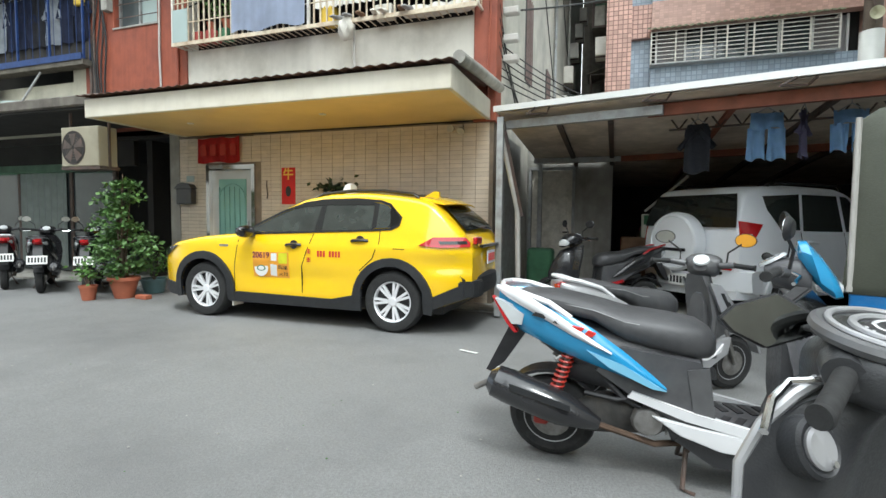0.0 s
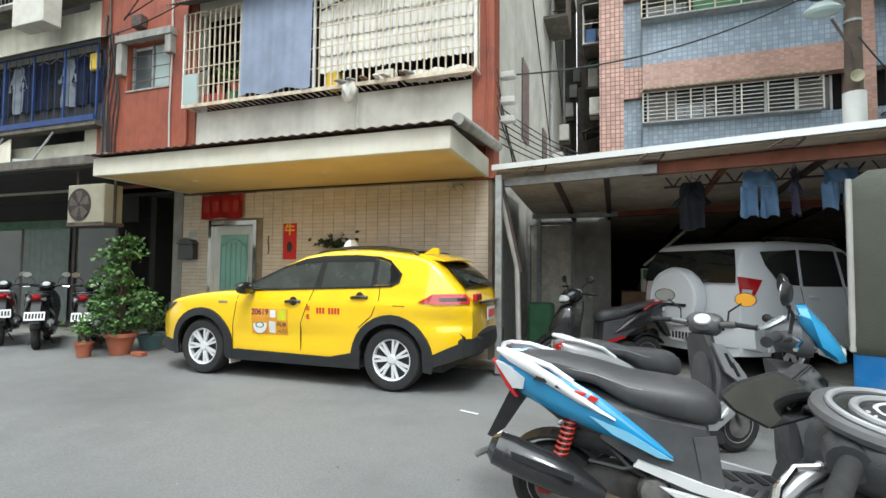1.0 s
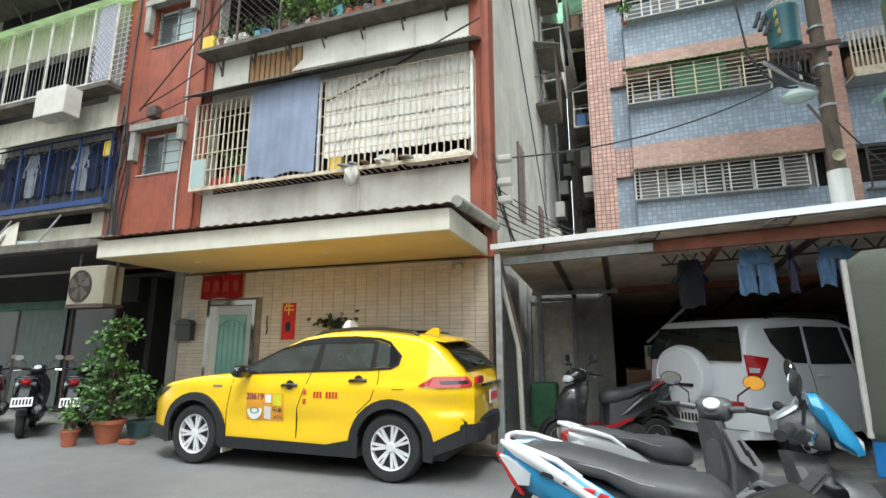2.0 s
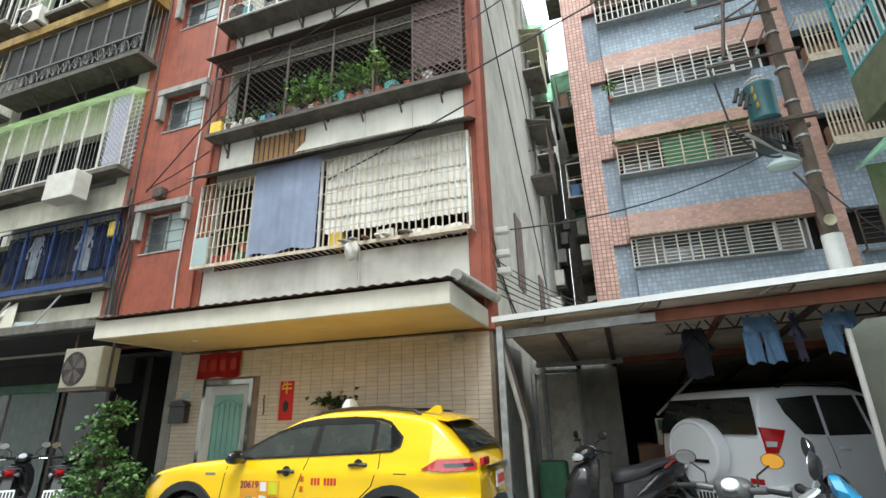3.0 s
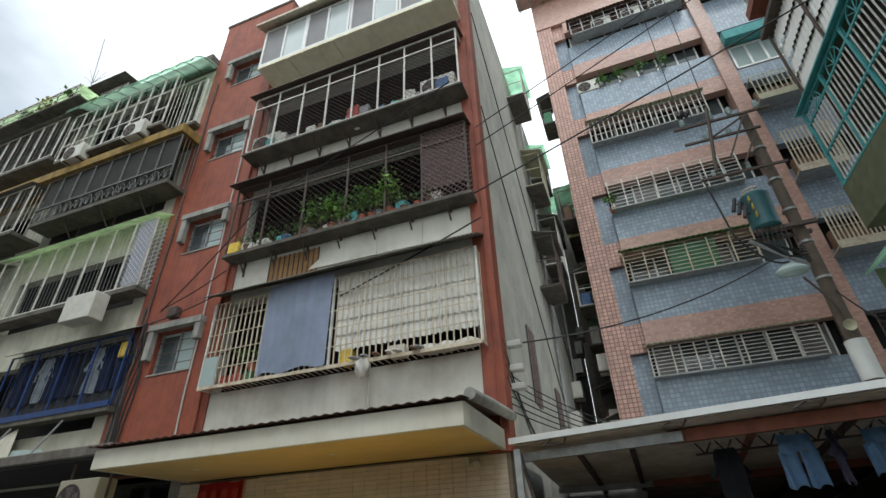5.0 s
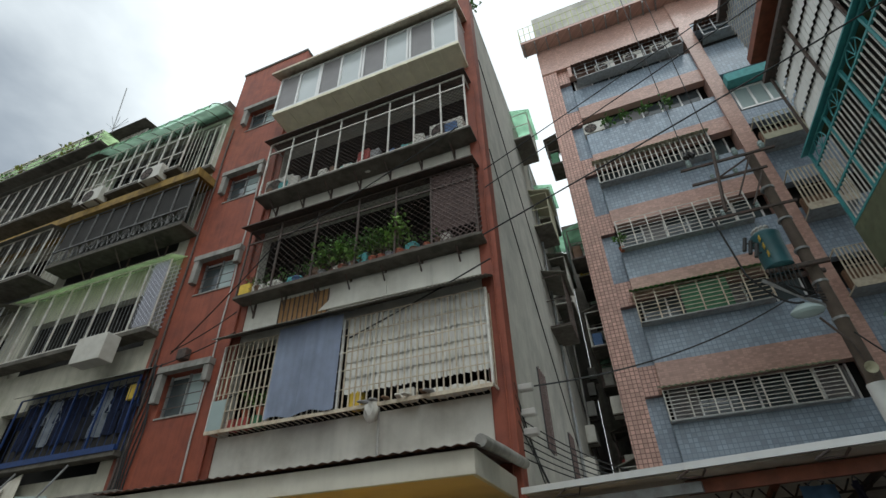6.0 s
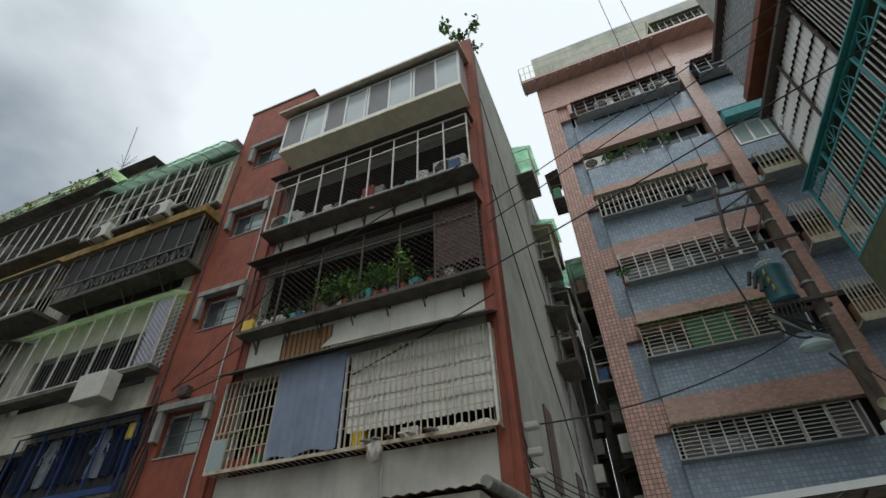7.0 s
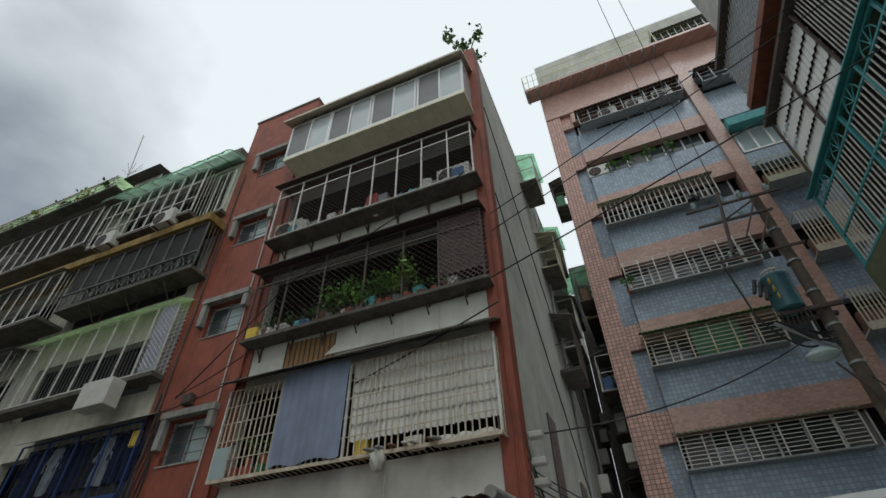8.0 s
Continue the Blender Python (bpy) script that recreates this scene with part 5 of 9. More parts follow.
rings = []
for x, z, h in ((-1.46, 1.525, 0.03), (-1.64, 1.515, 0.045), (-1.80, 1.485, 0.04), (-1.90, 1.455, 0.012)):
    rings.append([Vector((x + 0.06 * y * y, 0.60 * y, z - 0.02 * y * y + s * h / 2)) for s, ys in ((1, range(-5, 6)), (-1, range(5, -6, -1))) for y in [k / 5 for k in ys]])
loft(bm, rings)
bmesh.ops.recalc_face_normals(bm, faces=bm.faces[:])
part("spoiler", bm, M["taxi_yellow"], taxi, smooth=True)
bm = bmesh.new()
prism(bm, [(-1.34, 1.535), (-1.56, 1.525), (-1.55, 1.615), (-1.49, 1.62)], "y", -0.03, 0.03)
part("fin_aerial", bm, M["taxi_yellow"], taxi)
bm = bmesh.new()
tube(bm, [(-2.10, -0.1, 1.19), (-2.09, 0.1, 1.18), (-2.06, 0.35, 1.22)], 0.014, 6)
part("wiper", bm, M["gloss_black"], taxi)
part("tailgate_trim", bbox(-2.235, -2.19, -0.42, 0.42, 0.955, 0.99, 0.008), M["gloss_black"], taxi)
part("tail_lamp", bbox(-2.225, -2.18, 0.42, 0.66, 1.0, 1.08, 0.01), M["red_lens"], taxi)
part("tail_lamp", bbox(-2.225, -2.18, -0.66, -0.42, 1.0, 1.08, 0.01), M["red_lens"], taxi)
number_plate(taxi, pose(-2.225, 0, 0.83, 0, 0, -90), mat=M["plate_white"], ink=M["ink_red"])
part("front_grille", bbox(2.23, 2.29, -0.5, 0.5, 0.36, 0.62, 0.02), M["gloss_black"], taxi)
# roof sign
bm = bmesh.new()
rings = []
for z, s2 in ((1.57, 1.0), (1.66, 0.85), (1.72, 0.6), (1.74, 0.35)):
    rings.append([Vector((-0.30 + 0.06 * s2 * cx, 0.13 * s2 * cy, z - 0.01)) for cx, cy in ((-1, -1), (1, -1), (1, 1), (-1, 1))])
loft(bm, rings)
sign = part("roof_sign", bm, M["plate_white"], taxi, "white roof sign with a red strip")
part("sign_strip", bbox(-0.365, -0.235, -0.135, 0.135, 1.56, 1.59), M["ink_red"], sign)
# door sticker with its number, round badge and plain shapes; side writing as bars
st = part("sticker", skin(TX, [(0.03, 0.545), (0.03, 0.855), (0.55, 0.855), (0.55, 0.545)], 0.003, 1, 0.002), material("orange_sticker", (0.75, 0.33, 0.03), 0.4, var=0.08), taxi, "orange printed door sticker")
mk = lambda x, z: Matrix.Translation((x, TX.y(x, z) + 0.006, z)) @ Matrix.Rotation(radians(180), 4, "Z") @ Matrix.Rotation(radians(90), 4, "X")
text_on("number_text", "20619", 0.10, mk(0.43, 0.81), material("plum_ink", (0.16, 0.02, 0.06), 0.5), st, bold=0.002)
for tx, tz, tt in ((0.115, 0.67, "叫車"), (0.115, 0.60, "支付")):
    text_on("sticker_text", tt, 0.07, mk(tx, tz), M["ink_black"], st)
for r, mt, o in ((0.10, M["plate_white"], 0.006), (0.065, M["clutter"][5], 0.008), (0.046, M["plate_white"], 0.0095)):
    bm = bmesh.new()
    lathe(bm, [(r, 0), (r, 0.001)], 24, mk(0.43, 0.655) @ Matrix.Translation((0, 0, o - 0.006)) @ Matrix.Diagonal((1, 1 if r > 0.07 else 0.55, 1, 1)))
    part("badge", bm, mt, st)
part("badge", skin(TX, [(0.05, 0.72), (0.05, 0.845), (0.17, 0.845), (0.17, 0.72)], 0.006, 1, 0.002), material("lime_sticker", (0.62, 0.62, 0.02), 0.4), st)
part("badge", skin(TX, [(0.21, 0.56), (0.20, 0.70), (0.29, 0.71), (0.30, 0.57)], 0.006, 1, 0.002), M["plate_white"], st)
part("badge", skin(TX, [(0.20, 0.75), (0.20, 0.84), (0.28, 0.84), (0.28, 0.75)], 0.006, 1, 0.002), M["plate_white"], st)
for k in range(8):
    if k != 3:
        piece("side_writing_bar", (0.026, 0.004, 0.07), (-0.38 - 0.04 * k, TX.y(-0.4, 0.855) + 0.004, 0.855), M["ink_red"], taxi)
for k in range(2):
    for dz in (-0.02, 0.0, 0.02):
        piece("side_writing_bar", (0.05, 0.004, 0.008), (-0.25, TX.y(-0.25, 0.82) + 0.005, 0.88 - 0.10 * k + dz), M["ink_red"], taxi)
    piece("side_writing_bar", (0.009, 0.004, 0.055), (-0.25, TX.y(-0.25, 0.82) + 0.006, 0.88 - 0.10 * k), M["ink_red"], taxi)

# silver off-roader in the shed
suv = thing("off_road_car", (0, 0, 0), "silver off-road car with a covered spare wheel on its tailgate", "car", m=pose(2.38, 8.68, 0.03, 0, 0, 43))
SV = CarShape([(-2.02, 1.05), (-1.96, 1.35), (-1.85, 1.62), (-1.7, 1.70), (-1.0, 1.735), (-0.1, 1.725), (0.2, 1.66), (0.7, 1.32), (0.95, 1.14), (1.4, 1.08), (1.85, 0.98), (2.0, 0.8), (2.05, 0.66)],
              [(-2.05, 1.12), (2.05, 1.0)], 0.875, -2.0, 2.05, 0.22, 0.14, lean=0.22, sill=0.28)
car_body(SV, M["silver_paint"], (-1.2, 1.28), 0.40, suv, "silver bodywork")
for side in (-1, 1):
    for ol in ([(0.75, 1.13), (0.45, 1.38), (0.12, 1.60), (-0.02, 1.61), (-0.02, 1.13)], [(-0.10, 1.13), (-0.10, 1.61), (-0.85, 1.61), (-0.95, 1.14)], [(-1.02, 1.15), (-0.92, 1.61), (-1.62, 1.57), (-1.58, 1.40), (-1.40, 1.17)]):
        part("side_window", skin(SV, ol, 0.004, side), M["car_glass"], suv, "black tinted side window")
    for a in (-1.2, 1.28):
        car_wheel(suv, a, side * 0.76, side, spokes=5)
        arch = [(a + 0.40 * math.cos(t), 0.35 + 0.40 * math.sin(t)) for t in [math.pi * k / 16 for k in range(17)]]
        outer = [(a + 0.47 * math.cos(t), 0.35 + 0.47 * math.sin(t)) for t in [math.pi * k / 16 for k in range(17)]]
        part("wheel_arch", skin(SV, arch + outer[::-1], 0.004, side, 0.025, cuts=1), M["silver_paint"], suv)
    part("tail_lamp", skin(SV, [(-1.70, 1.22), (-1.98, 1.26), (-1.995, 0.98), (-1.88, 0.98)], 0.004, side, 0.02), M["red_lens"], suv, "red and clear tail lamp")
    part("tail_lamp_clear", skin(SV, [(-1.86, 1.10), (-1.98, 1.11), (-1.985, 1.05), (-1.88, 1.05)], 0.026, side, 0.003, cuts=0), M["clear_lens"], suv)
    for pts in ([(-0.06, 0.36), (-0.06, 1.12)], [(-0.98, 0.75), (-1.0, 1.13)]):
        part("door_seam", skin(SV, strip(pts, 0.01), 0.001, side, 0.002, cuts=0), M["gloss_black"], suv)
    for hx in (0.1, -0.78):
        bm = bmesh.new()
        yy = side * (SV.y(hx, 0.99) + 0.03)
        tube(bm, [(hx + 0.1, side * SV.y(hx, 0.99), 0.99), (hx + 0.07, yy, 0.99), (hx - 0.06, yy, 1.0), (hx - 0.09, side * SV.y(hx, 1.0), 1.0)], 0.017, 8)
        part("door_handle", bm, M["silver_paint"], suv, smooth=True)
    bm = bmesh.new()
    tube(bm, [(0.1, side * 0.66, 1.70), (0, side * 0.66, 1.76), (-1.3, side * 0.65, 1.76), (-1.45, side * 0.65, 1.70)], 0.02, 8)
    part("roof_rail", bm, M["gloss_black"], suv, smooth=True)
bm = bmesh.new()
rings = [[Vector((x, y * hw, z)) for y in [-1 + 0.25 * k for k in range(9)]] for x, z, hw in ((-1.90, 1.60, 0.60), (-2.0, 1.35, 0.68), (-2.035, 1.18, 0.70))]
loft(bm, rings, close=False, caps=False)
bmesh.ops.solidify(bm, geom=bm.faces[:], thickness=0.02)
part("rear_window", bm, M["car_glass"], suv, "black tinted rear window", smooth=True)
bm = bmesh.new()
lathe(bm, [(0.30, 0.0), (0.385, 0.02), (0.395, 0.12), (0.37, 0.19), (0.34, 0.205), (0.33, 0.19), (0.05, 0.21)], 40, Matrix.Translation((-2.02, 0.08, 0.98)) @ Matrix.Rotation(radians(-90), 4, "Y"))
sp = part("spare_wheel_cover", bm, M["silver_paint"], suv, "silver hard spare wheel cover", smooth=True)
part("cover_strip", bbox(-2.24, -2.22, -0.15, 0.31, 0.86, 0.90), M["gloss_black"], sp)
bm = bmesh.new()
rings = []
for z, o in ((0.36, 0.0), (0.40, 0.10), (0.56, 0.13), (0.64, 0.12), (0.66, 0.0)):
    rings.append([Vector((-1.98 - o + 0.16 * (y / 0.85) ** 4, y, z)) for y in [-0.86 + 0.172 * k for k in range(11)]] + [Vector((-1.7, 0.84, z)), Vector((-1.7, -0.84, z))])
loft(bm, rings)
bmesh.ops.recalc_face_normals(bm, faces=bm.faces[:])
part("rear_bumper", bm, M["silver_paint"], suv, "silver rear bumper", smooth=True)
part("bumper_pad", bbox(-2.125, -2.1, -0.6, 0.6, 0.60, 0.64, 0.008), M["gloss_black"], suv)
number_plate(suv, pose(-2.13, 0.0, 0.48, 0, 0, -90))
for y in (-0.62, 0.62):
    part("reflector", bbox(-2.1, -2.07, y - 0.08, y + 0.08, 0.66, 0.72, 0.008), M["red_lens"], suv)
# ---- scooters ----
M["sc_blue"] = material("blue_scooter_paint", (0.03, 0.27, 0.52), 0.22, var=0.04, coat=0.7)
M["sc_sky"] = material("pale_blue_scooter_paint", (0.22, 0.52, 0.72), 0.25, var=0.04, coat=0.6)
M["sc_white"] = material("white_scooter_paint", (0.75, 0.75, 0.76), 0.25, var=0.04, coat=0.6)
M["sc_grey"] = material("grey_scooter_panel", (0.075, 0.075, 0.08), 0.42, var=0.12, scale=12, stain=(0.15, 0.15, 0.145), stain_amount=0.35, stain_scale=7)
M["sc_silver"] = material("silver_scooter_panel", (0.42, 0.42, 0.43), 0.35, metal=0.4, var=0.06)
M["sc_mid"] = material("mid_grey_scooter_panel", (0.12, 0.12, 0.123), 0.4, metal=0.2, var=0.12, scale=12)
M["sc_black"] = material("black_scooter_paint", (0.02, 0.02, 0.022), 0.25, var=0.1, coat=0.5)
M["sc_red"] = material("red_scooter_paint", (0.35, 0.015, 0.02), 0.25, var=0.06, coat=0.6)
M["vinyl"] = material("black_seat_vinyl", (0.06, 0.06, 0.063), 0.42, var=0.12, scale=30, bump=0.2, bump_scale=250, stain=(0.11, 0.11, 0.11), stain_amount=0.4, stain_scale=5)
M["spring_red"] = material("red_spring", (0.36, 0.03, 0.018), 0.4, var=0.1)
M["mirror_glass"] = material("mirror_glass", (0.8, 0.82, 0.82), 0.02, metal=1.0, var=0.02)
# mirror colour standing for the yellow taxi reflected in it
M["yellow_reflection"] = material("taxi_reflection", (0.75, 0.35, 0.03), 0.15, var=0.1, coat=0.5)
M["engine_dark"] = material("oily_dark_metal", (0.06, 0.058, 0.055), 0.55, metal=0.3, var=0.3, scale=14, stain=(0.16, 0.14, 0.12), stain_amount=0.4, stain_scale=12)
M["engine"] = material("dirty_aluminium", (0.30, 0.29, 0.28), 0.45, metal=0.7, var=0.25, scale=14, stain=(0.08, 0.07, 0.06), stain_amount=0.6, stain_scale=9)


def sect(x, cy, cz, hw, hh, p=2.6, n=14, tilt=0.0):
    """A rounded section in the y-z plane."""
    out = []
    for k in range(n):
        t = 2 * math.pi * k / n
        c, s = math.cos(t), math.sin(t)
        y = math.copysign(abs(c) ** (2 / p), c) * hw
        z = math.copysign(abs(s) ** (2 / p), s) * hh
        out.append(Vector((x + tilt * z, cy + y, cz + z)))
    return out


def blob(secs, **k):
    bm = bmesh.new()
    loft(bm, [sect(*s, **k) for s in secs])
    bmesh.ops.recalc_face_normals(bm, faces=bm.faces[:])
    return bm


def small_wheel(parent, x, r=0.22, w=0.11, rim_mat=None):
    wh = new("wheel")
    wh.parent = parent
    wh.location = (x, 0, r)
    OFF[wh] = Vector((0, 0, 0))
    tn = Matrix.Rotation(radians(90), 4, "X")
    bm = bmesh.new()
    lathe(bm, [(r * 0.62, -w * 0.4), (r * 0.8, -w * 0.5), (r * 0.95, -w * 0.36), (r, -w * 0.1), (r, w * 0.1), (r * 0.95, w * 0.36), (r * 0.8, w * 0.5), (r * 0.62, w * 0.4)], 32, tn)
    part("tyre", bm, M["rubber"], wh, smooth=True)
    bm = bmesh.new()
    lathe(bm, [(r * 0.56, -w * 0.36), (r * 0.63, -w * 0.42), (r * 0.63, w * 0.42), (r * 0.56, w * 0.36)], 32, tn)
    for k in range(5):
        a = k * 1.2566
        m = tn @ Matrix.Rotation(a, 4, "Z")
        box(bm, 0.02, r * 0.6, -0.016, 0.016, -w * 0.15, w * 0.15, m)
    lathe(bm, [(0.035, -w * 0.45), (0.035, w * 0.45)], 14, tn)
    part("rim", bm, rim_mat or M["sc_silver"], wh)
    bm = bmesh.new()
    lathe(bm, [(r * 0.45, w * 0.48), (r * 0.45, w * 0.5)], 20, tn)
    part("brake_disc", bm, M["engine"], wh)


def scooter(name, label, m, main, panel, seat_mat, trim, spring=None, mirror_reflection=None, cowl=None, steer=0.0, apron=None, lift=0.0, slim=1.0, sport=False, lamp_in_apron=False):
    s = thing(name, (0, 0, 0), label, "scooter", "parked scooters", m=m)
    cowl = cowl or main
    small_wheel(s, -0.62)
    small_wheel(s, 0.66)
    # rear fairing on each side: a pointed blade from seat front to tail
    for sd in (-1, 1):
        bm = bmesh.new()
        secs = []
        for x, z, h, y, t in ((-0.88, 0.87, 0.03, 0.07, 0.015), (-0.76, 0.80, 0.095, 0.115, 0.028), (-0.58, 0.735, 0.105, 0.145, 0.035), (-0.42, 0.67, 0.09, 0.16, 0.035), (-0.28, 0.60, 0.062, 0.168, 0.03), (-0.16, 0.535, 0.028, 0.168, 0.02), (-0.10, 0.50, 0.005, 0.166, 0.01)):
            secs.append(sect(x, sd * y, z, t, h, p=1.7, n=12))
        loft(bm, secs)
        bmesh.ops.recalc_face_normals(bm, faces=bm.faces[:])
        part("side_fairing", bm, main, s, "glossy side fairing", smooth=True)
        bm = bmesh.new()
        prism(bm, [(-0.30, 0.68), (0.03, 0.64), (0.06, 0.36), (-0.04, 0.33), (-0.24, 0.44), (-0.40, 0.55)], "y", sd * 0.10, sd * 0.158)
        part("side_panel", bm, M["sc_grey"], s)
        bm = bmesh.new()
        prism(bm, [(-0.26, 0.44), (-0.02, 0.36), (0.30, 0.30), (0.42, 0.36), (0.44, 0.42), (0.36, 0.335), (0.02, 0.40), (-0.24, 0.47)], "y", sd * 0.15, sd * 0.175)
        part("floor_trim", bm, trim, s, "painted lower trim")
        bm = bmesh.new()
        prism(bm, [(-0.12, 0.34), (0.32, 0.285), (0.40, 0.22), (0.42, 0.14), (0.10, 0.15), (-0.06, 0.25)], "y", sd * 0.11, sd * 0.155)
        part("belly_panel", bm, M["sc_black"], s)
        if sport:
            bm = bmesh.new()
            prism(bm, [(-0.16, 0.365), (0.04, 0.335), (0.42, 0.305), (0.44, 0.225), (0.12, 0.235), (-0.04, 0.285)], "y", sd * 0.157, sd * 0.178)
            bmesh.ops.bevel(bm, geom=bm.edges[:], offset=0.006, segments=2, affect="EDGES")
            part("sill_panel", bm, trim, s, "white lower side panel")
            bm = bmesh.new()
            prism(bm, [(-0.02, 0.60), (0.065, 0.62), (0.10, 0.36), (0.02, 0.35)], "y", sd * 0.1585, sd * 0.163)
            part("panel_rib", bm, M["sc_mid"], s)
        # grab rail
        bm = bmesh.new()
        tube(bm, [(-0.86, sd * 0.09, 0.93), (-0.77, sd * 0.135, 0.915), (-0.62, sd * 0.15, 0.87), (-0.52, sd * 0.15, 0.80)], 0.014, 8, flat=1.0, r_end=0.016)
        part("grab_rail", bm, trim, s, smooth=True)
        if sport:
            # white sweep over the fairing, pointed ahead, and the clear and red tail wedge
            bm = bmesh.new()
            secs = []
            for x, z, h, y in ((-0.89, 0.925, 0.012, 0.085), (-0.82, 0.905, 0.032, 0.128), (-0.72, 0.865, 0.036, 0.158), (-0.60, 0.805, 0.034, 0.180), (-0.50, 0.745, 0.026, 0.190), (-0.40, 0.690, 0.014, 0.196), (-0.33, 0.655, 0.003, 0.196)):
                secs.append(sect(x, sd * y, z, 0.016, h, p=1.6, n=10))
            loft(bm, secs)
            bmesh.ops.recalc_face_normals(bm, faces=bm.faces[:])
            part("white_sweep", bm, trim, s, "white painted sweep", smooth=True)
            bm = bmesh.new()
            prism(bm, [(-0.885, 0.875), (-0.85, 0.865), (-0.74, 0.80), (-0.75, 0.745), (-0.80, 0.745)], "y", sd * 0.115, sd * 0.152)
            part("indicator", bm, M["clear_lens"], s, "clear wedge-shaped indicator")
            bm = bmesh.new()
            prism(bm, [(-0.90, 0.885), (-0.885, 0.875), (-0.80, 0.745), (-0.775, 0.70), (-0.79, 0.70), (-0.83, 0.75)], "y", sd * 0.11, sd * 0.148)
            part("tail_lamp", bm, M["red_lens"], s, "red tail lamp edge")
            bm = bmesh.new()
            prism(bm, [(-0.44, 0.66), (-0.28, 0.605), (-0.10, 0.50), (-0.16, 0.505), (-0.34, 0.585)], "y", sd * 0.192, sd * 0.200)
            part("fairing_crease", bm, M["sc_sky"], s, "paler blue facet")
    bm = bmesh.new()
    tube(bm, [(-0.86, -0.09, 0.93), (-0.88, 0, 0.935), (-0.86, 0.09, 0.93)], 0.014, 8)
    part("grab_rail", bm, trim, s, smooth=True)
    bm = blob([(-0.88, 0, 0.86, 0.03, 0.02), (-0.84, 0, 0.85, 0.075, 0.045), (-0.74, 0, 0.83, 0.09, 0.05), (-0.68, 0, 0.82, 0.05, 0.03)])
    part("tail_lamp", bm, M["red_lens"], s, "red tail lamp", smooth=True)
    for sd in (-1, 1):
        bm = blob([(-0.87, sd * 0.075, 0.84, 0.012, 0.02), (-0.82, sd * 0.10, 0.82, 0.022, 0.035), (-0.70, sd * 0.135, 0.79, 0.012, 0.03)], n=8)
        part("indicator", bm, M["clear_lens"], s, smooth=True)
    # core under the seat
    bm = blob([(-0.78, 0, 0.76, 0.07, 0.06), (-0.6, 0, 0.68, 0.13, 0.10), (-0.3, 0, 0.60, 0.145, 0.15), (-0.05, 0, 0.52, 0.14, 0.19), (0.02, 0, 0.50, 0.12, 0.18)])
    part("seat_box", bm, M["sc_grey"], s, smooth=True)
    bm = blob([(-0.82, 0, 0.875, 0.05, 0.015), (-0.76, 0, 0.875, 0.10, 0.035), (-0.60, 0, 0.86, 0.13, 0.05), (-0.42, 0, 0.825, 0.14, 0.05), (-0.28, 0, 0.765, 0.155, 0.075), (-0.10, 0, 0.735, 0.155, 0.09), (0.02, 0, 0.715, 0.135, 0.092), (0.075, 0, 0.70, 0.095, 0.07), (0.10, 0, 0.69, 0.05, 0.04)], p=2.8, n=18)
    seat = part("seat", bm, seat_mat, s, "black vinyl dual seat", smooth=True)
    for sd in (-1, 1):
        bm = bmesh.new()
        tube(bm, [(-0.70, sd * 0.115, 0.885), (-0.42, sd * 0.137, 0.845), (-0.28, sd * 0.148, 0.80), (-0.08, sd * 0.138, 0.775), (0.05, sd * 0.09, 0.745)], 0.003, 4)
        part("seam", bm, M["clutter"][4], seat)
    # tail: fender, plate
    bm = bmesh.new()
    prism(bm, [(-0.80, 0.78), (-0.70, 0.76), (-0.86, 0.50), (-0.93, 0.44), (-0.955, 0.45)], "y", -0.06, 0.06)
    part("rear_fender", bm, M["black_plastic"], s)
    if not sport and not lamp_in_apron:
        number_plate(s, pose(-0.945, 0, 0.56, -24, 0, -90), 0.26, 0.14)
    bm = bmesh.new()
    pts = [(-0.62 + 0.27 * math.cos(t), 0.22 + 0.27 * math.sin(t)) for t in [radians(40 + 11 * k) for k in range(11)]]
    inner = [(-0.62 + 0.255 * math.cos(t), 0.22 + 0.255 * math.sin(t)) for t in [radians(40 + 11 * k) for k in range(11)]]
    prism(bm, pts + inner[::-1], "y", -0.065, 0.065)
    part("hugger", bm, M["black_plastic"], s)
    # engine, exhaust on the right side, shock
    bm = blob([(-0.60, -0.03, 0.24, 0.05, 0.06), (-0.40, -0.02, 0.28, 0.09, 0.10), (-0.22, 0, 0.30, 0.10, 0.10), (-0.08, 0, 0.30, 0.08, 0.07)])
    part("engine", bm, M["engine_dark"], s, "oily dark engine case", smooth=True)
    bm = bmesh.new()
    lathe(bm, [(0.035, 0.0), (0.07, 0.005), (0.075, 0.05), (0.06, 0.075), (0.02, 0.08)], 16, Matrix.Translation((-0.17, -0.09, 0.32)) @ Matrix.Rotation(radians(90), 4, "X"))
    part("cylinder_head", bm, M["engine"], s, "dull aluminium cylinder head", smooth=True)
    for k in range(5):
        piece("cooling_fin", (0.008, 0.16, 0.10), (-0.09 + 0.018 * k, -0.03, 0.30), M["engine"], s)
    for (xa, ya, za), (xb, yb, zb2), rr in (((-0.45, -0.13, 0.42), (-0.16, -0.12, 0.44), 0.012), ((-0.36, -0.12, 0.50), (-0.20, -0.13, 0.38), 0.016), ((-0.12, -0.13, 0.44), (-0.06, -0.13, 0.24), 0.010)):
        bm = bmesh.new()
        tube(bm, [(xa, ya, za), ((xa + xb) / 2, ya - 0.015, (za + zb2) / 2 - 0.02), (xb, yb, zb2)], rr, 7)
        part("hose", bm, M["black_plastic"], s, smooth=True)
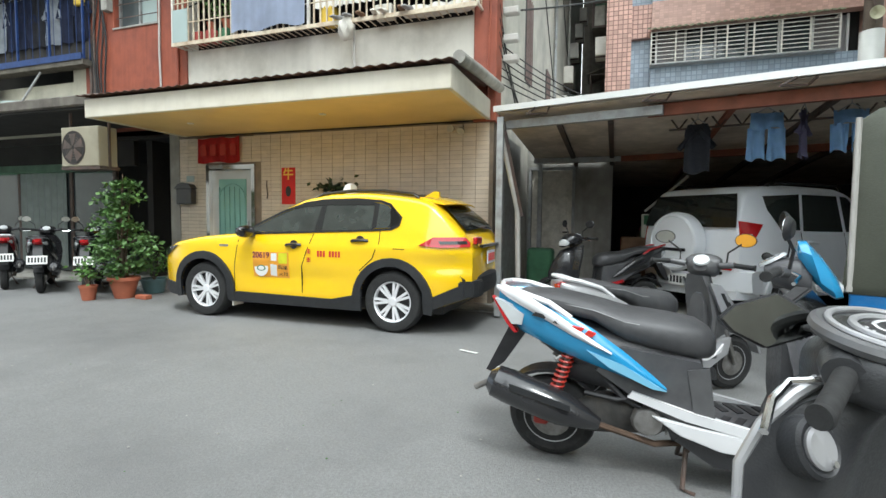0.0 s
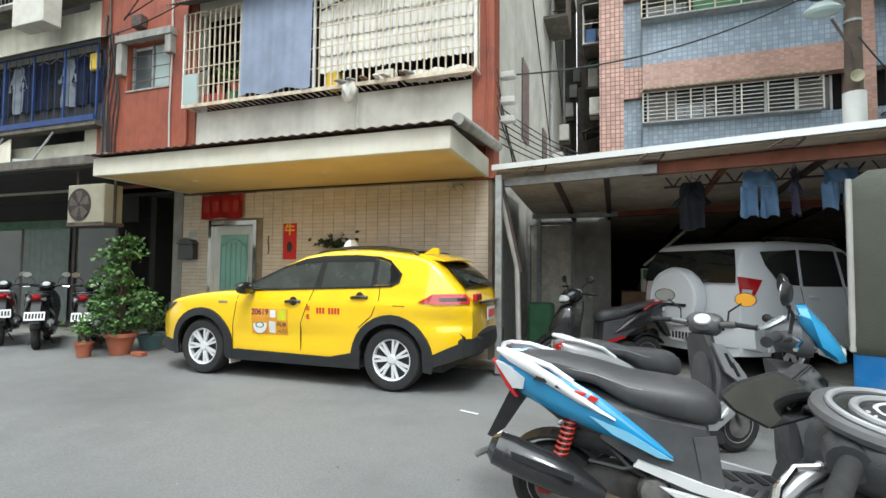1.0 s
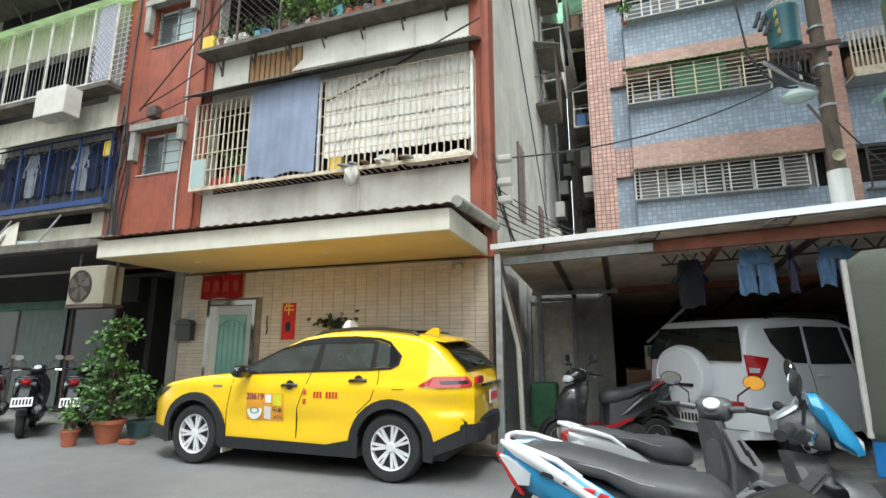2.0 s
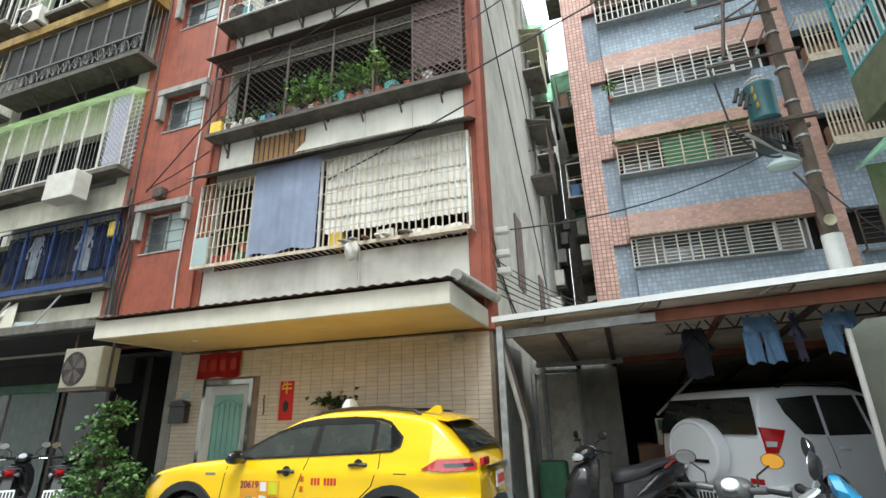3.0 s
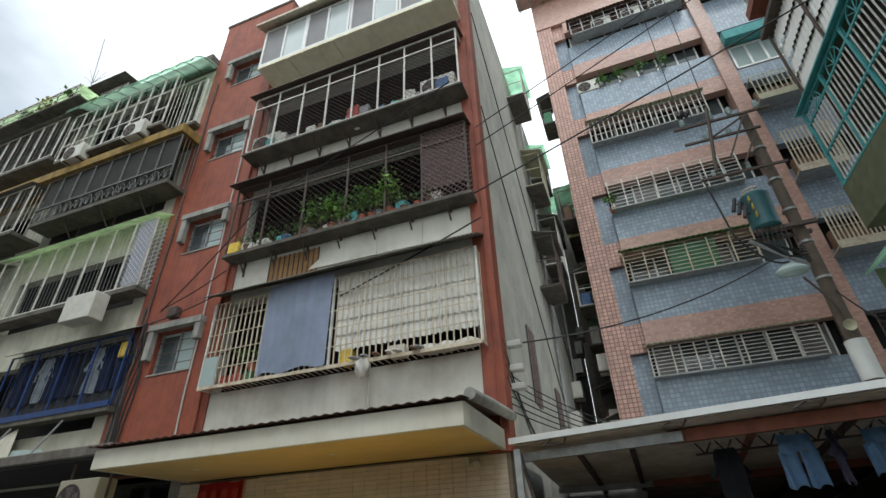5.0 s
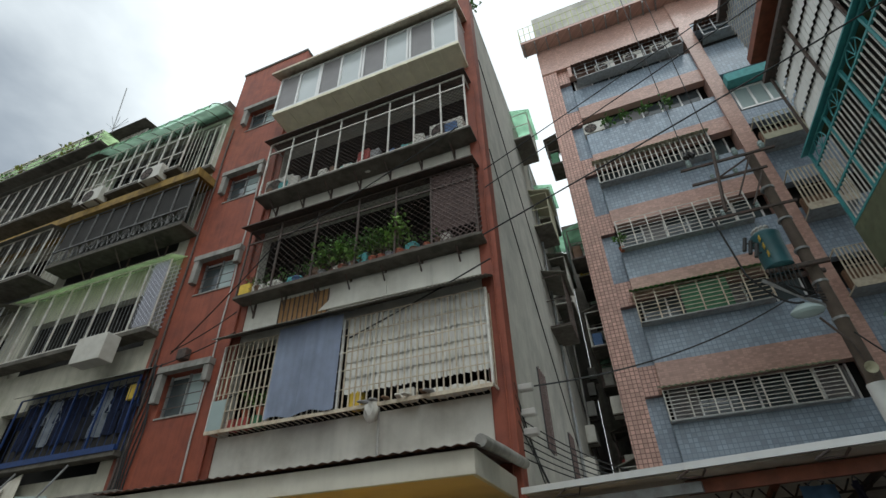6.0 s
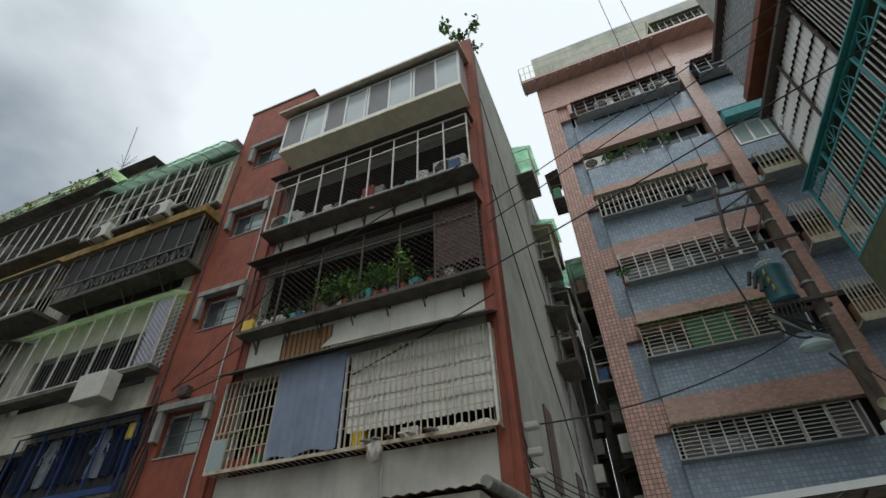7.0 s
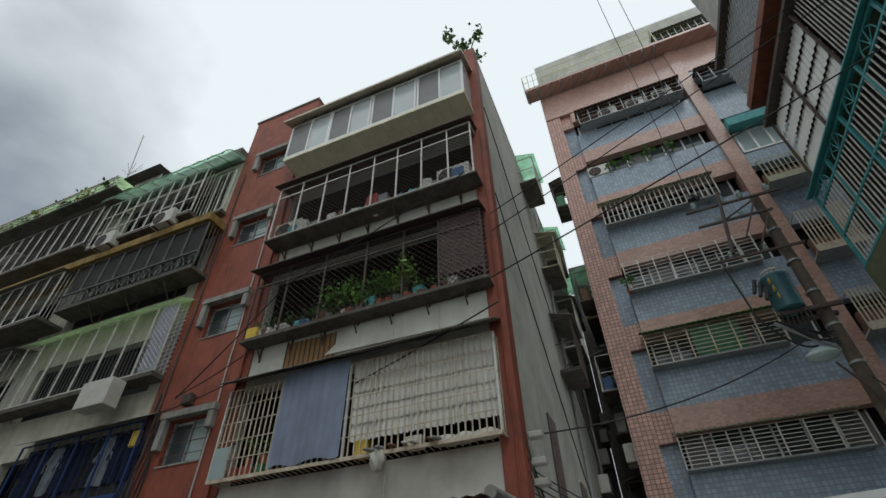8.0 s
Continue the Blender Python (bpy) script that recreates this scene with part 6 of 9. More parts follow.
    bm = blob([(-0.56, -0.02, 0.50, 0.06, 0.05), (-0.42, -0.03, 0.52, 0.10, 0.08), (-0.26, -0.03, 0.48, 0.10, 0.07), (-0.2, -0.02, 0.46, 0.05, 0.04)])
    part("air_box", bm, M["black_plastic"], s, smooth=True)
    bm = bmesh.new()
    aim = (Vector((-0.36, -0.18, 0.28)) - Vector((-0.90, -0.20, 0.46))).to_track_quat("Z", "Y").to_matrix().to_4x4()
    lathe(bm, [(0.045, 0.0), (0.07, 0.025), (0.082, 0.035), (0.086, 0.09), (0.088, 0.095), (0.088, 0.30), (0.082, 0.38), (0.055, 0.48), (0.028, 0.55)], 20, Matrix.Translation((-0.90, -0.20, 0.46)) @ aim)
    mf = part("exhaust", bm, M["sc_black"], s, "black exhaust silencer", smooth=True)
    bm = bmesh.new()
    tube(bm, [(-0.88, -0.20, 0.454), (-0.97, -0.20, 0.40)], 0.016, 8)
    part("tail_pipe", bm, M["engine"], mf)
    bm = bmesh.new()
    tube(bm, [(-0.38, -0.18, 0.285), (-0.14, -0.12, 0.20), (0.0, -0.05, 0.20), (0.05, 0, 0.26)], 0.016, 8)
    part("exhaust_pipe", bm, material("rusty_pipe", (0.10, 0.065, 0.045), 0.7, metal=0.4, var=0.3, scale=20), mf, smooth=True)
    bm = bmesh.new()
    prism(bm, [(-0.78, 0.475), (-0.50, 0.405), (-0.50, 0.375), (-0.77, 0.44)], "y", -0.285, -0.277)
    part("heat_shield", bm, M["cladding"], mf)
    bm = bmesh.new()
    tube(bm, [(-0.60, -0.13, 0.34), (-0.52, -0.12, 0.62)], 0.014, 8)
    part("shock_rod", bm, M["engine"], s)
    bm = bmesh.new()
    a, b2 = Vector((-0.595, -0.13, 0.38)), Vector((-0.53, -0.12, 0.60))
    ax = (b2 - a)
    u = ax.cross(Vector((0, 1, 0))).normalized()
    v = ax.cross(u).normalized()
    tube(bm, [a + ax * (k / 84) + (u * math.cos(k * 0.6283) + v * math.sin(k * 0.6283)) * 0.028 for k in range(85)], 0.007, 5)
    part("spring", bm, spring or M["sc_grey"], s, "red coil spring" if spring else "")
    part("caliper", bbox(-0.70, -0.63, -0.09, -0.055, 0.19, 0.29, 0.01), spring or M["engine"], s)
    # floorboard with raised ribs
    part("floorboard", bbox(-0.04, 0.40, -0.165, 0.165, 0.305, 0.345, 0.012, 2), M["sc_grey"], s, "grey ribbed rubber floorboard")
    for k in range(6):
        for sd in (-1, 1):
            piece("floor_rib", (0.03, 0.11, 0.006), (0.02 + 0.06 * k, sd * 0.08, 0.347), M["black_plastic"], s, rot=(0, 0, sd * 25))
    # leg shield, front apron, headlamp cowl
    bm = bmesh.new()
    rings = []
    for z, xo, hw in ((0.33, 0.36, 0.15), (0.45, 0.41, 0.19), (0.62, 0.40, 0.215), (0.80, 0.36, 0.20), (0.92, 0.33, 0.13)):
        hw *= slim
        rings.append([Vector((xo + 0.10 - 0.11 * y * y, y * hw, z)) for y in [-1 + 0.2 * k for k in range(11)]] + [Vector((xo - 0.02 - 0.02 * y * y, y * hw * 0.97, z)) for y in [1 - 0.2 * k for k in range(11)]])
    loft(bm, rings)
    bmesh.ops.recalc_face_normals(bm, faces=bm.faces[:])
    part("leg_shield", bm, panel, s, smooth=True)
    bm = blob([(x, 0, z, w * slim, h * (0.5 + 0.5 * slim)) for x, z, w, h in ((0.33, 0.62, 0.12, 0.20), (0.45, 0.62, 0.15, 0.27), (0.55, 0.60, 0.13, 0.25), (0.66, 0.54, 0.075, 0.16), (0.72, 0.50, 0.02, 0.06))])
    part("front_apron", bm, apron or main, s, smooth=True)
    bm = bmesh.new()
    pts = [(0.66 + 0.265 * math.cos(t), 0.22 + 0.265 * math.sin(t)) for t in [radians(15 + 12 * k) for k in range(13)]]
    inner = [(0.66 + 0.245 * math.cos(t), 0.22 + 0.245 * math.sin(t)) for t in [radians(15 + 12 * k) for k in range(13)]]
    prism(bm, pts + inner[::-1], "y", -0.075, 0.075)
    part("front_fender", bm, main, s)
    for sd in (-1, 1):
        bm = bmesh.new()
        tube(bm, [(0.66, sd * 0.085, 0.22), (0.55, sd * 0.07, 0.50)], 0.018, 8)
        part("fork_leg", bm, M["engine"], s)
    # handlebar group, turned with the steering
    hb = new("handlebar")
    hb.parent = s
    OFF[hb] = Vector((0, 0, 0))
    hb.matrix_local = pose(0.36, 0, lift, 0, 0, steer)
    if sport:
        bm = blob([(0.03, 0, 1.06, 0.05, 0.03), (0.05, 0, 1.05, 0.10, 0.08), (0.09, 0, 1.02, 0.12, 0.11), (0.14, 0, 0.97, 0.10, 0.09), (0.18, 0, 0.93, 0.04, 0.04)], tilt=-0.3)
    else:
        bm = blob([(-0.05, 0, 1.00, 0.08, 0.03), (-0.01, 0, 1.015, 0.125, 0.05), (0.06, 0, 1.01, 0.13, 0.07), (0.13, 0, 0.985, 0.11, 0.08), (0.20, 0, 0.94, 0.07, 0.055), (0.24, 0, 0.91, 0.02, 0.02)])
    part("headlamp_cowl", bm, cowl, hb, smooth=True)
    if lift:
        bm = bmesh.new()
        tube(bm, [(0.0, 0, 0.99 - lift), (-0.02, 0, 1.0)], 0.05, 12)
        part("steering_neck", bm, panel, hb, smooth=True)
    bm = blob([(-0.085, 0, 0.99, 0.05, 0.03), (-0.04, 0, 0.985, 0.10, 0.06), (0.04, 0, 0.975, 0.12, 0.08), (0.08, 0, 0.96, 0.10, 0.06)])
    part("rear_cowl", bm, panel, hb, smooth=True)
    bm = blob([(0.10, 0, 0.955, 0.08, 0.04), (0.15, 0, 0.94, 0.07, 0.045), (0.188, 0, 0.925, 0.03, 0.02)] if sport else [(0.12, 0, 0.965, 0.10, 0.05), (0.20, 0, 0.945, 0.085, 0.05), (0.245, 0, 0.925, 0.03, 0.02)], n=12)
    if lamp_in_apron:
        bmesh.ops.translate(bm, verts=bm.verts[:], vec=(0.42, 0, -0.28))
    part("headlamp", bm, M["clear_lens"], s if lamp_in_apron else hb, "clear headlamp", smooth=True)
    if lamp_in_apron:
        # striped silver wings on either side of the leg shield
        for sd in (-1, 1):
            bm = bmesh.new()
            prism(bm, [(0.30, 0.88), (0.40, 0.86), (0.62, 0.62), (0.60, 0.55), (0.42, 0.66)], "y", sd * 0.125, sd * 0.15)
            part("shield_wing", bm, M["sc_silver"], s, "silver side wing")
            for k in range(2):
                bm = bmesh.new()
                prism(bm, [(0.40 + 0.06 * k, 0.80 - 0.07 * k), (0.43 + 0.06 * k, 0.80 - 0.07 * k), (0.50 + 0.06 * k, 0.69 - 0.07 * k), (0.47 + 0.06 * k, 0.69 - 0.07 * k)], "y", sd * 0.15, sd * 0.153)
                part("stripe", bm, M["ink_black"], s, "dark stripe")
            bm = bmesh.new()
            prism(bm, [(0.06, 0.36), (0.30, 0.42), (0.52, 0.46), (0.50, 0.34), (0.34, 0.24), (0.10, 0.26)], "y", sd * 0.13, sd * 0.16)
            part("lower_wing", bm, M["sc_silver"], s, "dull silver lower panel")
    bm = bmesh.new()
    lathe(bm, [(0.06, 0), (0.055, 0.012)], 18, Matrix.Translation((-0.055, 0, 1.035)) @ Matrix.Rotation(radians(-35), 4, "Y"))
    part("speedometer", bm, M["clear_lens"], hb)
    for sd in (-1, 1):
        bm = bmesh.new()
        tube(bm, [(-0.01, sd * 0.12, 1.0), (-0.04, sd * 0.22, 1.015)], 0.024, 10)
        part("switch_pod", bm, panel, hb, smooth=True)
        bm = bmesh.new()
        tube(bm, [(-0.04, sd * 0.22, 1.015), (-0.075, sd * 0.345, 1.01)], 0.0175, 12)
        lathe(bm, [(0.022, 0), (0.022, 0.012)], 12, Matrix.Translation((-0.077, sd * 0.345, 1.01)) @ Matrix.Rotation(radians(-90 * sd), 4, "X"))
        part("grip", bm, M["rubber"], hb, "black rubber grip", smooth=True)
        bm = bmesh.new()
        tube(bm, [(0.01, sd * 0.17, 1.005), (0.035, sd * 0.2, 0.995), (0.01, sd * 0.33, 0.985)], 0.008, 6)
        part("lever", bm, M["chrome"], hb, smooth=True)
        bm = bmesh.new()
        tube(bm, [(0.0, sd * 0.16, 1.02), (0.01, sd * 0.165, 1.10), (-0.02, sd * 0.25, 1.17)], 0.007, 6)
        mirror = part("mirror", bm, M["black_plastic"], hb, smooth=True)
        bm = bmesh.new()
        mm = Matrix.Translation((-0.02, sd * 0.275, 1.20)) @ Matrix.Rotation(radians(-90), 4, "Y") @ Matrix.Rotation(radians(sd * 12), 4, "X")
        lathe(bm, [(0.045, -0.02), (0.062, -0.008), (0.066, 0.0)], 20, mm @ Matrix.Diagonal((0.78, 1.12, 1, 1)))
        part("mirror_shell", bm, M["black_plastic"], mirror, smooth=True)
        bm = bmesh.new()
        lathe(bm, [(0.060, 0.001), (0.060, 0.003)], 20, mm @ Matrix.Diagonal((0.78, 1.12, 1, 1)))
        # right glass can be coloured with a painted reflection
        part("mirror_glass", bm, mirror_reflection if mirror_reflection and sd < 0 else M["mirror_glass"], mirror)
    # stands
    bm = bmesh.new()
    tube(bm, [(0.0, -0.06, 0.24), (-0.02, -0.16, 0.02), (0.03, -0.18, 0.012)], 0.011, 6)
    tube(bm, [(0.0, 0.06, 0.24), (-0.02, 0.16, 0.02), (0.03, 0.18, 0.012)], 0.011, 6)
    tube(bm, [(0.0, -0.1, 0.18), (0.0, 0.1, 0.18)], 0.011, 6)
    part("centre_stand", bm, M["steel_dark"], s)
    return s


blue = scooter("scooter", "blue and white scooter with a black seat and red spring", pose(0.36, 2.68, 0, 3, 0, -2) @ Matrix.Diagonal((1.06, 1.06, 0.995, 1)), M["sc_blue"], M["sc_grey"], M["vinyl"], M["sc_white"], spring=M["spring_red"], steer=-12, apron=M["sc_grey"], lift=0.07, sport=True)
# decal on the fairing, as plain shapes
for k, (x, z, w, mt) in enumerate(((-0.66, 0.815, 0.07, M["ink_black"]), (-0.57, 0.79, 0.05, M["ink_black"]), (-0.50, 0.765, 0.075, M["ink_red"]), (-0.43, 0.745, 0.04, M["ink_red"]))):
    bm = bmesh.new()
    prism(bm, [(x - w / 2, z - 0.007), (x + w / 2 - 0.01, z - 0.02), (x + w / 2 + 0.008, z - 0.002), (x - w / 2 + 0.015, z + 0.010)], "y", -0.197 + 0.01 * (k == 0), -0.176)
    part("decal", bm, mt, blue)
scooter("scooter", "grey scooter with white trim and a black seat", pose(0.31, 3.88, 0, 2, 0, 35) @ Matrix.Scale(0.96, 4), M["sc_silver"], M["sc_mid"], M["vinyl"], M["sc_white"], mirror_reflection=M["yellow_reflection"], cowl=M["sc_mid"], steer=36, apron=M["sc_mid"], slim=0.62, lamp_in_apron=True)
scooter("scooter", "black scooter with red trim parked inside the shed", pose(-0.18, 7.0, 0.03, 0, 0, 205), M["sc_black"], M["sc_black"], M["vinyl"], M["sc_red"], steer=15)
scooter("scooter", "red scooter with white trim on the dim forecourt", pose(-10.35, 5.75, 0, 0, 0, 150), M["sc_red"], M["sc_black"], M["vinyl"], M["sc_white"], cowl=M["sc_black"])
scooter("scooter", "black scooter beside the potted tree", pose(-9.35, 5.8, 0, 0, 0, 142), M["sc_black"], M["sc_black"], M["vinyl"], M["sc_black"])
scooter("scooter", "black scooter squeezed in behind the potted tree", pose(-8.55, 6.05, 0, 0, 0, 138), M["sc_black"], M["sc_black"], M["vinyl"], M["sc_black"], steer=20)

# large dark scooter standing closest to the lane, seen over its handlebar
BIG = pose(0.65, 0.92, 0, 0, 0, 135)
big = thing("scooter", (0, 0, 0), "large dark grey scooter with silver trim and a round instrument cover", "scooter", "parked scooters", m=BIG)
small_wheel(big, -0.66, 0.24, 0.12)
small_wheel(big, 0.66, 0.24, 0.12)
M["sc_dark"] = material("dusty_dark_plastic", (0.032, 0.033, 0.036), 0.42, var=0.2, scale=9, bump=0.15, bump_scale=220, stain=(0.09, 0.09, 0.085), stain_amount=0.4, stain_scale=6)
bm = bmesh.new()
rings = []
for z, xo, hw, th in ((0.30, 0.30, 0.20, 0.08), (0.50, 0.33, 0.28, 0.10), (0.70, 0.335, 0.305, 0.10), (0.80, 0.325, 0.305, 0.10), (0.86, 0.32, 0.295, 0.10), (0.92, 0.31, 0.255, 0.10), (0.965, 0.29, 0.20, 0.09), (0.99, 0.275, 0.15, 0.07)):
    rings.append([Vector((xo + th - 0.10 * y * y, y * hw, z)) for y in [-1 + 0.1 * k for k in range(21)]] + [Vector((xo - 0.075 + 0.07 * abs(y) ** 2.5 - 0.03 * math.exp(-((abs(y) - 0.6) / 0.25) ** 2), y * hw * 0.97, z)) for y in [1 - 0.1 * k for k in range(21)]])
loft(bm, rings)
bmesh.ops.recalc_face_normals(bm, faces=bm.faces[:])
part("leg_shield", bm, M["sc_dark"], big, "dark grey leg shield", smooth=True)
mcap = Matrix.Translation((0.255, 0.215, 0.90)) @ Matrix.Rotation(radians(-70), 4, "Y") @ Matrix.Rotation(radians(-14), 4, "X") @ Matrix.Diagonal((0.82, 0.66, 1, 1))
bm = bmesh.new()
lathe(bm, [(0.064, -0.03), (0.062, 0.008), (0.054, 0.014), (0.046, 0.010)], 28, mcap)
cap = part("fuel_cap_ring", bm, M["sc_dark"], big, smooth=True)
bm = bmesh.new()
lathe(bm, [(0.042, 0.0), (0.042, 0.016), (0.036, 0.02), (0.0001, 0.021)], 24, mcap)
flap = part("fuel_cap", bm, M["sc_silver"], cap, "silver fuel cap", smooth=True)
bm = bmesh.new()
lathe(bm, [(0.008, 0.021), (0.007, 0.026), (0.0001, 0.026)], 12, mcap @ Matrix.Translation((-0.03, -0.012, 0)))
part("cap_lock", bm, M["chrome"], flap)
bm = blob([(0.08, 0, 1.00, 0.10, 0.03), (0.12, 0, 1.01, 0.155, 0.05), (0.19, 0, 1.02, 0.19, 0.068), (0.25, 0, 1.025, 0.185, 0.07), (0.30, 0, 1.02, 0.15, 0.065), (0.35, 0, 1.0, 0.09, 0.05), (0.38, 0, 0.98, 0.03, 0.03)], p=2.8, n=24)
part("handlebar_cowl", bm, M["sc_dark"], big, "dark grey handlebar cowl", smooth=True)
bm = blob([(0.34, 0, 0.45, 0.10, 0.14), (0.44, 0, 0.46, 0.12, 0.18), (0.52, 0, 0.45, 0.08, 0.14), (0.57, 0, 0.42, 0.03, 0.06)])
part("front_apron", bm, M["sc_black"], big, smooth=True)
mi = Matrix.Translation((0.215, 0.03, 1.078)) @ Matrix.Rotation(radians(-12), 4, "Y") @ Matrix.Scale(0.8, 4)
for r0, r1, z, mt, nm in ((0.165, 0.138, -0.010, M["sc_mid"], "instrument_bezel"), (0.140, 0.128, 0.006, M["sc_silver"], "trim_ring"), (0.128, 0.0, 0.002, M["sc_black"], "dial"), (0.098, 0.084, 0.004, M["sc_silver"], "dial_ring"), (0.060, 0.050, 0.006, M["sc_white"], "dial_ring"), (0.030, 0.024, 0.006, M["sc_silver"], "dial_ring")):
    bm = bmesh.new()
    if r1:
        tube(bm, [mi @ Vector(((r0 + r1) / 2 * math.cos(k * 0.1571), (r0 + r1) / 2 * 1.2 * math.sin(k * 0.1571), z)) for k in range(41)], (r0 - r1) / 2, 8, cap=False)
    else:
        lathe(bm, [(r0, -0.02), (r0, z), (0.0001, z)], 32, mi @ Matrix.Diagonal((1, 1.2, 1, 1)))
    part(nm, bm, mt, big, smooth=True)
for k in range(16):
    a = -2.2 + 4.4 * k / 15
    piece("dial_mark", (0.010, 0.005, 0.004), mi @ Vector((0.075 * math.cos(a + 3.14), 0.09 * math.sin(a), 0.006)), M["sc_white"], big, rot=(0, 0, math.degrees(a)))
TO_BIG = BIG.inverted()
FACE = Matrix.Rotation(radians(-3), 4, "Z") @ Matrix.Rotation(radians(-11), 4, "X")
for sd in (-1, 1):
    flip = Matrix.Diagonal((1, sd, 1, 1))
    bm = bmesh.new()
    tube(bm, [(0.25, sd * 0.14, 1.03), (0.228, sd * 0.195, 1.025)], 0.042, 14, r_end=0.030)
    part("switch_pod", bm, M["sc_dark"], big, smooth=True)
    piece("switch", (0.025, 0.045, 0.012), (0.185, sd * 0.155, 1.066), M["gloss_black"], big, rot=(0, -20, 0))
    piece("switch", (0.014, 0.016, 0.016), (0.180, sd * 0.150, 1.070), M["sc_silver"], big, rot=(0, -20, 0))
    bm = bmesh.new()
    tube(bm, [(0.228, sd * 0.19, 1.026), (0.19, sd * 0.325, 0.995)], 0.0165, 18)
    lathe(bm, [(0.0185, 0), (0.0195, 0.004), (0.0185, 0.012), (0.0001, 0.012)], 18, Matrix.Translation((0.19, sd * 0.325, 0.995)) @ Matrix.Rotation(radians(-90 * sd), 4, "X"))
    part("grip", bm, M["rubber"], big, "worn black rubber grip", smooth=True)
    bm = bmesh.new()
    tube(bm, [(0.27, sd * 0.16, 1.0), (0.31, sd * 0.19, 0.99), (0.31, sd * 0.24, 0.965), (0.285, sd * 0.30, 0.93)], 0.0075, 8)
    part("lever", bm, M["chrome"], big, smooth=True)
    base, bend, tip, mid = (TO_BIG @ Vector(v) for v in ((0.371, 1.101, 1.021), (0.37, 1.103, 1.056), (0.368, 1.176, 1.057), (0.298, 1.174, 1.063)))
    for v in (base, bend, tip, mid):
        v.y *= sd
    bm = bmesh.new()
    lathe(bm, [(0.020, -0.012), (0.018, 0.0), (0.013, 0.03), (0.009, 0.034)], 14, Matrix.Translation(base))
    tube(bm, [base, bend, bend.lerp(tip, 0.5) + Vector((0, 0, 0.006)), tip], 0.007, 8)
    mr = part("mirror", bm, M["black_plastic"], big, smooth=True)
    out = [(-0.086, 0.002), (-0.058, 0.032), (0.022, 0.064), (0.086, 0.024), (0.088, -0.018), (0.002, -0.055), (-0.062, -0.025)]
    mm = (TO_BIG @ Matrix.Translation((0.298, 1.174, 1.063)) @ FACE) if sd > 0 else (Matrix.Translation(mid) @ Matrix.Rotation(radians(-90), 4, "Z"))
    bm = bmesh.new()
    prism(bm, out, "y", 0.0, 0.035, mm)
    bmesh.ops.bevel(bm, geom=bm.edges[:], offset=0.004, segments=2, affect="EDGES")
    part("mirror_shell", bm, M["black_plastic"], mr)
    bm = bmesh.new()
    prism(bm, [(x * 0.92, z * 0.91) for x, z in out], "y", -0.003, -0.0005, mm)
    # mirror metal darkened to stand in for a dark reflection
    part("mirror_glass", bm, material("dark_reflection_glass", (0.30, 0.31, 0.30), 0.05, metal=1.0, var=0.05), mr)
bm = blob([(0.06, 0, 0.62, 0.05, 0.06), (0.0, 0, 0.66, 0.14, 0.10), (-0.2, 0, 0.72, 0.17, 0.10), (-0.5, 0, 0.78, 0.17, 0.08), (-0.8, 0, 0.84, 0.10, 0.05)])
part("seat", bm, M["vinyl"], big, "black vinyl seat", smooth=True)
bm = blob([(0.05, 0, 0.45, 0.12, 0.18), (-0.2, 0, 0.5, 0.2, 0.2), (-0.6, 0, 0.62, 0.18, 0.16), (-0.95, 0, 0.8, 0.06, 0.06)])
part("rear_fairing", bm, M["sc_black"], big, smooth=True)
part("floorboard", bbox(-0.02, 0.42, -0.21, 0.21, 0.27, 0.33, 0.02, 2), M["sc_grey"], big)
for sd in (-1, 1):
    bm = bmesh.new()
    tube(bm, [(0.322, sd * 0.304, 0.80), (0.325, sd * 0.298, 0.86), (0.315, sd * 0.256, 0.925), (0.298, sd * 0.20, 0.97), (0.285, sd * 0.15, 0.995)], 0.008, 8, r_end=0.012)
    part("edge_trim", bm, M["sc_silver"], big, smooth=True)
bm = bmesh.new()
tube(bm, [(0.02, -0.06, 0.24), (0.0, -0.17, 0.012)], 0.012, 6)
tube(bm, [(0.02, 0.06, 0.24), (0.0, 0.17, 0.012)], 0.012, 6)
part("centre_stand", bm, M["steel_dark"], big)
M["cloth_navy"] = material("navy_cloth", (0.016, 0.024, 0.06), 0.9, var=0.25)
# ---- caged balconies of the west house ----
def west_cage(x0, x1, yf, z0, z1, mat, posts, label, step=0.13, awning=None, slab=True, rails=()):
    t = thing("balcony_cage", ((x0 + x1) / 2, (yf + WY) / 2, z0), label, "balcony")
    if slab:
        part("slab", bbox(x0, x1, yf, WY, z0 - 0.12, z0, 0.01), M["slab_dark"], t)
    n = posts
    for i in range(n + 1):
        piece("post", (0.034, 0.034, z1 - z0), (x0 + (x1 - x0) * i / n, yf + 0.03, (z0 + z1) / 2), mat, t)
    if step:
        bars_along_x(t, x0, x1, step * 1.3, yf + 0.05, z0, z1, M["steel_grey"] if mat is M["steel_white"] else mat, 0.007)
    for z in (z0 + 0.03, z1, *rails):
        piece("rail", (x1 - x0, 0.025, 0.028), ((x0 + x1) / 2, yf + 0.03, z), mat, t)
    side_bars(t, x1, yf + 0.05, WY, 0.1, z0, z1, mat, 0.012)
    if awning:
        bm = bmesh.new()
        corrugated(bm, x0 - 0.1, x1 + 0.1, yf - 0.12, z1 + 0.02, WY + 0.05, z1 + 0.28, 0.1, 0.02)
        part("awning", bm, awning, t)
    return t


w2 = west_cage(-13.6, -9.78, 6.85, 4.30, 5.85, M["steel_blue"], 4, "blue painted cage hung with dark laundry", 0.16, M["awning_grey"])
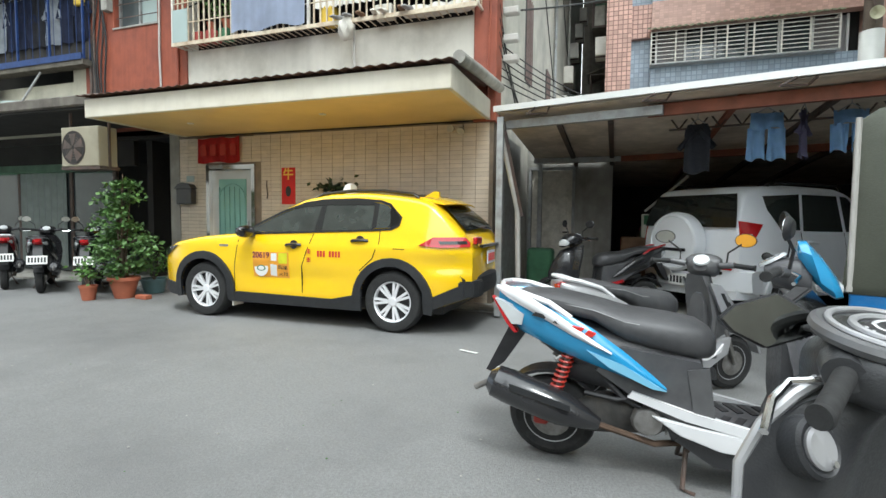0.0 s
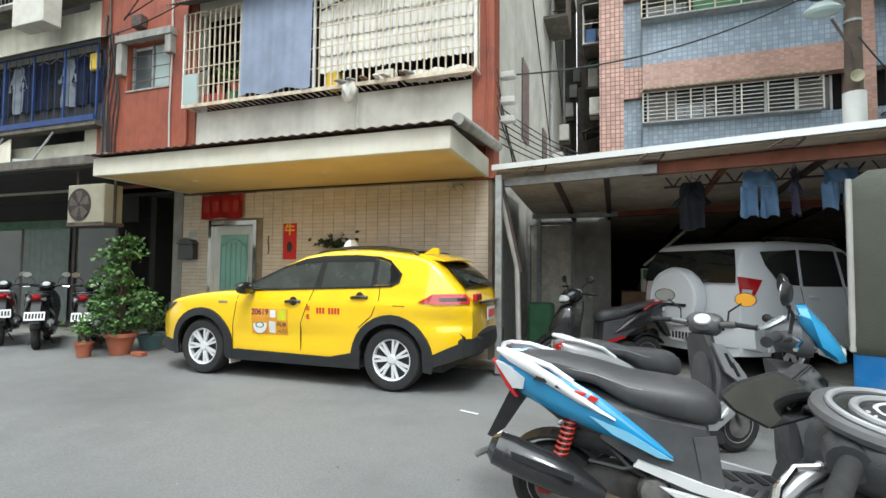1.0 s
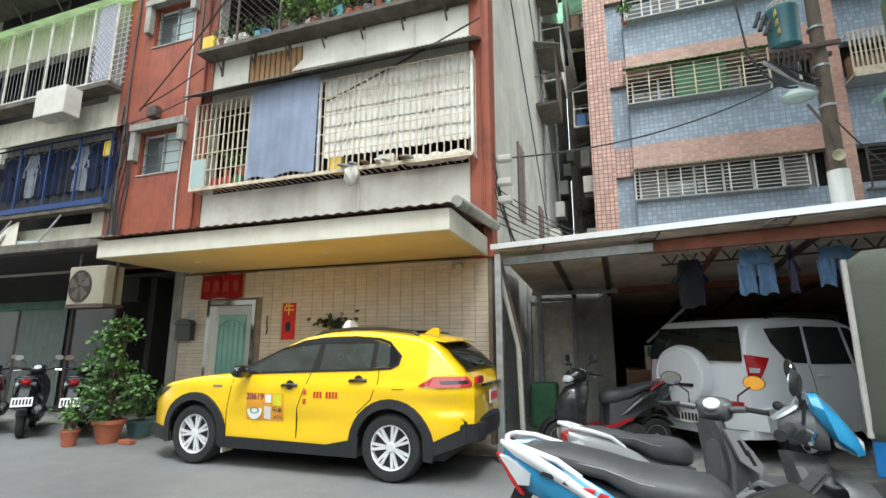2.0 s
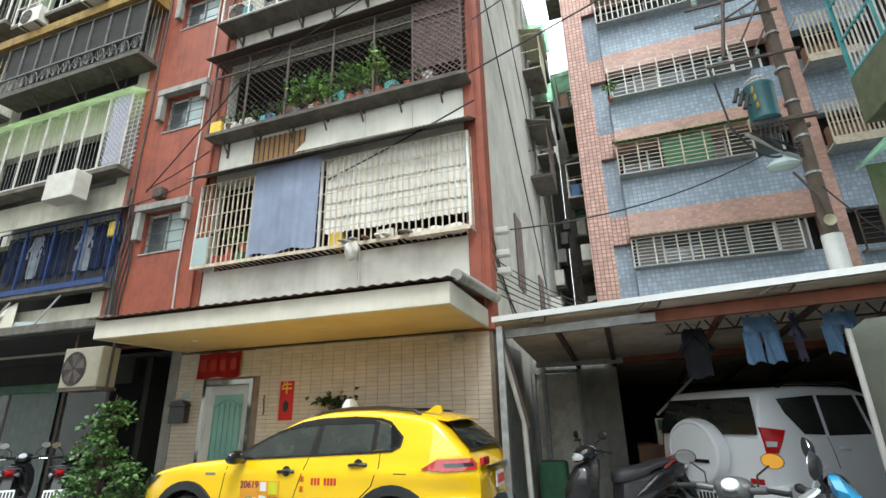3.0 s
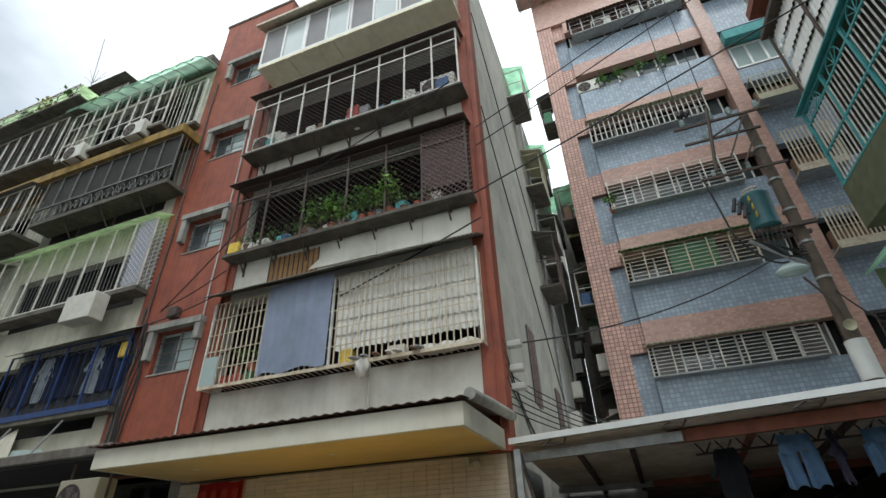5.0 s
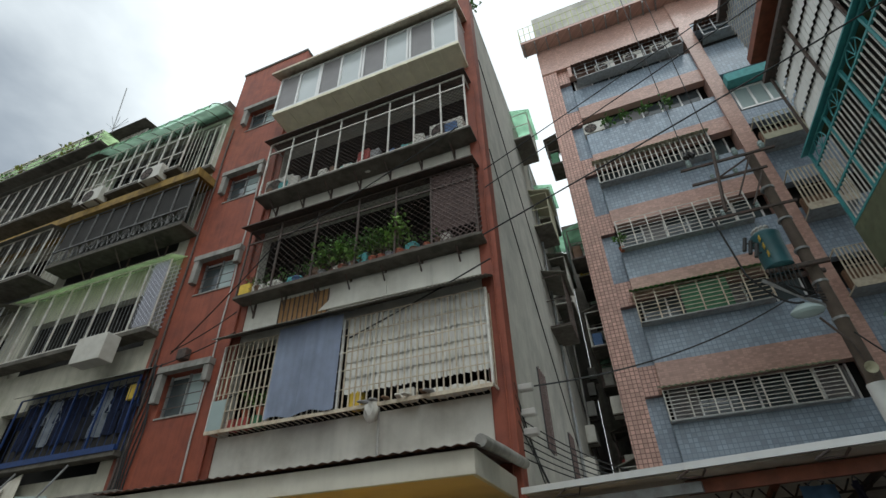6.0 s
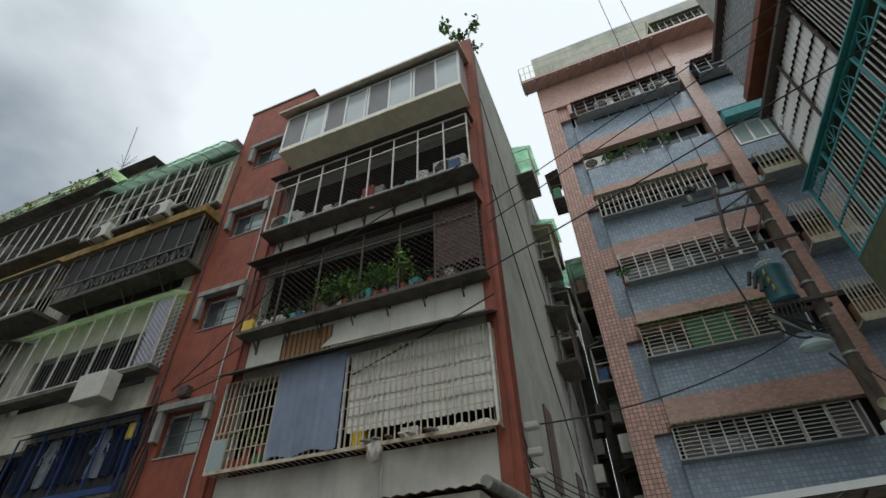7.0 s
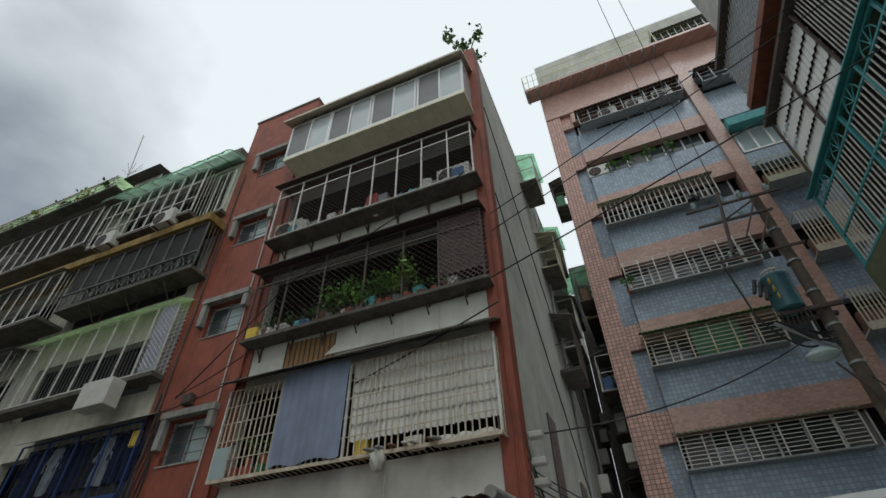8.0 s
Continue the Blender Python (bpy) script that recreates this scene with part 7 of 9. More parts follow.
piece("skirt", (3.8, 0.02, 0.12), (-11.69, 6.84, 4.34), M["steel_blue"], w2, label="dark blue skirt rail")
# added sheet, its near-black colour standing for the cage's dim inside
part("shade_cloth", bbox(-13.55, -9.85, 7.045, 7.055, 4.35, 5.8), M["inside_shade"], w2, "near-black sheet added for the shade behind the laundry")


def shirt(x, y, z, mat, label, w=0.5, h=0.7, rz=0.0, legs=False, seed=0, group="hanging laundry"):
    """A garment on a hanger: a folded cloth body with sleeves or legs."""
    rg = random.Random(seed)
    t = thing("garment", (0, 0, 0), label, "clothes", group, m=pose(x, y, z, 0, 0, rz))
    nx, nz = 18, 14
    for nm, xa, xb, za, zb2, lean in (([("body", -w / 2, w / 2, -h, 0, 0)] + [("sleeve", -w * 0.80, -w * 0.42, -h * 0.5, -0.04, 0.18), ("sleeve", w * 0.42, w * 0.80, -h * 0.5, -0.04, -0.18)]) if not legs else
                                      [("waist", -w / 2, w / 2, -h * 0.35, 0, 0), ("leg", -w * 0.58, -0.01, -h, -h * 0.33, 0), ("leg", 0.01, w * 0.58, -h, -h * 0.33, 0)]):
        bm = bmesh.new()
        g = []
        for j in range(nz + 1):
            v = j / nz
            row = []
            for i in range(nx + 1):
                u = i / nx
                xx = xa + (xb - xa) * u + (lean * (v) if lean else 0)
                if nm == "body" and v > 0.85:
                    xx *= 1 - (v - 0.85) * 1.6
                fold = 0.03 * math.sin(u * 9 + seed + v * 1.5) * (1 - v * 0.6) + 0.02 * noise.noise(Vector((u * 3, v * 3, seed)))
                row.append(bm.verts.new((xx, fold, za + (zb2 - za) * v + 0.02 * math.sin(u * 7 + seed) * (1 - v))))
            g.append(row)
        for j in range(nz):
            for i in range(nx):
                bm.faces.new((g[j][i], g[j][i + 1], g[j + 1][i + 1], g[j + 1][i]))
        bmesh.ops.solidify(bm, geom=bm.faces[:], thickness=0.03)
        part(nm, bm, mat, t, smooth=True)
    bm = bmesh.new()
    tube(bm, [(-w * 0.4, 0, -0.02), (0, 0, 0.06), (w * 0.4, 0, -0.02)], 0.006, 5)
    tube(bm, [(0, 0, 0.06), (0, 0, 0.12), (0.03, 0, 0.15)], 0.004, 5)
    part("hanger", bm, M["steel_grey"], t)
    return t


M["cloth_dark"] = material("dark_cloth", (0.03, 0.032, 0.04), 0.9, var=0.2, bump=0.2)
M["cloth_denim"] = material("light_blue_denim", (0.24, 0.40, 0.62), 0.9, var=0.15, scale=10, bump=0.2, stain=(0.1, 0.2, 0.36), stain_amount=0.5, stain_scale=5)
M["cloth_violet"] = material("greyish_violet_cloth", (0.12, 0.11, 0.18), 0.9, var=0.15, bump=0.2)
M["cloth_pale"] = material("pale_cloth", (0.35, 0.38, 0.42), 0.9, var=0.2)
for i in range(9):
    shirt(-13.2 + 0.40 * i, 7.0, 5.7, [M["cloth_navy"], M["cloth_dark"], M["cloth_pale"], M["cloth_navy"]][i % 4], "dark garment drying inside the blue cage", 0.42, 1.0, 0, seed=i)
clutter_box(-9.98, 6.98, 5.35, 0.25, 0.1, 0.35, 6, name="yellow_bag", label="yellow bag hanging in the blue cage")
w3 = west_cage(-15.6, -9.95, 6.72, 7.0, 8.9, M["steel_white"], 8, "white caged balcony under a clear lime awning", 0.1, M["awning_clear"])
bm = bmesh.new()
lattice_x(bm, 6.75, WY, 7.05, 8.85, -9.95, 0.09, 0.008)
lattice_y(bm, -10.5, -9.95, 7.05, 8.85, 6.71, 0.09, 0.008)
part("lattice", bm, M["lattice_white"], w3, "pale diamond lattice at the end")
part("lattice_backing", bbox(-10.48, -9.97, 6.735, 6.745, 7.05, 8.85), M["lattice_white"], w3)
bx = tagged(part("equipment_box", bbox(-11.62, -10.68, 6.38, 6.74, 6.22, 6.86, 0.02, 2), M["ac_white"], None), "white sheet metal box fixed under the balcony edge", "box")
w4 = west_cage(-14.9, -9.75, 6.5, 9.9, 11.45, M["fan_dark"], 8, "dark enclosed balcony with fan-shaped railings", 0, None)
# added sheet coloured as the shade inside this balcony
part("shade_cloth", bbox(-14.85, -9.8, 6.56, 6.57, 10.45, 11.42), M["inside_shade"], w4, "near-black sheet added for the shade behind the railing")
for i in range(13):
    x = -14.7 + 0.4 * i
    bm = bmesh.new()
    tube(bm, [(x + 0.19 * math.cos(math.pi * k / 10), 6.5, 9.95 + 0.36 * math.sin(math.pi * k / 10)) for k in range(11)], 0.009, 4, cap=False)
    fan = part("fan_panel", bm, M["fan_dark"], w4)
    for k in range(7):
        a = math.pi * k / 6
        bm = bmesh.new()
        tube(bm, [(x, 6.5, 9.95), (x + 0.19 * math.cos(a), 6.5, 9.95 + 0.36 * math.sin(a))], 0.008, 4, cap=False)
        part("spoke", bm, M["fan_dark"], fan)
piece("rail", (5.15, 0.04, 0.04), (-12.33, 6.5, 10.36), M["fan_dark"], w4)
part("fascia", bbox(-20.0, -9.7, 6.42, WY, 11.5, 11.78, 0.01), M["orange_edge"], w4, "ochre painted slab edge")
for x in (-13.6, -12.2, -10.8):
    bracket(w4, x, 6.55, WY, 9.78, M["steel_dark"], 0.6)
w5 = west_cage(-14.9, -10.6, 6.35, 12.15, 14.1, M["steel_white"], 9, "top floor cage with white bars", 0.17, None, rails=(12.75, 13.45))
w5b = west_cage(-10.6, -9.95, 6.85, 12.4, 14.2, M["steel_white"], 2, "narrow cage beside the stair bay", 0.11, None)
aw = thing("curved_awning", (-12.5, 6.6, 14.1), "curved green translucent awning on thin ribs", "awning")
bm = bmesh.new()
rings = []
for k in range(9):
    a = radians(90 * k / 8)
    rings.append([Vector((x, 7.0 - 0.85 * math.cos(a) , 14.15 + 0.7 * math.sin(a))) for x in (-15.2, -9.85)])
loft(bm, rings, close=False, caps=False)
bmesh.ops.solidify(bm, geom=bm.faces[:], thickness=0.006)
part("sheet", bm, M["awning_green"], aw, smooth=True)
for i in range(10):
    x = -15.15 + 5.25 * i / 9
    bm = bmesh.new()
    tube(bm, [(x, 7.0 - 0.86 * math.cos(radians(90 * k / 8)), 14.14 + 0.7 * math.sin(radians(90 * k / 8))) for k in range(9)], 0.014, 5)
    part("rib", bm, M["steel_dark"], aw)
for k, x in enumerate((-13.9, -11.5)):
    ac_unit(x, 6.22, 11.8, 0, 0.78, 0.55, 0.28, "air conditioner on the ochre slab edge")
for k, (x0, x1, z0, z1, yf) in enumerate(((-20.5, -15.2, 9.7, 11.3, 6.3), (-20.5, -15.2, 12.5, 14.2, 6.3), (-20.5, -15.9, 6.9, 8.8, 6.5))):
    west_cage(x0, x1, yf, z0, z1, M["steel_white"] if k != 2 else M["steel_grey"], 9, "caged balcony of the next flat, grey steel bars", 0.15, M["awning_grey"])
# storefront canopy and dim front under the west house
part_c = thing("shop_canopy", (-12, 6.2, 3.0), "grey cement canopy edge above a dim storefront", "canopy")
part("slab", bbox(-24, -7.62, 5.55, WY, 3.0, 3.17, 0.02), M["slab"], part_c)
# soffit coloured near black for the shade under the canopy
part("soffit", bbox(-24, -7.62, 5.6, WY, 2.96, 3.0), M["inside_shade"], part_c)
front = thing("storefront", (-12.5, 7.6, 0), "dim glazed storefront with pale curtains behind the glass", "storefront")
for x in (-9.9, -11.2, -12.9, -14.6):
    piece("mullion", (0.08, 0.08, 2.9), (x, 7.55, 1.45), M["steel_dark"], front)
for xa, xb in ((-11.2, -9.9), (-12.9, -11.2), (-14.6, -12.9)):
    g = piece("pane", (xb - xa - 0.08, 0.01, 2.2), ((xa + xb) / 2, 7.55, 1.15), M["pane"], front)
bm = bmesh.new()
corrugated(bm, -12.8, -11.3, 7.48, 0.15, 7.49, 2.2, 0.2, 0.04)
part("curtain", bm, material("pale_curtain", (0.20, 0.23, 0.22), 0.8, var=0.1), front, "pale curtain")
# header and partition also take the storefront's shade as their colour
piece("header", (6.0, 0.1, 0.5), (-12.3, 7.55, 2.55), M["inside_shade"], front)
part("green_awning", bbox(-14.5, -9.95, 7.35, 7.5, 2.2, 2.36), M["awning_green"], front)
piece("partition", (0.15, 1.2, 2.95), (-9.0, 8.2, 1.5), M["inside_shade"], front)
M["ac_beige"] = material("yellowed_casing", (0.34, 0.31, 0.23), 0.6, var=0.1, stain=(0.22, 0.19, 0.13), stain_amount=0.5, stain_scale=3)
# outdoor unit hung under the canopy, with its bracket
hung = ac_unit(-8.15, 5.62, 2.03, 0, 0.84, 0.66, 0.32, "large outdoor unit hung under the canopy", M["ac_beige"])
part("hanger_frame", bbox(-0.44, 0.44, 0, 0.34, -0.02, 0.028), M["steel_dark"], hung)
for sx in (-1, 1):
    piece("hanger_rod", (0.03, 0.03, 0.97), (sx * 0.44, 0.17, 0.47), M["steel_dark"], hung)
# potted tree and pots on the forecourt
def potted_tree(x, y):
    t = thing("potted_tree", (x, y, 0), "tall leafy potted tree in a terracotta pot", "plant")
    bm = bmesh.new()
    lathe(bm, [(0.13, 0), (0.20, 0.27), (0.225, 0.275), (0.225, 0.33), (0.2, 0.33), (0.19, 0.3)], 22, Matrix.Translation((x, y, 0)))
    part("pot", bm, M["terracotta"], t, "red terracotta pot", smooth=True)
    rg = random.Random(21)
    bm = bmesh.new()
    limbs = []
    for k in range(4):
        a = k * 1.6 + 0.4
        tube(bm, [(x, y, 0.25), (x + 0.06 * math.cos(a), y + 0.06 * math.sin(a), 0.9), (x + 0.12 * math.cos(a + 0.5), y + 0.1 * math.sin(a + 0.5), 1.55 + 0.12 * k)], 0.02, 6, r_end=0.006)
    tiers = [(0.52, 0.34, 0.12), (0.72, 0.42, 0.12), (0.94, 0.42, 0.12), (1.12, 0.34, 0.10), (1.36, 0.30, 0.08), (1.56, 0.24, 0.08), (1.78, 0.16, 0.05)]
    for z, r, h in tiers:
        for k in range(7 if r > 0.3 else 4):
            a = rg.uniform(0, 6.28)
            q = Vector((x + r * rg.uniform(0.25, 0.9) * math.cos(a), y + r * rg.uniform(0.25, 0.9) * math.sin(a), z + rg.gauss(0, h * 0.5)))
            tube(bm, [(x, y, z - 0.2), Vector((x, y, z)).lerp(q, 0.6), q], 0.008, 5, r_end=0.003)
            limbs.append((q, r))
    part("trunk", bm, M["bark"], t)
    bm = bmesh.new()
    for q, r in limbs:
        for k in range(60):
            dx, dy = rg.gauss(0, 0.085), rg.gauss(0, 0.085)
            p = q + Vector((dx, dy, rg.gauss(0, 0.022) - 2.2 * (dx * dx + dy * dy)))
            leaf_blade(bm, p, rg.uniform(0.05, 0.10), rg, 0.1)
    part("crown", bm, M["leaf_pad"], t, "layered pads of fresh green leaves")


potted_tree(-7.2, 5.58)
plant_pot(-7.48, 5.22, 0, 0.12, 0.22, leaves=110, spread=0.2, tall=0.3, seed=31, label="small green plant in a terracotta pot", leaf=0.07)
plant_pot(-7.25, 6.15, 0, 0.21, 0.24, material("teal_glazed_pot", (0.10, 0.17, 0.18), 0.35, var=0.15), leaves=140, spread=0.4, tall=0.5, seed=32, label="dark shrub in a glazed teal pot", leaf=0.08)
tagged(part("brick", bbox(-6.95, -6.72, 5.55, 5.66, 0.0, 0.06, 0.005), M["terracotta"], None), "loose red brick by the pots", "brick")

# ---- entrance of the tiled house ----
door = thing("entrance_door", (-6.5, WY, 0), "stainless steel door with green glass and an arched grille", "door", kind="")
for x in (-7.0, -6.0):
    piece("frame", (0.07, 0.16, 2.2), (x, WY + 0.06, 1.1), M["chrome"], door)
piece("frame", (0.93, 0.16, 0.08), (-6.5, WY + 0.06, 2.155), M["chrome"], door)
M["brushed"] = material("brushed_steel", (0.60, 0.61, 0.60), 0.34, metal=0.55, var=0.08, scale=3)
M["green_glass"] = material("green_glass", (0.22, 0.42, 0.37), 0.1, var=0.1, scale=2)
part("leaf", bbox(-6.965, -6.035, WY + 0.06, WY + 0.1, 0.02, 2.11, 0.004), M["brushed"], door, "brushed steel leaf")
part("glass", bbox(-6.80, -6.20, WY + 0.045, WY + 0.058, 0.35, 1.95), M["green_glass"], door, "green frosted glass")
for i in range(6):
    x = -6.78 + 0.56 * i / 5
    piece("grille_bar", (0.014, 0.014, 1.45), (x, WY + 0.03, 1.08), M["green_glass"], door)
for z in (0.5, 0.95, 1.4):
    piece("grille_bar", (0.58, 0.012, 0.014), (-6.5, WY + 0.028, z), M["green_glass"], door)
bm = bmesh.new()
tube(bm, [(-6.5 + 0.28 * math.cos(math.pi * k / 12), WY + 0.03, 1.62 + 0.24 * math.sin(math.pi * k / 12)) for k in range(13)], 0.012, 6)
part("grille_arch", bm, M["green_glass"], door)
bm = bmesh.new()
tube(bm, [(-6.09, WY - 0.03, 0.9), (-6.09, WY - 0.03, 1.2)], 0.013, 8)
part("pull_handle", bm, M["chrome"], door)
part("closer", bbox(-6.95, -6.65, WY - 0.05, WY + 0.05, 2.13, 2.2, 0.01), M["steel_grey"], door)
M["banner_red"] = material("red_cloth_banner", (0.50, 0.015, 0.012), 0.7, var=0.1, scale=6, bump=0.15)
M["gold"] = material("gold_ink", (0.75, 0.50, 0.06), 0.4, metal=0.3, var=0.15)
bm = bmesh.new()
g = []
for j in range(7):
    g.append([bm.verts.new((-7.2 + 0.95 * i / 20, WY - 0.035 + 0.012 * math.sin(i * 0.8 + j * 0.2), 2.24 + 0.44 * j / 6 - 0.015 * math.sin(i * 0.5))) for i in range(21)])
for j in range(6):
    for i in range(20):
        bm.faces.new((g[j][i], g[j][i + 1], g[j + 1][i + 1], g[j + 1][i]))
bmesh.ops.solidify(bm, geom=bm.faces[:], thickness=0.004)
ban = thing("banner", (-6.72, WY, 2.24), "red cloth banner hung above the door", "banner")
part("cloth", bm, M["banner_red"], ban, smooth=True)
for k in range(4):
    piece("marking_bar", (0.13, 0.004, 0.2), (-7.05 + 0.22 * k, WY - 0.055, 2.46), material("dull_gold_%d" % k, (0.40, 0.028, 0.014), 0.7), ban)
piece("hanging_rod", (1.25, 0.02, 0.02), (-6.6, WY - 0.03, 2.69), M["bark"], ban)
cp = thing("red_couplet", (-5.27, WY, 1.5), "red paper couplet with a gold character", "poster")
part("paper", bbox(-5.405, -5.13, WY - 0.006, WY - 0.002, 1.50, 2.12), M["banner_red"], cp)
text_on("character", "牛", 0.21, Matrix.Translation((-5.27, WY - 0.009, 2.0)) @ Matrix.Rotation(radians(90), 4, "X"), M["gold"], cp, bold=0.004)
bm = bmesh.new()
lathe(bm, [(0.07, 0), (0.07, 0.002)], 16, Matrix.Translation((-5.27, WY - 0.007, 1.72)) @ Matrix.Rotation(radians(90), 4, "X") @ Matrix.Diagonal((0.8, 1.3, 1, 1)))
part("figure", bm, M["ink_black"], cp)
mb = thing("mailbox", (-7.45, WY, 1.5), "black metal mailbox with a pitched lid", "mailbox")
part("body", bbox(-7.63, -7.28, WY - 0.13, WY, 1.5, 1.78, 0.01), M["sc_black"], mb)
bm = bmesh.new()
prism(bm, [(-7.66, 1.78), (-7.25, 1.78), (-7.33, 1.86), (-7.455, 1.89), (-7.58, 1.86)], "y", WY - 0.15, WY)
part("lid", bm, M["sc_black"], mb)
tagged(part("door_plaque", bbox(-7.5, -7.32, WY - 0.012, WY - 0.002, 1.91, 2.02, 0.003), M["pane_pale"], None), "small pale green plaque on the wall", "plaque")
fl = thing("floodlight", (-2.25, WY, 2.58), "twin floodlight under the canopy", "lamp")
for dx in (-0.08, 0.07):
    bm = bmesh.new()
    lathe(bm, [(0.02, 0), (0.05, 0.05), (0.055, 0.10), (0.045, 0.1)], 14, Matrix.Translation((-2.25 + dx, WY - 0.06, 2.62)) @ Matrix.Rotation(radians(115 + dx * 200), 4, "X"))
    part("lamp_head", bm, M["pvc"], fl, smooth=True)
part("bracket", bbox(-2.33, -2.17, WY - 0.06, WY, 2.6, 2.66), M["pvc"], fl)
hk = bmesh.new()
tube(hk, [(-5.7, WY - 0.02, 1.9), (-5.68, WY - 0.05, 1.82), (-5.66, WY - 0.05, 1.66), (-5.69, WY - 0.03, 1.6)], 0.012, 6)
tagged(part("wall_hook", hk, M["steel_dark"], None), "bent iron hook on the tiled wall", "hook")
hp = thing("wall_plant", (-4.27, WY, 1.75), "dark leafy plant in a black wall pot", "plant")
bm = bmesh.new()
lathe(bm, [(0.06, 0), (0.11, 0.12), (0.12, 0.14), (0.10, 0.14)], 14, Matrix.Translation((-4.27, WY - 0.13, 1.55)))
part("pot", bm, M["sc_black"], hp, smooth=True)
bm = bmesh.new()
rg = random.Random(61)
for k in range(110):
    leaf_blade(bm, Vector((-4.27 + rg.gauss(0, 0.16), WY - 0.13 + rg.uniform(-0.07, 0.07), 1.72 + abs(rg.gauss(0, 0.07)))), 0.09, rg, 0.3)
part("foliage", bm, M["leaf_dark"], hp, "dark green leaves")
for i, (x, w, z, h, a, mt) in enumerate(((-13.4, 0.9, 3.25, 0.75, 14, M["clutter"][0]), (-12.5, 0.6, 3.2, 0.9, -18, M["canopy_cream"]), (-11.9, 1.0, 3.2, 0.45, 4, M["pane_pale"]), (-11.0, 0.5, 3.2, 0.35, 0, M["clutter"][2]))):
    o = tagged(part("board", bbox(-w / 2, w / 2, -0.012, 0.012, 0, h, 0.004), mt, None), "pale board leaning on the canopy below the blue cage", "board", "leaning boards")
    o.matrix_world = pose(x, 6.75 + 0.05 * i, z, -10, a, 0)
for x in (-13.0, -11.4):
    bm = bmesh.new()
    tube(bm, [(x, 6.55, 3.18), (x + 0.35, 6.9, 4.15)], 0.02, 6)
    tagged(part("strut", bm, M["steel_grey"], None), "thin steel strut propping the blue cage", "strut", "cage struts")
# gutter pipe and moss at the canopy end
gp = bmesh.new()
tube(gp, [(-1.72, 5.4, 3.1), (-1.7, 6.2, 3.16), (-1.66, WY + 0.1, 3.2)], 0.075, 12)
tagged(part("gutter_pipe", gp, M["concrete"], None, smooth=True), "thick mossy grey pipe beside the canopy", "pipe")

# ---- shed ----
shed = thing("shed", (1.5, 8.5, 0), "open car shed with a sheet roof and a rusty steel frame", "shed")
bm = bmesh.new()
prism(bm, [(-1.5, 6.21), (5.2, 4.71), (5.2, 13.6), (-0.2, 13.6), (-0.2, 9.3), (-1.5, 9.3)], "z", 2.66, 2.69)
part("roof_sheet", bm, M["blind_white"], shed, "pale roof sheet")
sl = Vector((6.7, -1.5, 0)).normalized()
yaw = math.degrees(math.atan2(-1.5, 6.7))
M["rust_beam"] = material("rusty_red_beam", (0.24, 0.075, 0.04), 0.7, var=0.2, stain=(0.1, 0.05, 0.03), stain_amount=0.5, stain_scale=4)
M["shed_ceiling"] = material("old_ceiling_board", (0.66, 0.57, 0.47), 0.8, var=0.12, stain=(0.22, 0.17, 0.12), stain_amount=0.6)
bm = bmesh.new()
prism(bm, [(-1.45, 6.25), (5.15, 4.77), (5.15, 13.5), (-0.2, 13.5), (-0.2, 9.9), (-1.45, 9.9)], "z", 2.62, 2.64)
for v in bm.verts:
    v.co.z -= 0.065 * max(0.0, v.co.y - 6.25)
part("ceiling_board", bm, M["shed_ceiling"], shed, "stained ceiling board")
piece("edge_strip", (6.87, 0.03, 0.07), (1.85, 5.445, 2.67), M["alu"], shed, rot=(0, 0, yaw), label="pale metal roof edge")
piece("beam", (2.0, 0.08, 0.10), (-0.52, 6.22, 2.50), M["steel_grey"], shed, rot=(0, 0, yaw))
piece("beam", (5.0, 0.08, 0.13), (2.75, 5.60, 2.52), M["rust_beam"], shed, rot=(0, 0, yaw), label="rusty red roof beam")
for x, mt in ((-0.75, M["steel_dark"]), (-0.1, M["steel_dark"]), (1.2, M["rust_beam"]), (2.1, M["steel_dark"]), (3.0, M["steel_dark"])):
    piece("purlin", (0.07, 3.5 if x < 0 else 7.2, 0.07), (x, (8.1 if x < 0 else 9.8) - 0.22 * x, (2.47 if x < 0 else 2.36)), mt, shed, rot=(-3.7, 0, 0))
piece("beam", (1.5, 0.08, 0.09), (-0.7, 9.2, 2.36), M["steel_grey"], shed)
piece("beam", (4.6, 0.09, 0.12), (2.2, 8.8, 2.38), M["rust_beam"], shed, rot=(0, 0, yaw))
for x in (-0.95, 0.35, 1.55):
    bm = bmesh.new()
    yy = 6.09 - 0.224 * (x + 1)
    tube(bm, [(x, yy - 0.05, 2.62), (x - 0.12, yy + 0.03, 2.57), (x + 0.12, yy + 0.07, 2.57), (x + 0.16, yy - 0.03, 2.62)], 0.013, 6)
    part("roof_bracket", bm, M["steel_dark"], shed)
for x, y in ((-1.42, 6.25), (-1.42, 9.8), (4.7, 5.2)):
    piece("post", (0.08, 0.08, 2.55), (x, y, 1.30), M["steel_grey"], shed)
bm = bmesh.new()
tube(bm, [(-1.45, 6.3, 2.5), (-1.25, 6.6, 1.4), (-1.22, 6.62, 0.03)], 0.035, 8)
part("drain_pipe", bm, M["pvc"], shed)
piece("brace", (0.04, 0.04, 1.3), (-1.3, 6.45, 1.95), M["steel_dark"], shed, rot=(14, -10, 0))
# lattice truss across the opening
bm = bmesh.new()
for k in range(14):
    x = 0.6 + 0.22 * k
    y = 7.0 - 0.22 * x
    tube(bm, [(x, y, 2.58), (x + 0.11, y, 2.42)], 0.01, 4)
    tube(bm, [(x + 0.11, y, 2.42), (x + 0.22, y, 2.58)], 0.01, 4)
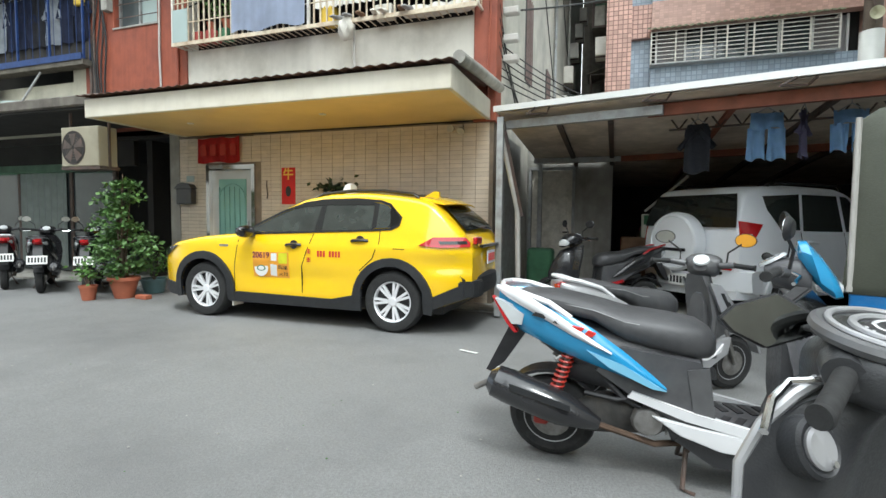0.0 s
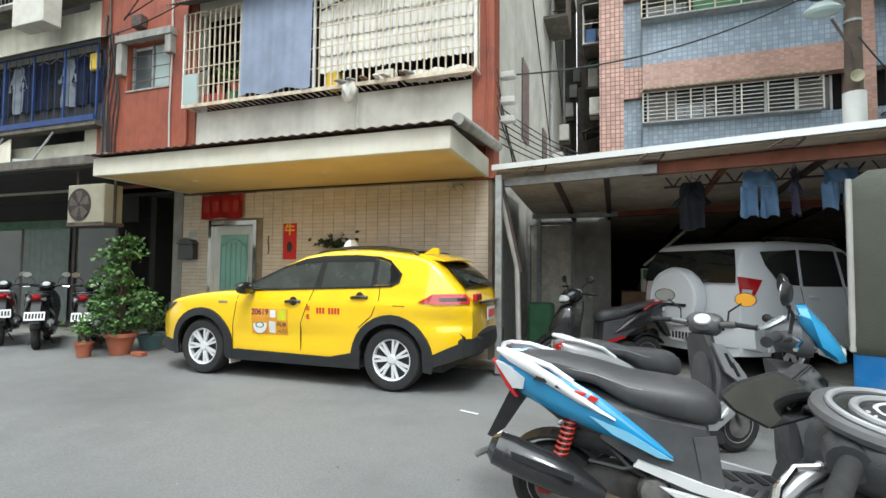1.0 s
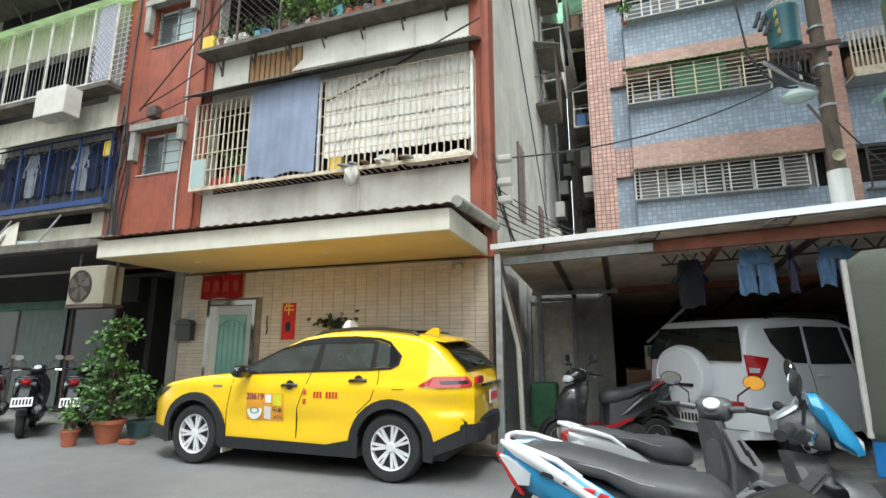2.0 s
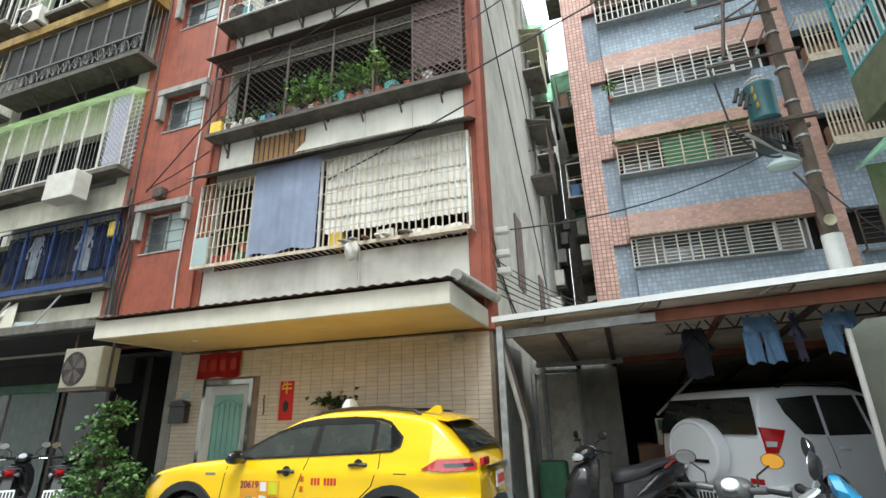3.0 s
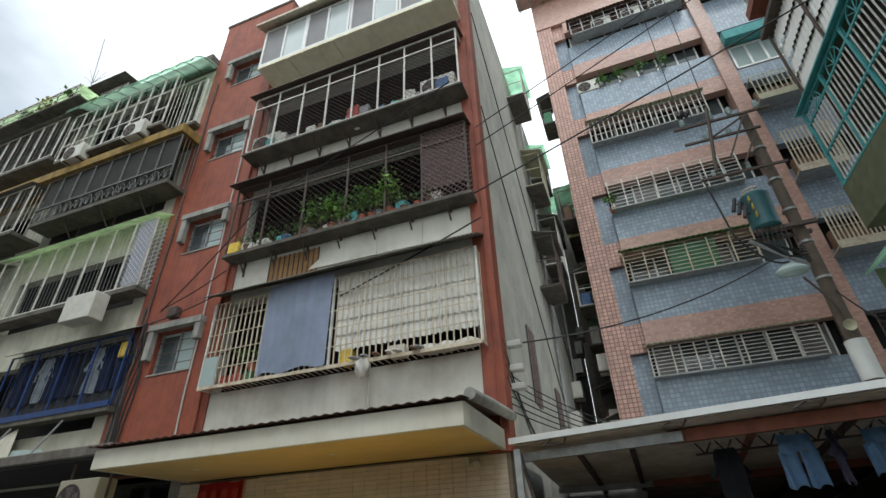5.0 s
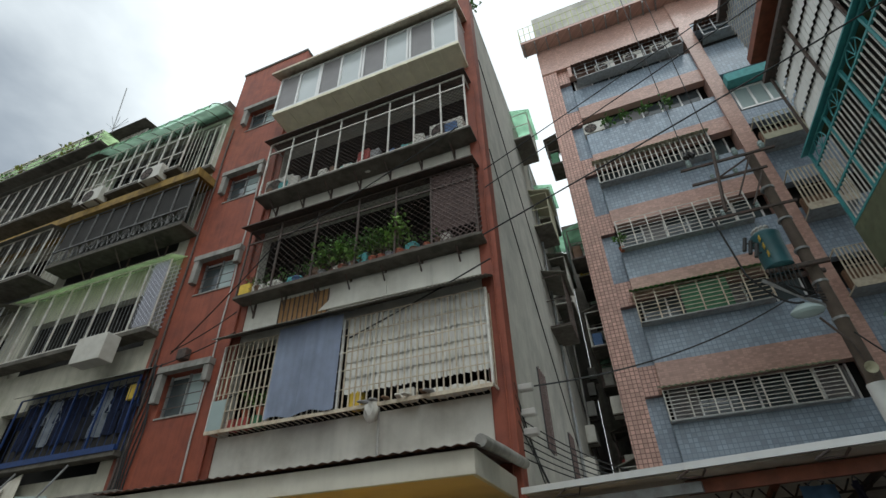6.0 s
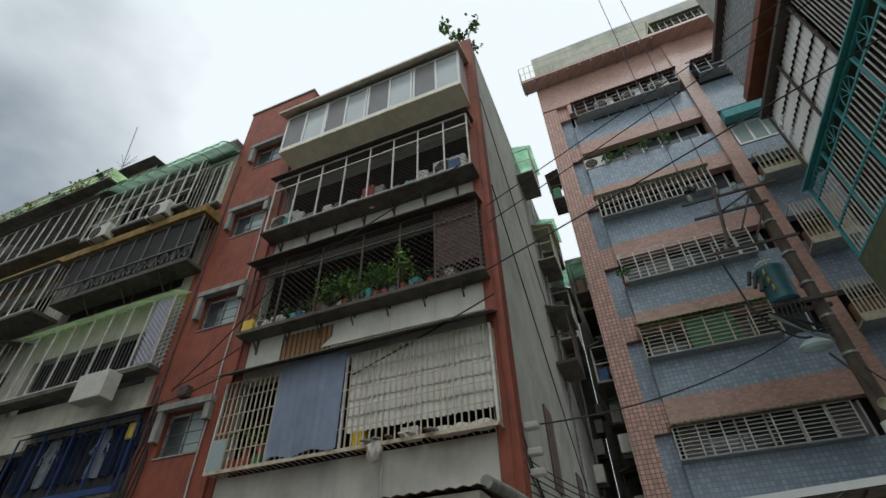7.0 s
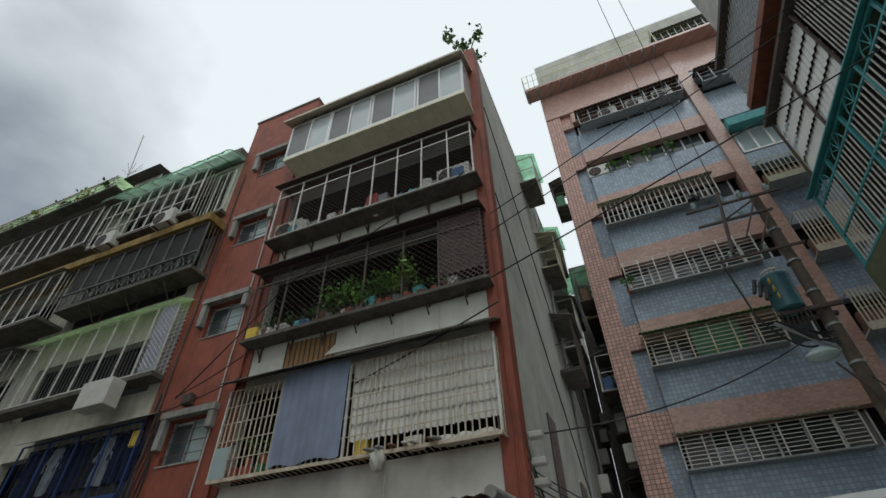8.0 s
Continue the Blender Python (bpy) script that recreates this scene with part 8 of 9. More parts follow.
tube(bm, [(0.6, 6.87, 2.42), (3.7, 6.19, 2.42)], 0.014, 6)
part("truss", bm, M["steel_dark"], shed, "rusty lattice truss")
bm = bmesh.new()
wall_y(bm, -1.72, -0.08, 0, 3.0, 9.95, 10.1, [(-1.62, -0.80, 0.0, 2.27)])
part("back_wall", bm, M["concrete"], shed, "grey cement back wall")
# deep shed walls coloured near black for the shade under the roof
part("back_wall", bbox(-0.2, 5.2, 13.4, 13.5, 0, 2.62), M["inside_shade"], shed)
part("side_wall", bbox(-0.2, -0.08, 10.1, 13.4, 0, 2.62), M["inside_shade"], shed)
part("side_wall", bbox(5.1, 5.2, 4.8, 13.5, 0, 2.62), M["inside_shade"], shed)
M["door_beige"] = material("scratched_beige_door", (0.62, 0.58, 0.50), 0.5, var=0.12, scale=14, stain=(0.24, 0.2, 0.14), stain_amount=0.5, stain_scale=5)
sd = thing("steel_door", (-1.2, 9.95, 0), "dented pale steel door in the shed's back wall", "door")
part("leaf", bbox(-1.60, -0.82, 9.97, 10.02, 0.03, 2.25, 0.006), M["door_beige"], sd, "scratched pale door leaf")
part("panel", bbox(-1.5, -0.92, 9.955, 9.968, 0.3, 2.1, 0.004), M["door_beige"], sd)
for x in (-1.63, -0.79):
    piece("frame", (0.05, 0.12, 2.3), (x, 9.93, 1.15), M["steel_grey"], sd)
piece("frame", (0.89, 0.12, 0.05), (-1.21, 9.93, 2.29), M["steel_grey"], sd)
piece("handle", (0.12, 0.05, 0.03), (-0.92, 9.93, 1.05), M["gloss_black"], sd)
# blue grey upright panels by the corner
piece("corner_panel", (0.05, 1.4, 2.5), (-1.62, 7.9, 1.28), M["steel_grey"], shed, label="grey sheet panel")
# laundry under the roof
shirt(0.86, 6.42, 2.40, M["cloth_dark"], "dark overalls hanging under the shed roof", 0.27, 0.56, -10, False, 2)
shirt(1.50, 6.22, 2.45, M["cloth_denim"], "light blue denim jeans on a hanger", 0.33, 0.50, 8, True, 3)
shirt(1.83, 6.2, 2.46, M["cloth_violet"], "violet shirt on a hanger", 0.18, 0.50, 50, False, 4)
shirt(2.22, 6.15, 2.43, M["cloth_denim"], "light blue denim shorts on the line", 0.30, 0.42, 0, True, 5)
ln = bmesh.new()
tube(ln, [(0.5, 6.6, 2.57), (1.5, 6.25, 2.56), (3.4, 5.9, 2.57)], 0.008, 5)
tagged(part("clothes_line", ln, M["cable"], None), "clothes line under the shed roof", "line")
# heaped goods deep in the shed
rg = random.Random(77)
for i in range(26):
    x, y = rg.uniform(0.1, 4.6), rg.uniform(11.4, 13.1)
    o = clutter_box(x, y, 0.03 + (0.45 if i > 12 else 0) * rg.random(), rg.uniform(0.25, 0.6), 0.4, rg.uniform(0.3, 0.9), rg.choice([2, 4, 0, 5, 1, 2]), name="stored_crate", label="dusty crate stacked deep in the shed", rot=rg.uniform(-20, 20))
gb = thing("green_crate", (0.1, 9.2, 0.9), "green and white carton on a shelf", "box")
part("carton", bbox(0.42, 0.72, 9.1, 9.35, 1.0, 1.4, 0.01), M["clutter"][0], gb)
part("label_panel", bbox(0.45, 0.69, 9.09, 9.1, 1.22, 1.38), M["clutter"][5], gb)
part("shelf", bbox(0.1, 1.0, 9.05, 9.5, 0.03, 1.0, 0.01), M["clutter"][2], gb)
for i, (x, y, w, h, mi) in enumerate(((-1.25, 8.9, 0.45, 0.75, 5), (-0.1, 7.6, 0.4, 0.5, 1), (0.25, 7.9, 0.35, 0.7, 2), (0.3, 8.4, 0.5, 0.4, 1))):
    clutter_box(x, y, 0.03, w, 0.35, h, mi, name="stored_crate", label="coloured crate beside the scooter")
pl2 = bmesh.new()
box(pl2, -0.02, 0.02, -0.02, 0.02, 0, 0.9)
o = tagged(part("plank", pl2, M["clutter"][0], None), "pale plank leaning over the shed shelves", "plank")
o.matrix_world = pose(0.55, 9.4, 1.52, 0, 48, 0) @ Matrix.Translation((0, 0, -0.1))

# covered truck at the lane's east side
truck = thing("truck", (0, 0, 0), "small blue truck with a grey-green canvas cover", "truck", m=pose(1.46, 3.98, 0, 0, 0, -22))
M["canvas"] = material("grey_green_canvas", (0.075, 0.08, 0.06), 0.8, var=0.12, scale=3, bump=0.2, bump_scale=90, stain=(0.06, 0.065, 0.05), stain_amount=0.5, stain_scale=2)
M["truck_blue"] = material("blue_truck_paint", (0.02, 0.16, 0.42), 0.35, var=0.08, stain=(0.25, 0.27, 0.28), stain_amount=0.3, stain_scale=6)
bm = bmesh.new()
rings = []
for z, o in ((0.80, 0.02), (0.86, -0.02), (1.3, 0.015), (1.8, 0.0), (1.95, 0.03), (2.03, 0.12), (2.06, 0.3)):
    ring = []
    for (xa, ya), (xb, yb) in zip([(0, 0), (2.6, 0), (2.6, 1.6), (0, 1.6)], [(2.6, 0), (2.6, 1.6), (0, 1.6), (0, 0)]):
        for k in range(8):
            x, y = xa + (xb - xa) * k / 8, ya + (yb - ya) * k / 8
            w = 0.02 * noise.noise(Vector((x * 3, y * 3, z * 3)))
            ring.append(Vector((1.3 + (x - 1.3) * (1 - o / 1.3) + w, 0.8 + (y - 0.8) * (1 - o / 0.8) + w, z)))
    rings.append(ring)
loft(bm, rings)
bmesh.ops.recalc_face_normals(bm, faces=bm.faces[:])
part("canvas_cover", bm, M["canvas"], truck, "sagging grey-green canvas", smooth=True)
part("bed", bbox(0.02, 2.58, 0.02, 1.58, 0.58, 0.80, 0.01), M["truck_blue"], truck, "blue bed side")
for k in range(5):
    piece("marking_bar", (0.05, 0.006, 0.16), (0.3 + 0.12 * k, 0.015, 0.69), M["plate_white"], truck)
part("chassis", bbox(0.1, 4.2, 0.3, 1.3, 0.40, 0.58), M["black_plastic"], truck)
part("cab", bbox(2.75, 4.3, 0.05, 1.55, 0.5, 1.9, 0.08, 3), M["truck_blue"], truck)
for x in (0.6, 3.7):
    for s, y in ((-1, 0.15), (1, 1.45)):
        car_wheel(truck, x, y, s, 0.30, 0.18, 5)
bm = bmesh.new()
tube(bm, [(0.02, -0.01, 0.82), (0.02, -0.01, 1.96)], 0.018, 6)
part("cover_rope", bm, M["pvc"], truck)

# ---- window cages of the pink and blue block ----
def block_cage(x0, x1, z0, z1, mat, label, cols, rows, depth=0.3, awning=None, y=BY):
    t = thing("window_cage", ((x0 + x1) / 2, y, z0), label, "window cage", "cages of the tiled block")
    yf = y - depth
    for i in range(cols + 1):
        piece("post", (0.034, 0.03, z1 - z0), (x0 + (x1 - x0) * i / cols, yf, (z0 + z1) / 2), mat, t)
    for j in range(rows + 1):
        piece("bar", (x1 - x0, 0.014, 0.017), ((x0 + x1) / 2, yf + 0.012, z0 + (z1 - z0) * j / rows), mat, t)
    for x in (x0, x1):
        for z in (z0, z1):
            piece("rail", (0.03, depth, 0.03), (x, y - depth / 2, z), mat, t)
    part("floor_plate", bbox(x0, x1, yf, y, z0 - 0.03, z0), M["steel_grey"], t)
    if awning:
        bm = bmesh.new()
        corrugated(bm, x0 - 0.1, x1 + 0.1, yf - 0.15, z1 + 0.03, y, z1 + 0.22, 0.15, 0.03)
        part("awning", bm, awning, t)
    return t


M["moss"] = material("mossy_sheet", (0.13, 0.14, 0.08), 0.9, var=0.25, stain=(0.05, 0.06, 0.03), stain_amount=0.6, stain_scale=3)
M["awning_cream"] = material("cream_sheet", (0.52, 0.50, 0.36), 0.6, var=0.1, stain=(0.3, 0.26, 0.16), stain_amount=0.4)
M["awning_leaf"] = material("green_sheet", (0.12, 0.30, 0.08), 0.6, var=0.12)
block_cage(0.74, 4.85, 5.42, 6.22, M["steel_white"], "white window cage under a mossy awning", 7, 8, 0.3, M["moss"])
cb = block_cage(0.72, 4.30, 8.30, 9.30, M["steel_cream"], "cream window cage under a green sheet", 6, 8, 0.35, M["awning_leaf"])
part("green_screen", bbox(2.0, 3.3, BY - 0.3, BY - 0.29, 8.32, 9.25), M["clutter"][5], cb, "green screen")
block_cage(0.80, 4.75, 11.05, 12.15, M["steel_white"], "white window cage with four wide panels", 8, 8, 0.3)
block_cage(0.72, 4.60, 14.0, 14.95, M["steel_white"], "white barred cage under a cream sheet", 22, 3, 0.35, M["awning_cream"])
block_cage(1.0, 5.3, 19.95, 20.75, M["steel_grey"], "rusty cage holding outdoor units", 9, 3, 0.5, M["roof_brown"])
terr = block_cage(-1.0, 5.3, 23.6, 24.75, M["rail_lime"], "yellow-green railing round the roof terrace", 24, 2, 0.75)
part("terrace_slab", bbox(-1.0, 16, BY - 0.75, BY, 23.42, 23.57), M["pink_band"], terr, "pink soffit of the terrace")
for i in range(12):
    piece("joist", (0.05, 0.7, 0.12), (-0.9 + 0.55 * i, BY - 0.36, 23.36), M["steel_grey"], terr)
block_cage(5.4, 9.0, 23.6, 24.4, M["steel_grey"], "dark railing on the roof edge", 12, 2, 0.6, M["moss"])
for x0, x1, z0, z1, mt in ((5.95, 7.05, 8.0, 9.15, M["steel_cream"]), (5.98, 7.2, 10.6, 12.1, M["steel_cream"]), (5.95, 7.55, 13.6, 14.6, M["awning_cream"])):
    bc = block_cage(x0, x1, z0, z1, mt, "cream barred balcony cage of the tiled block", 11, 2, 0.75)
    part("apron", bbox(x0, x1, BY - 0.77, BY - 0.755, z0 - 0.08, z0 + 0.16), mt, bc)
    part("stored_board", bbox(x0 + 0.1, x1 - 0.1, BY - 0.3, BY - 0.1, z0, z0 + 0.7), M["clutter"][2], bc, "brown board stored inside")
ew = thing("window", (6.9, BY, 16.2), "pale sliding window under a green glass canopy", "window")
part("canopy", bbox(5.98, 7.8, BY - 0.45, BY, 17.0, 17.42, 0.01), M["clutter"][7], ew, "teal sheet canopy")
for k in range(4):
    piece("frame", (0.07, 0.06, 1.1), (6.1 + 0.5 * k, BY - 0.02, 16.35), M["alu"], ew)
for k in range(3):
    piece("pane", (0.43, 0.012, 1.04), (6.35 + 0.5 * k, BY - 0.01, 16.35), M["pane_pale"], ew)
for z in (15.82, 16.88):
    piece("frame", (1.57, 0.06, 0.07), (6.85, BY - 0.02, z), M["alu"], ew)
block_cage(6.1, 10.0, 5.2, 6.3, M["steel_dark"], "dark barred window of the tiled block", 8, 8, 0.3)
block_cage(6.1, 9.0, 20.0, 20.8, M["steel_grey"], "grey cage high on the tiled block", 6, 3, 0.5, M["roof_brown"])
for i, z in enumerate(zb):
    wn_ = thing("window", (2.8, BY + 0.4, z), "aluminium sliding windows behind the cage", "window", "windows of the tiled block")
    for k in range(7):
        piece("frame", (0.05, 0.05, 0.98), (0.9 + 0.72 * k, BY + 0.36, z + 0.5), M["alu"], wn_)
    for k in range(6):
        piece("pane", (0.66, 0.012, 0.94), (1.26 + 0.72 * k, BY + 0.38, z + 0.5), M["pane"] if (k + 2 * i) % 5 else M["screen_pane"], wn_)
    piece("frame", (4.4, 0.05, 0.05), (3.06, BY + 0.33, z + 0.03), M["alu"], wn_)
for x, z in ((0.75, 16.95), (1.9, 19.96), (3.1, 19.96), (4.2, 19.96)):
    ac_unit(x + 0.35, BY - 0.38 if z > 18 else BY, z, 0, 0.8, 0.6, 0.3, "outdoor unit on the tiled block")
for i in range(4):
    plant_pot(1.6 + 0.75 * i, BY - 0.08, 16.95, 0.09, 0.1, M["clutter"][4], leaves=55, spread=0.3, tall=0.45, seed=200 + i, label="green plant on a high window ledge", leaf=0.14)
plant_pot(0.8, BY - 0.15, 11.0, 0.1, 0.15, leaves=70, spread=0.3, tall=0.35, seed=230, label="straggling plant on the window cage", leaf=0.12)

# ---- things along the narrow alley ----
for i, (y, z0, z1, mt) in enumerate(((12.4, 7.8, 9.4, M["steel_dark"]), (12.7, 11.6, 12.9, M["awning_cream"]), (14.4, 13.2, 14.6, M["steel_grey"]), (14.5, 9.6, 11.4, M["steel_white"]), (16.5, 12.0, 13.8, M["steel_grey"]), (11.4, 14.45, 15.6, M["steel_white"]))):
    t = thing("window_cage", (-1.5, y, z0), "side window cage over the narrow alley", "window cage", "alley cages")
    for k in range(7):
        piece("bar", (0.02, 0.02, z1 - z0), (-1.12, y + 0.22 * k, (z0 + z1) / 2), mt, t)
    for z in (z0, (z0 + z1) / 2, z1):
        piece("rail", (0.025, 1.32, 0.025), (-1.12, y + 0.66, z), mt, t)
        for yy in (y, y + 1.32):
            piece("rail", (0.55, 0.025, 0.025), (-1.41, yy, z), mt, t)
    part("floor_plate", bbox(-1.69, -1.12, y, y + 1.32, z0 - 0.05, z0), M["slab"], t)
    bm = bmesh.new()
    prism(bm, [(-1.69, z1 + 0.2), (-1.0, z1), (-1.0, z1 + 0.02), (-1.69, z1 + 0.22)], "y", y - 0.1, y + 1.42)
    part("awning", bm, [M["awning_grey"], M["awning_cream"], M["awning_green"], M["awning_grey"], M["awning_green"], M["awning_green"]][i], t)
for y, z in ((9.4, 3.9), (12.2, 3.3)):
    t = thing("window", (-1.7, y, z), "narrow barred side window", "window", "alley windows")
    part("pane", bbox(-1.70, -1.685, y, y + 0.6, z, z + 1.6), M["pane"], t)
    for k in range(5):
        piece("bar", (0.02, 0.02, 1.6), (-1.66, y + 0.15 * k, z + 0.8), M["lattice"], t)
for k, (y, z) in enumerate(((15.5, 6.0), (17.0, 8.8), (15.8, 11.5), (17.5, 13.5), (16.2, 4.5))):
    ac_unit(-0.41, y, z, 90, 0.75, 0.55, 0.3, "outdoor unit on the alley wall")
# cages, outdoor units and pipes crowding both walls of the alley
rg = random.Random(606)
for i in range(16):
    y, z = 14.9 + 1.5 * (i % 5) + rg.uniform(-0.3, 0.3), 3.6 + 3.9 * (i // 5) + rg.uniform(-0.5, 0.5) + 0.4 * (i % 2)
    h = rg.uniform(1.0, 1.6)
    mt = rg.choice([M["steel_dark"], M["steel_grey"], M["steel_white"], M["lattice"]])
    t = thing("window_cage", (-0.6, y, z), "small window cage crowding the narrow alley", "window cage", "alley cages")
    for k in range(6):
        piece("bar", (0.02, 0.02, h), (-0.88, y + 0.2 * k, z + h / 2), mt, t)
    for zz in (z, z + h / 2, z + h):
        piece("rail", (0.025, 1.02, 0.025), (-0.88, y + 0.5, zz), mt, t)
        for yy in (y, y + 1.0):
            piece("rail", (0.48, 0.025, 0.025), (-0.64, yy, zz), mt, t)
    part("floor_plate", bbox(-0.89, -0.41, y, y + 1.0, z - 0.05, z), M["slab"], t)
    bm = bmesh.new()
    prism(bm, [(-0.41, z + h + 0.18), (-0.98, z + h), (-0.98, z + h + 0.02), (-0.41, z + h + 0.2)], "y", y - 0.1, y + 1.1)
    part("awning", bm, rg.choice([M["awning_green"], M["awning_grey"], M["slab"], M["awning_cream"]]), t)
    part("carton", bbox(-0.82, -0.5, y + 0.15, y + 0.8, z, z + h * rg.uniform(0.3, 0.7), 0.03), M["clutter"][rg.randint(0, 7)], t, "goods stored in the cage")
for i in range(9):
    ac_unit(-1.69, 14.6 + 0.95 * i, 4.2 + 1.35 * ((i * 5) % 9), -90, 0.75, 0.55, 0.3, "outdoor unit on the grey side wall")
for i, y in enumerate((13.6, 17.2)):
    bm = bmesh.new()
    tube(bm, [(-1.64, y, 0.1), (-1.64, y, 15.8)], 0.04, 8)
    tagged(part("drain_pipe", bm, M["pvc"] if i % 2 else M["steel_grey"], None), "drain pipe down the grey side wall", "pipe", "drain pipes")
cam1 = thing("floodlight", (-1.68, 7.5, 3.9), "small spotlights and a camera on the side wall", "lamp")
for z in (4.35, 3.95, 3.65):
    part("lamp_head", bbox(-1.69, -1.45, 7.45, 7.6, z, z + 0.11, 0.02), M["pvc"], cam1)

# ---- pole, transformer and street lamp ----
PX, PY = 3.46, 9.0
pole = thing("utility_pole", (PX, PY, 0), "brown concrete utility pole with a blue-green transformer", "utility pole")
M["pole"] = material("weathered_pole", (0.115, 0.088, 0.068), 0.9, var=0.2, scale=5, bump=0.3, stain=(0.08, 0.06, 0.05), stain_amount=0.5)
bm = bmesh.new()
tube(bm, [(PX, PY, 0), (PX, PY, 4.5), (PX + 0.02, PY, 9.1)], 0.14, 18, r_end=0.085)
part("shaft", bm, M["pole"], pole, smooth=True)
for z in (2.8, 3.5):
    bm = bmesh.new()
    tube(bm, [(PX, PY, z), (PX, PY, z + 0.62)], 0.148, 18)
    part("sleeve", bm, M["plate_white"], pole, "white plastic sleeve", smooth=True)
bm = bmesh.new()
lathe(bm, [(0.24, 0.0), (0.30, 0.04), (0.31, 0.75), (0.33, 0.78), (0.33, 0.84), (0.22, 0.93), (0.05, 0.95)], 28, Matrix.Translation((2.98, PY - 0.1, 6.28)) @ Matrix.Diagonal((0.78, 0.78, 0.85, 1)))
tr = part("transformer", bm, material("blue_green_tank", (0.035, 0.12, 0.14), 0.45, var=0.15, stain=(0.07, 0.08, 0.07), stain_amount=0.5, stain_scale=3), pole, "blue-green transformer tank", smooth=True)
for k in range(5):
    a = -1.2 - 0.5 * k
    bm = bmesh.new()
    lathe(bm, [(0.03, 0), (0.05, 0.03), (0.03, 0.06), (0.05, 0.09), (0.02, 0.14)], 10, Matrix.Translation((2.98 + 0.14 * math.cos(a), PY - 0.1 + 0.14 * math.sin(a), 7.03)))
    part("bushing", bm, M["pvc"], tr)
for k in range(3):
    piece("tank_marking", (0.012, 0.1, 0.1), (2.82 + 0.01 * k, PY - 0.325, 6.85 - 0.17 * k), M["gold"], tr)
for yy in (-0.2, 0.16):
    part("platform_beam", bbox(2.72, PX + 0.25, PY + yy, PY + yy + 0.07, 6.2, 6.28, 0.01), M["steel_dark"], pole)
bm = bmesh.new()
tube(bm, [(2.65, PY, 6.18), (PX, PY, 5.4)], 0.035, 6)
part("brace", bm, M["steel_grey"], pole)
for z, xa, xb in ((9.0, 2.1, 3.9), (8.55, 2.2, 3.6), (7.6, 2.25, 3.75)):
    piece("cross_arm", (xb - xa, 0.045, 0.045), ((xa + xb) / 2, PY - 0.17, z), M["steel_dark"], pole)
for x, z in ((2.84, 9.0), (2.3, 9.0), (3.2, 9.0), (3.7, 9.0)):
    bm = bmesh.new()
    lathe(bm, [(0.03, 0.04), (0.06, 0.08), (0.04, 0.11), (0.065, 0.15), (0.04, 0.19), (0.05, 0.22), (0.02, 0.25)], 12, Matrix.Translation((x, PY - 0.17, z)))
    part("insulator", bm, M["pane_pale"], pole, smooth=True)
bm = bmesh.new()
tube(bm, [(2.84, PY - 0.2, 9.35), (2.55, PY - 0.2, 7.7)], 0.035, 8)
part("arm_pole", bm, M["steel_dark"], pole)
for xa, za, xb, zb2 in ((3.4, 8.9, 2.9, 8.0), (3.45, 8.4, 3.05, 7.7), (2.6, 8.5, 3.4, 8.9)):
    bm = bmesh.new()
    tube(bm, [(xa, PY - 0.2, za), (xb, PY - 0.2, zb2)], 0.02, 6)
    part("strut", bm, M["steel_dark"], pole)
bm = bmesh.new()
tube(bm, [(PX, PY - 0.1, 4.2), (PX - 0.1, PY - 0.2, 4.75), (PX - 0.35, PY - 0.25, 5.2)], 0.02, 8)
lampm = part("lamp_arm", bm, M["steel_dark"], pole, smooth=True)
bm = bmesh.new()
lathe(bm, [(0.02, 0.16), (0.12, 0.13), (0.21, 0.03), (0.22, 0.0), (0.19, -0.05), (0.08, -0.09), (0.0001, -0.095)], 22, Matrix.Translation((2.98, PY - 0.3, 5.32)) @ Matrix.Diagonal((1.15, 0.8, 0.9, 1)))
part("lamp_head", bm, M["pane_pale"], lampm, "pale street lamp head", smooth=True)
bm = bmesh.new()
lathe(bm, [(0.02, 0), (0.03, 0.05), (0.06, 0.11), (0.09, 0.14), (0.085, 0.14), (0.03, 0.07)], 18, Matrix.Translation((PX - 0.08, PY - 0.2, 4.3)) @ Matrix.Rotation(radians(100), 4, "X"))
part("loudspeaker", bm, M["awning_cream"], pole, "cream horn loudspeaker", smooth=True)
for k in range(3):
    bm = bmesh.new()
    x = 2.62 + 0.05 * k
    tube(bm, [(x, PY - 0.28 - 0.06 * k, 6.95 - 0.12 * k), (x - 0.10, PY - 0.30 - 0.06 * k, 6.68 - 0.12 * k)], 0.035, 8)
    tube(bm, [(x - 0.05, PY - 0.25, 6.85 - 0.12 * k), (x + 0.14, PY - 0.22, 6.85 - 0.12 * k)], 0.014, 6)
    part("fuse_cutout", bm, M["cable"], pole, "black fuse cut-out", smooth=True)
for k in range(7):
    bm = bmesh.new()
    a = 0.07 * k
    tube(bm, [(2.75 + a, PY - 0.28, 6.22), (2.7 + a, PY - 0.33, 5.95 - 0.04 * k), (2.95 + 0.8 * a, PY - 0.26, 5.7 - 0.05 * (k % 3)), (PX - 0.1, PY - 0.18, 5.5 + 0.06 * k)], 0.012, 6)
    part("lead", bm, M["cable"], pole, smooth=True)
for z in (5.2, 5.9, 6.6, 7.3, 8.1):
    bm = bmesh.new()
    tube(bm, [(PX, PY, z), (PX, PY, z + 0.04)], 0.125, 16)
    part("clamp_band", bm, M["steel_grey"], pole)
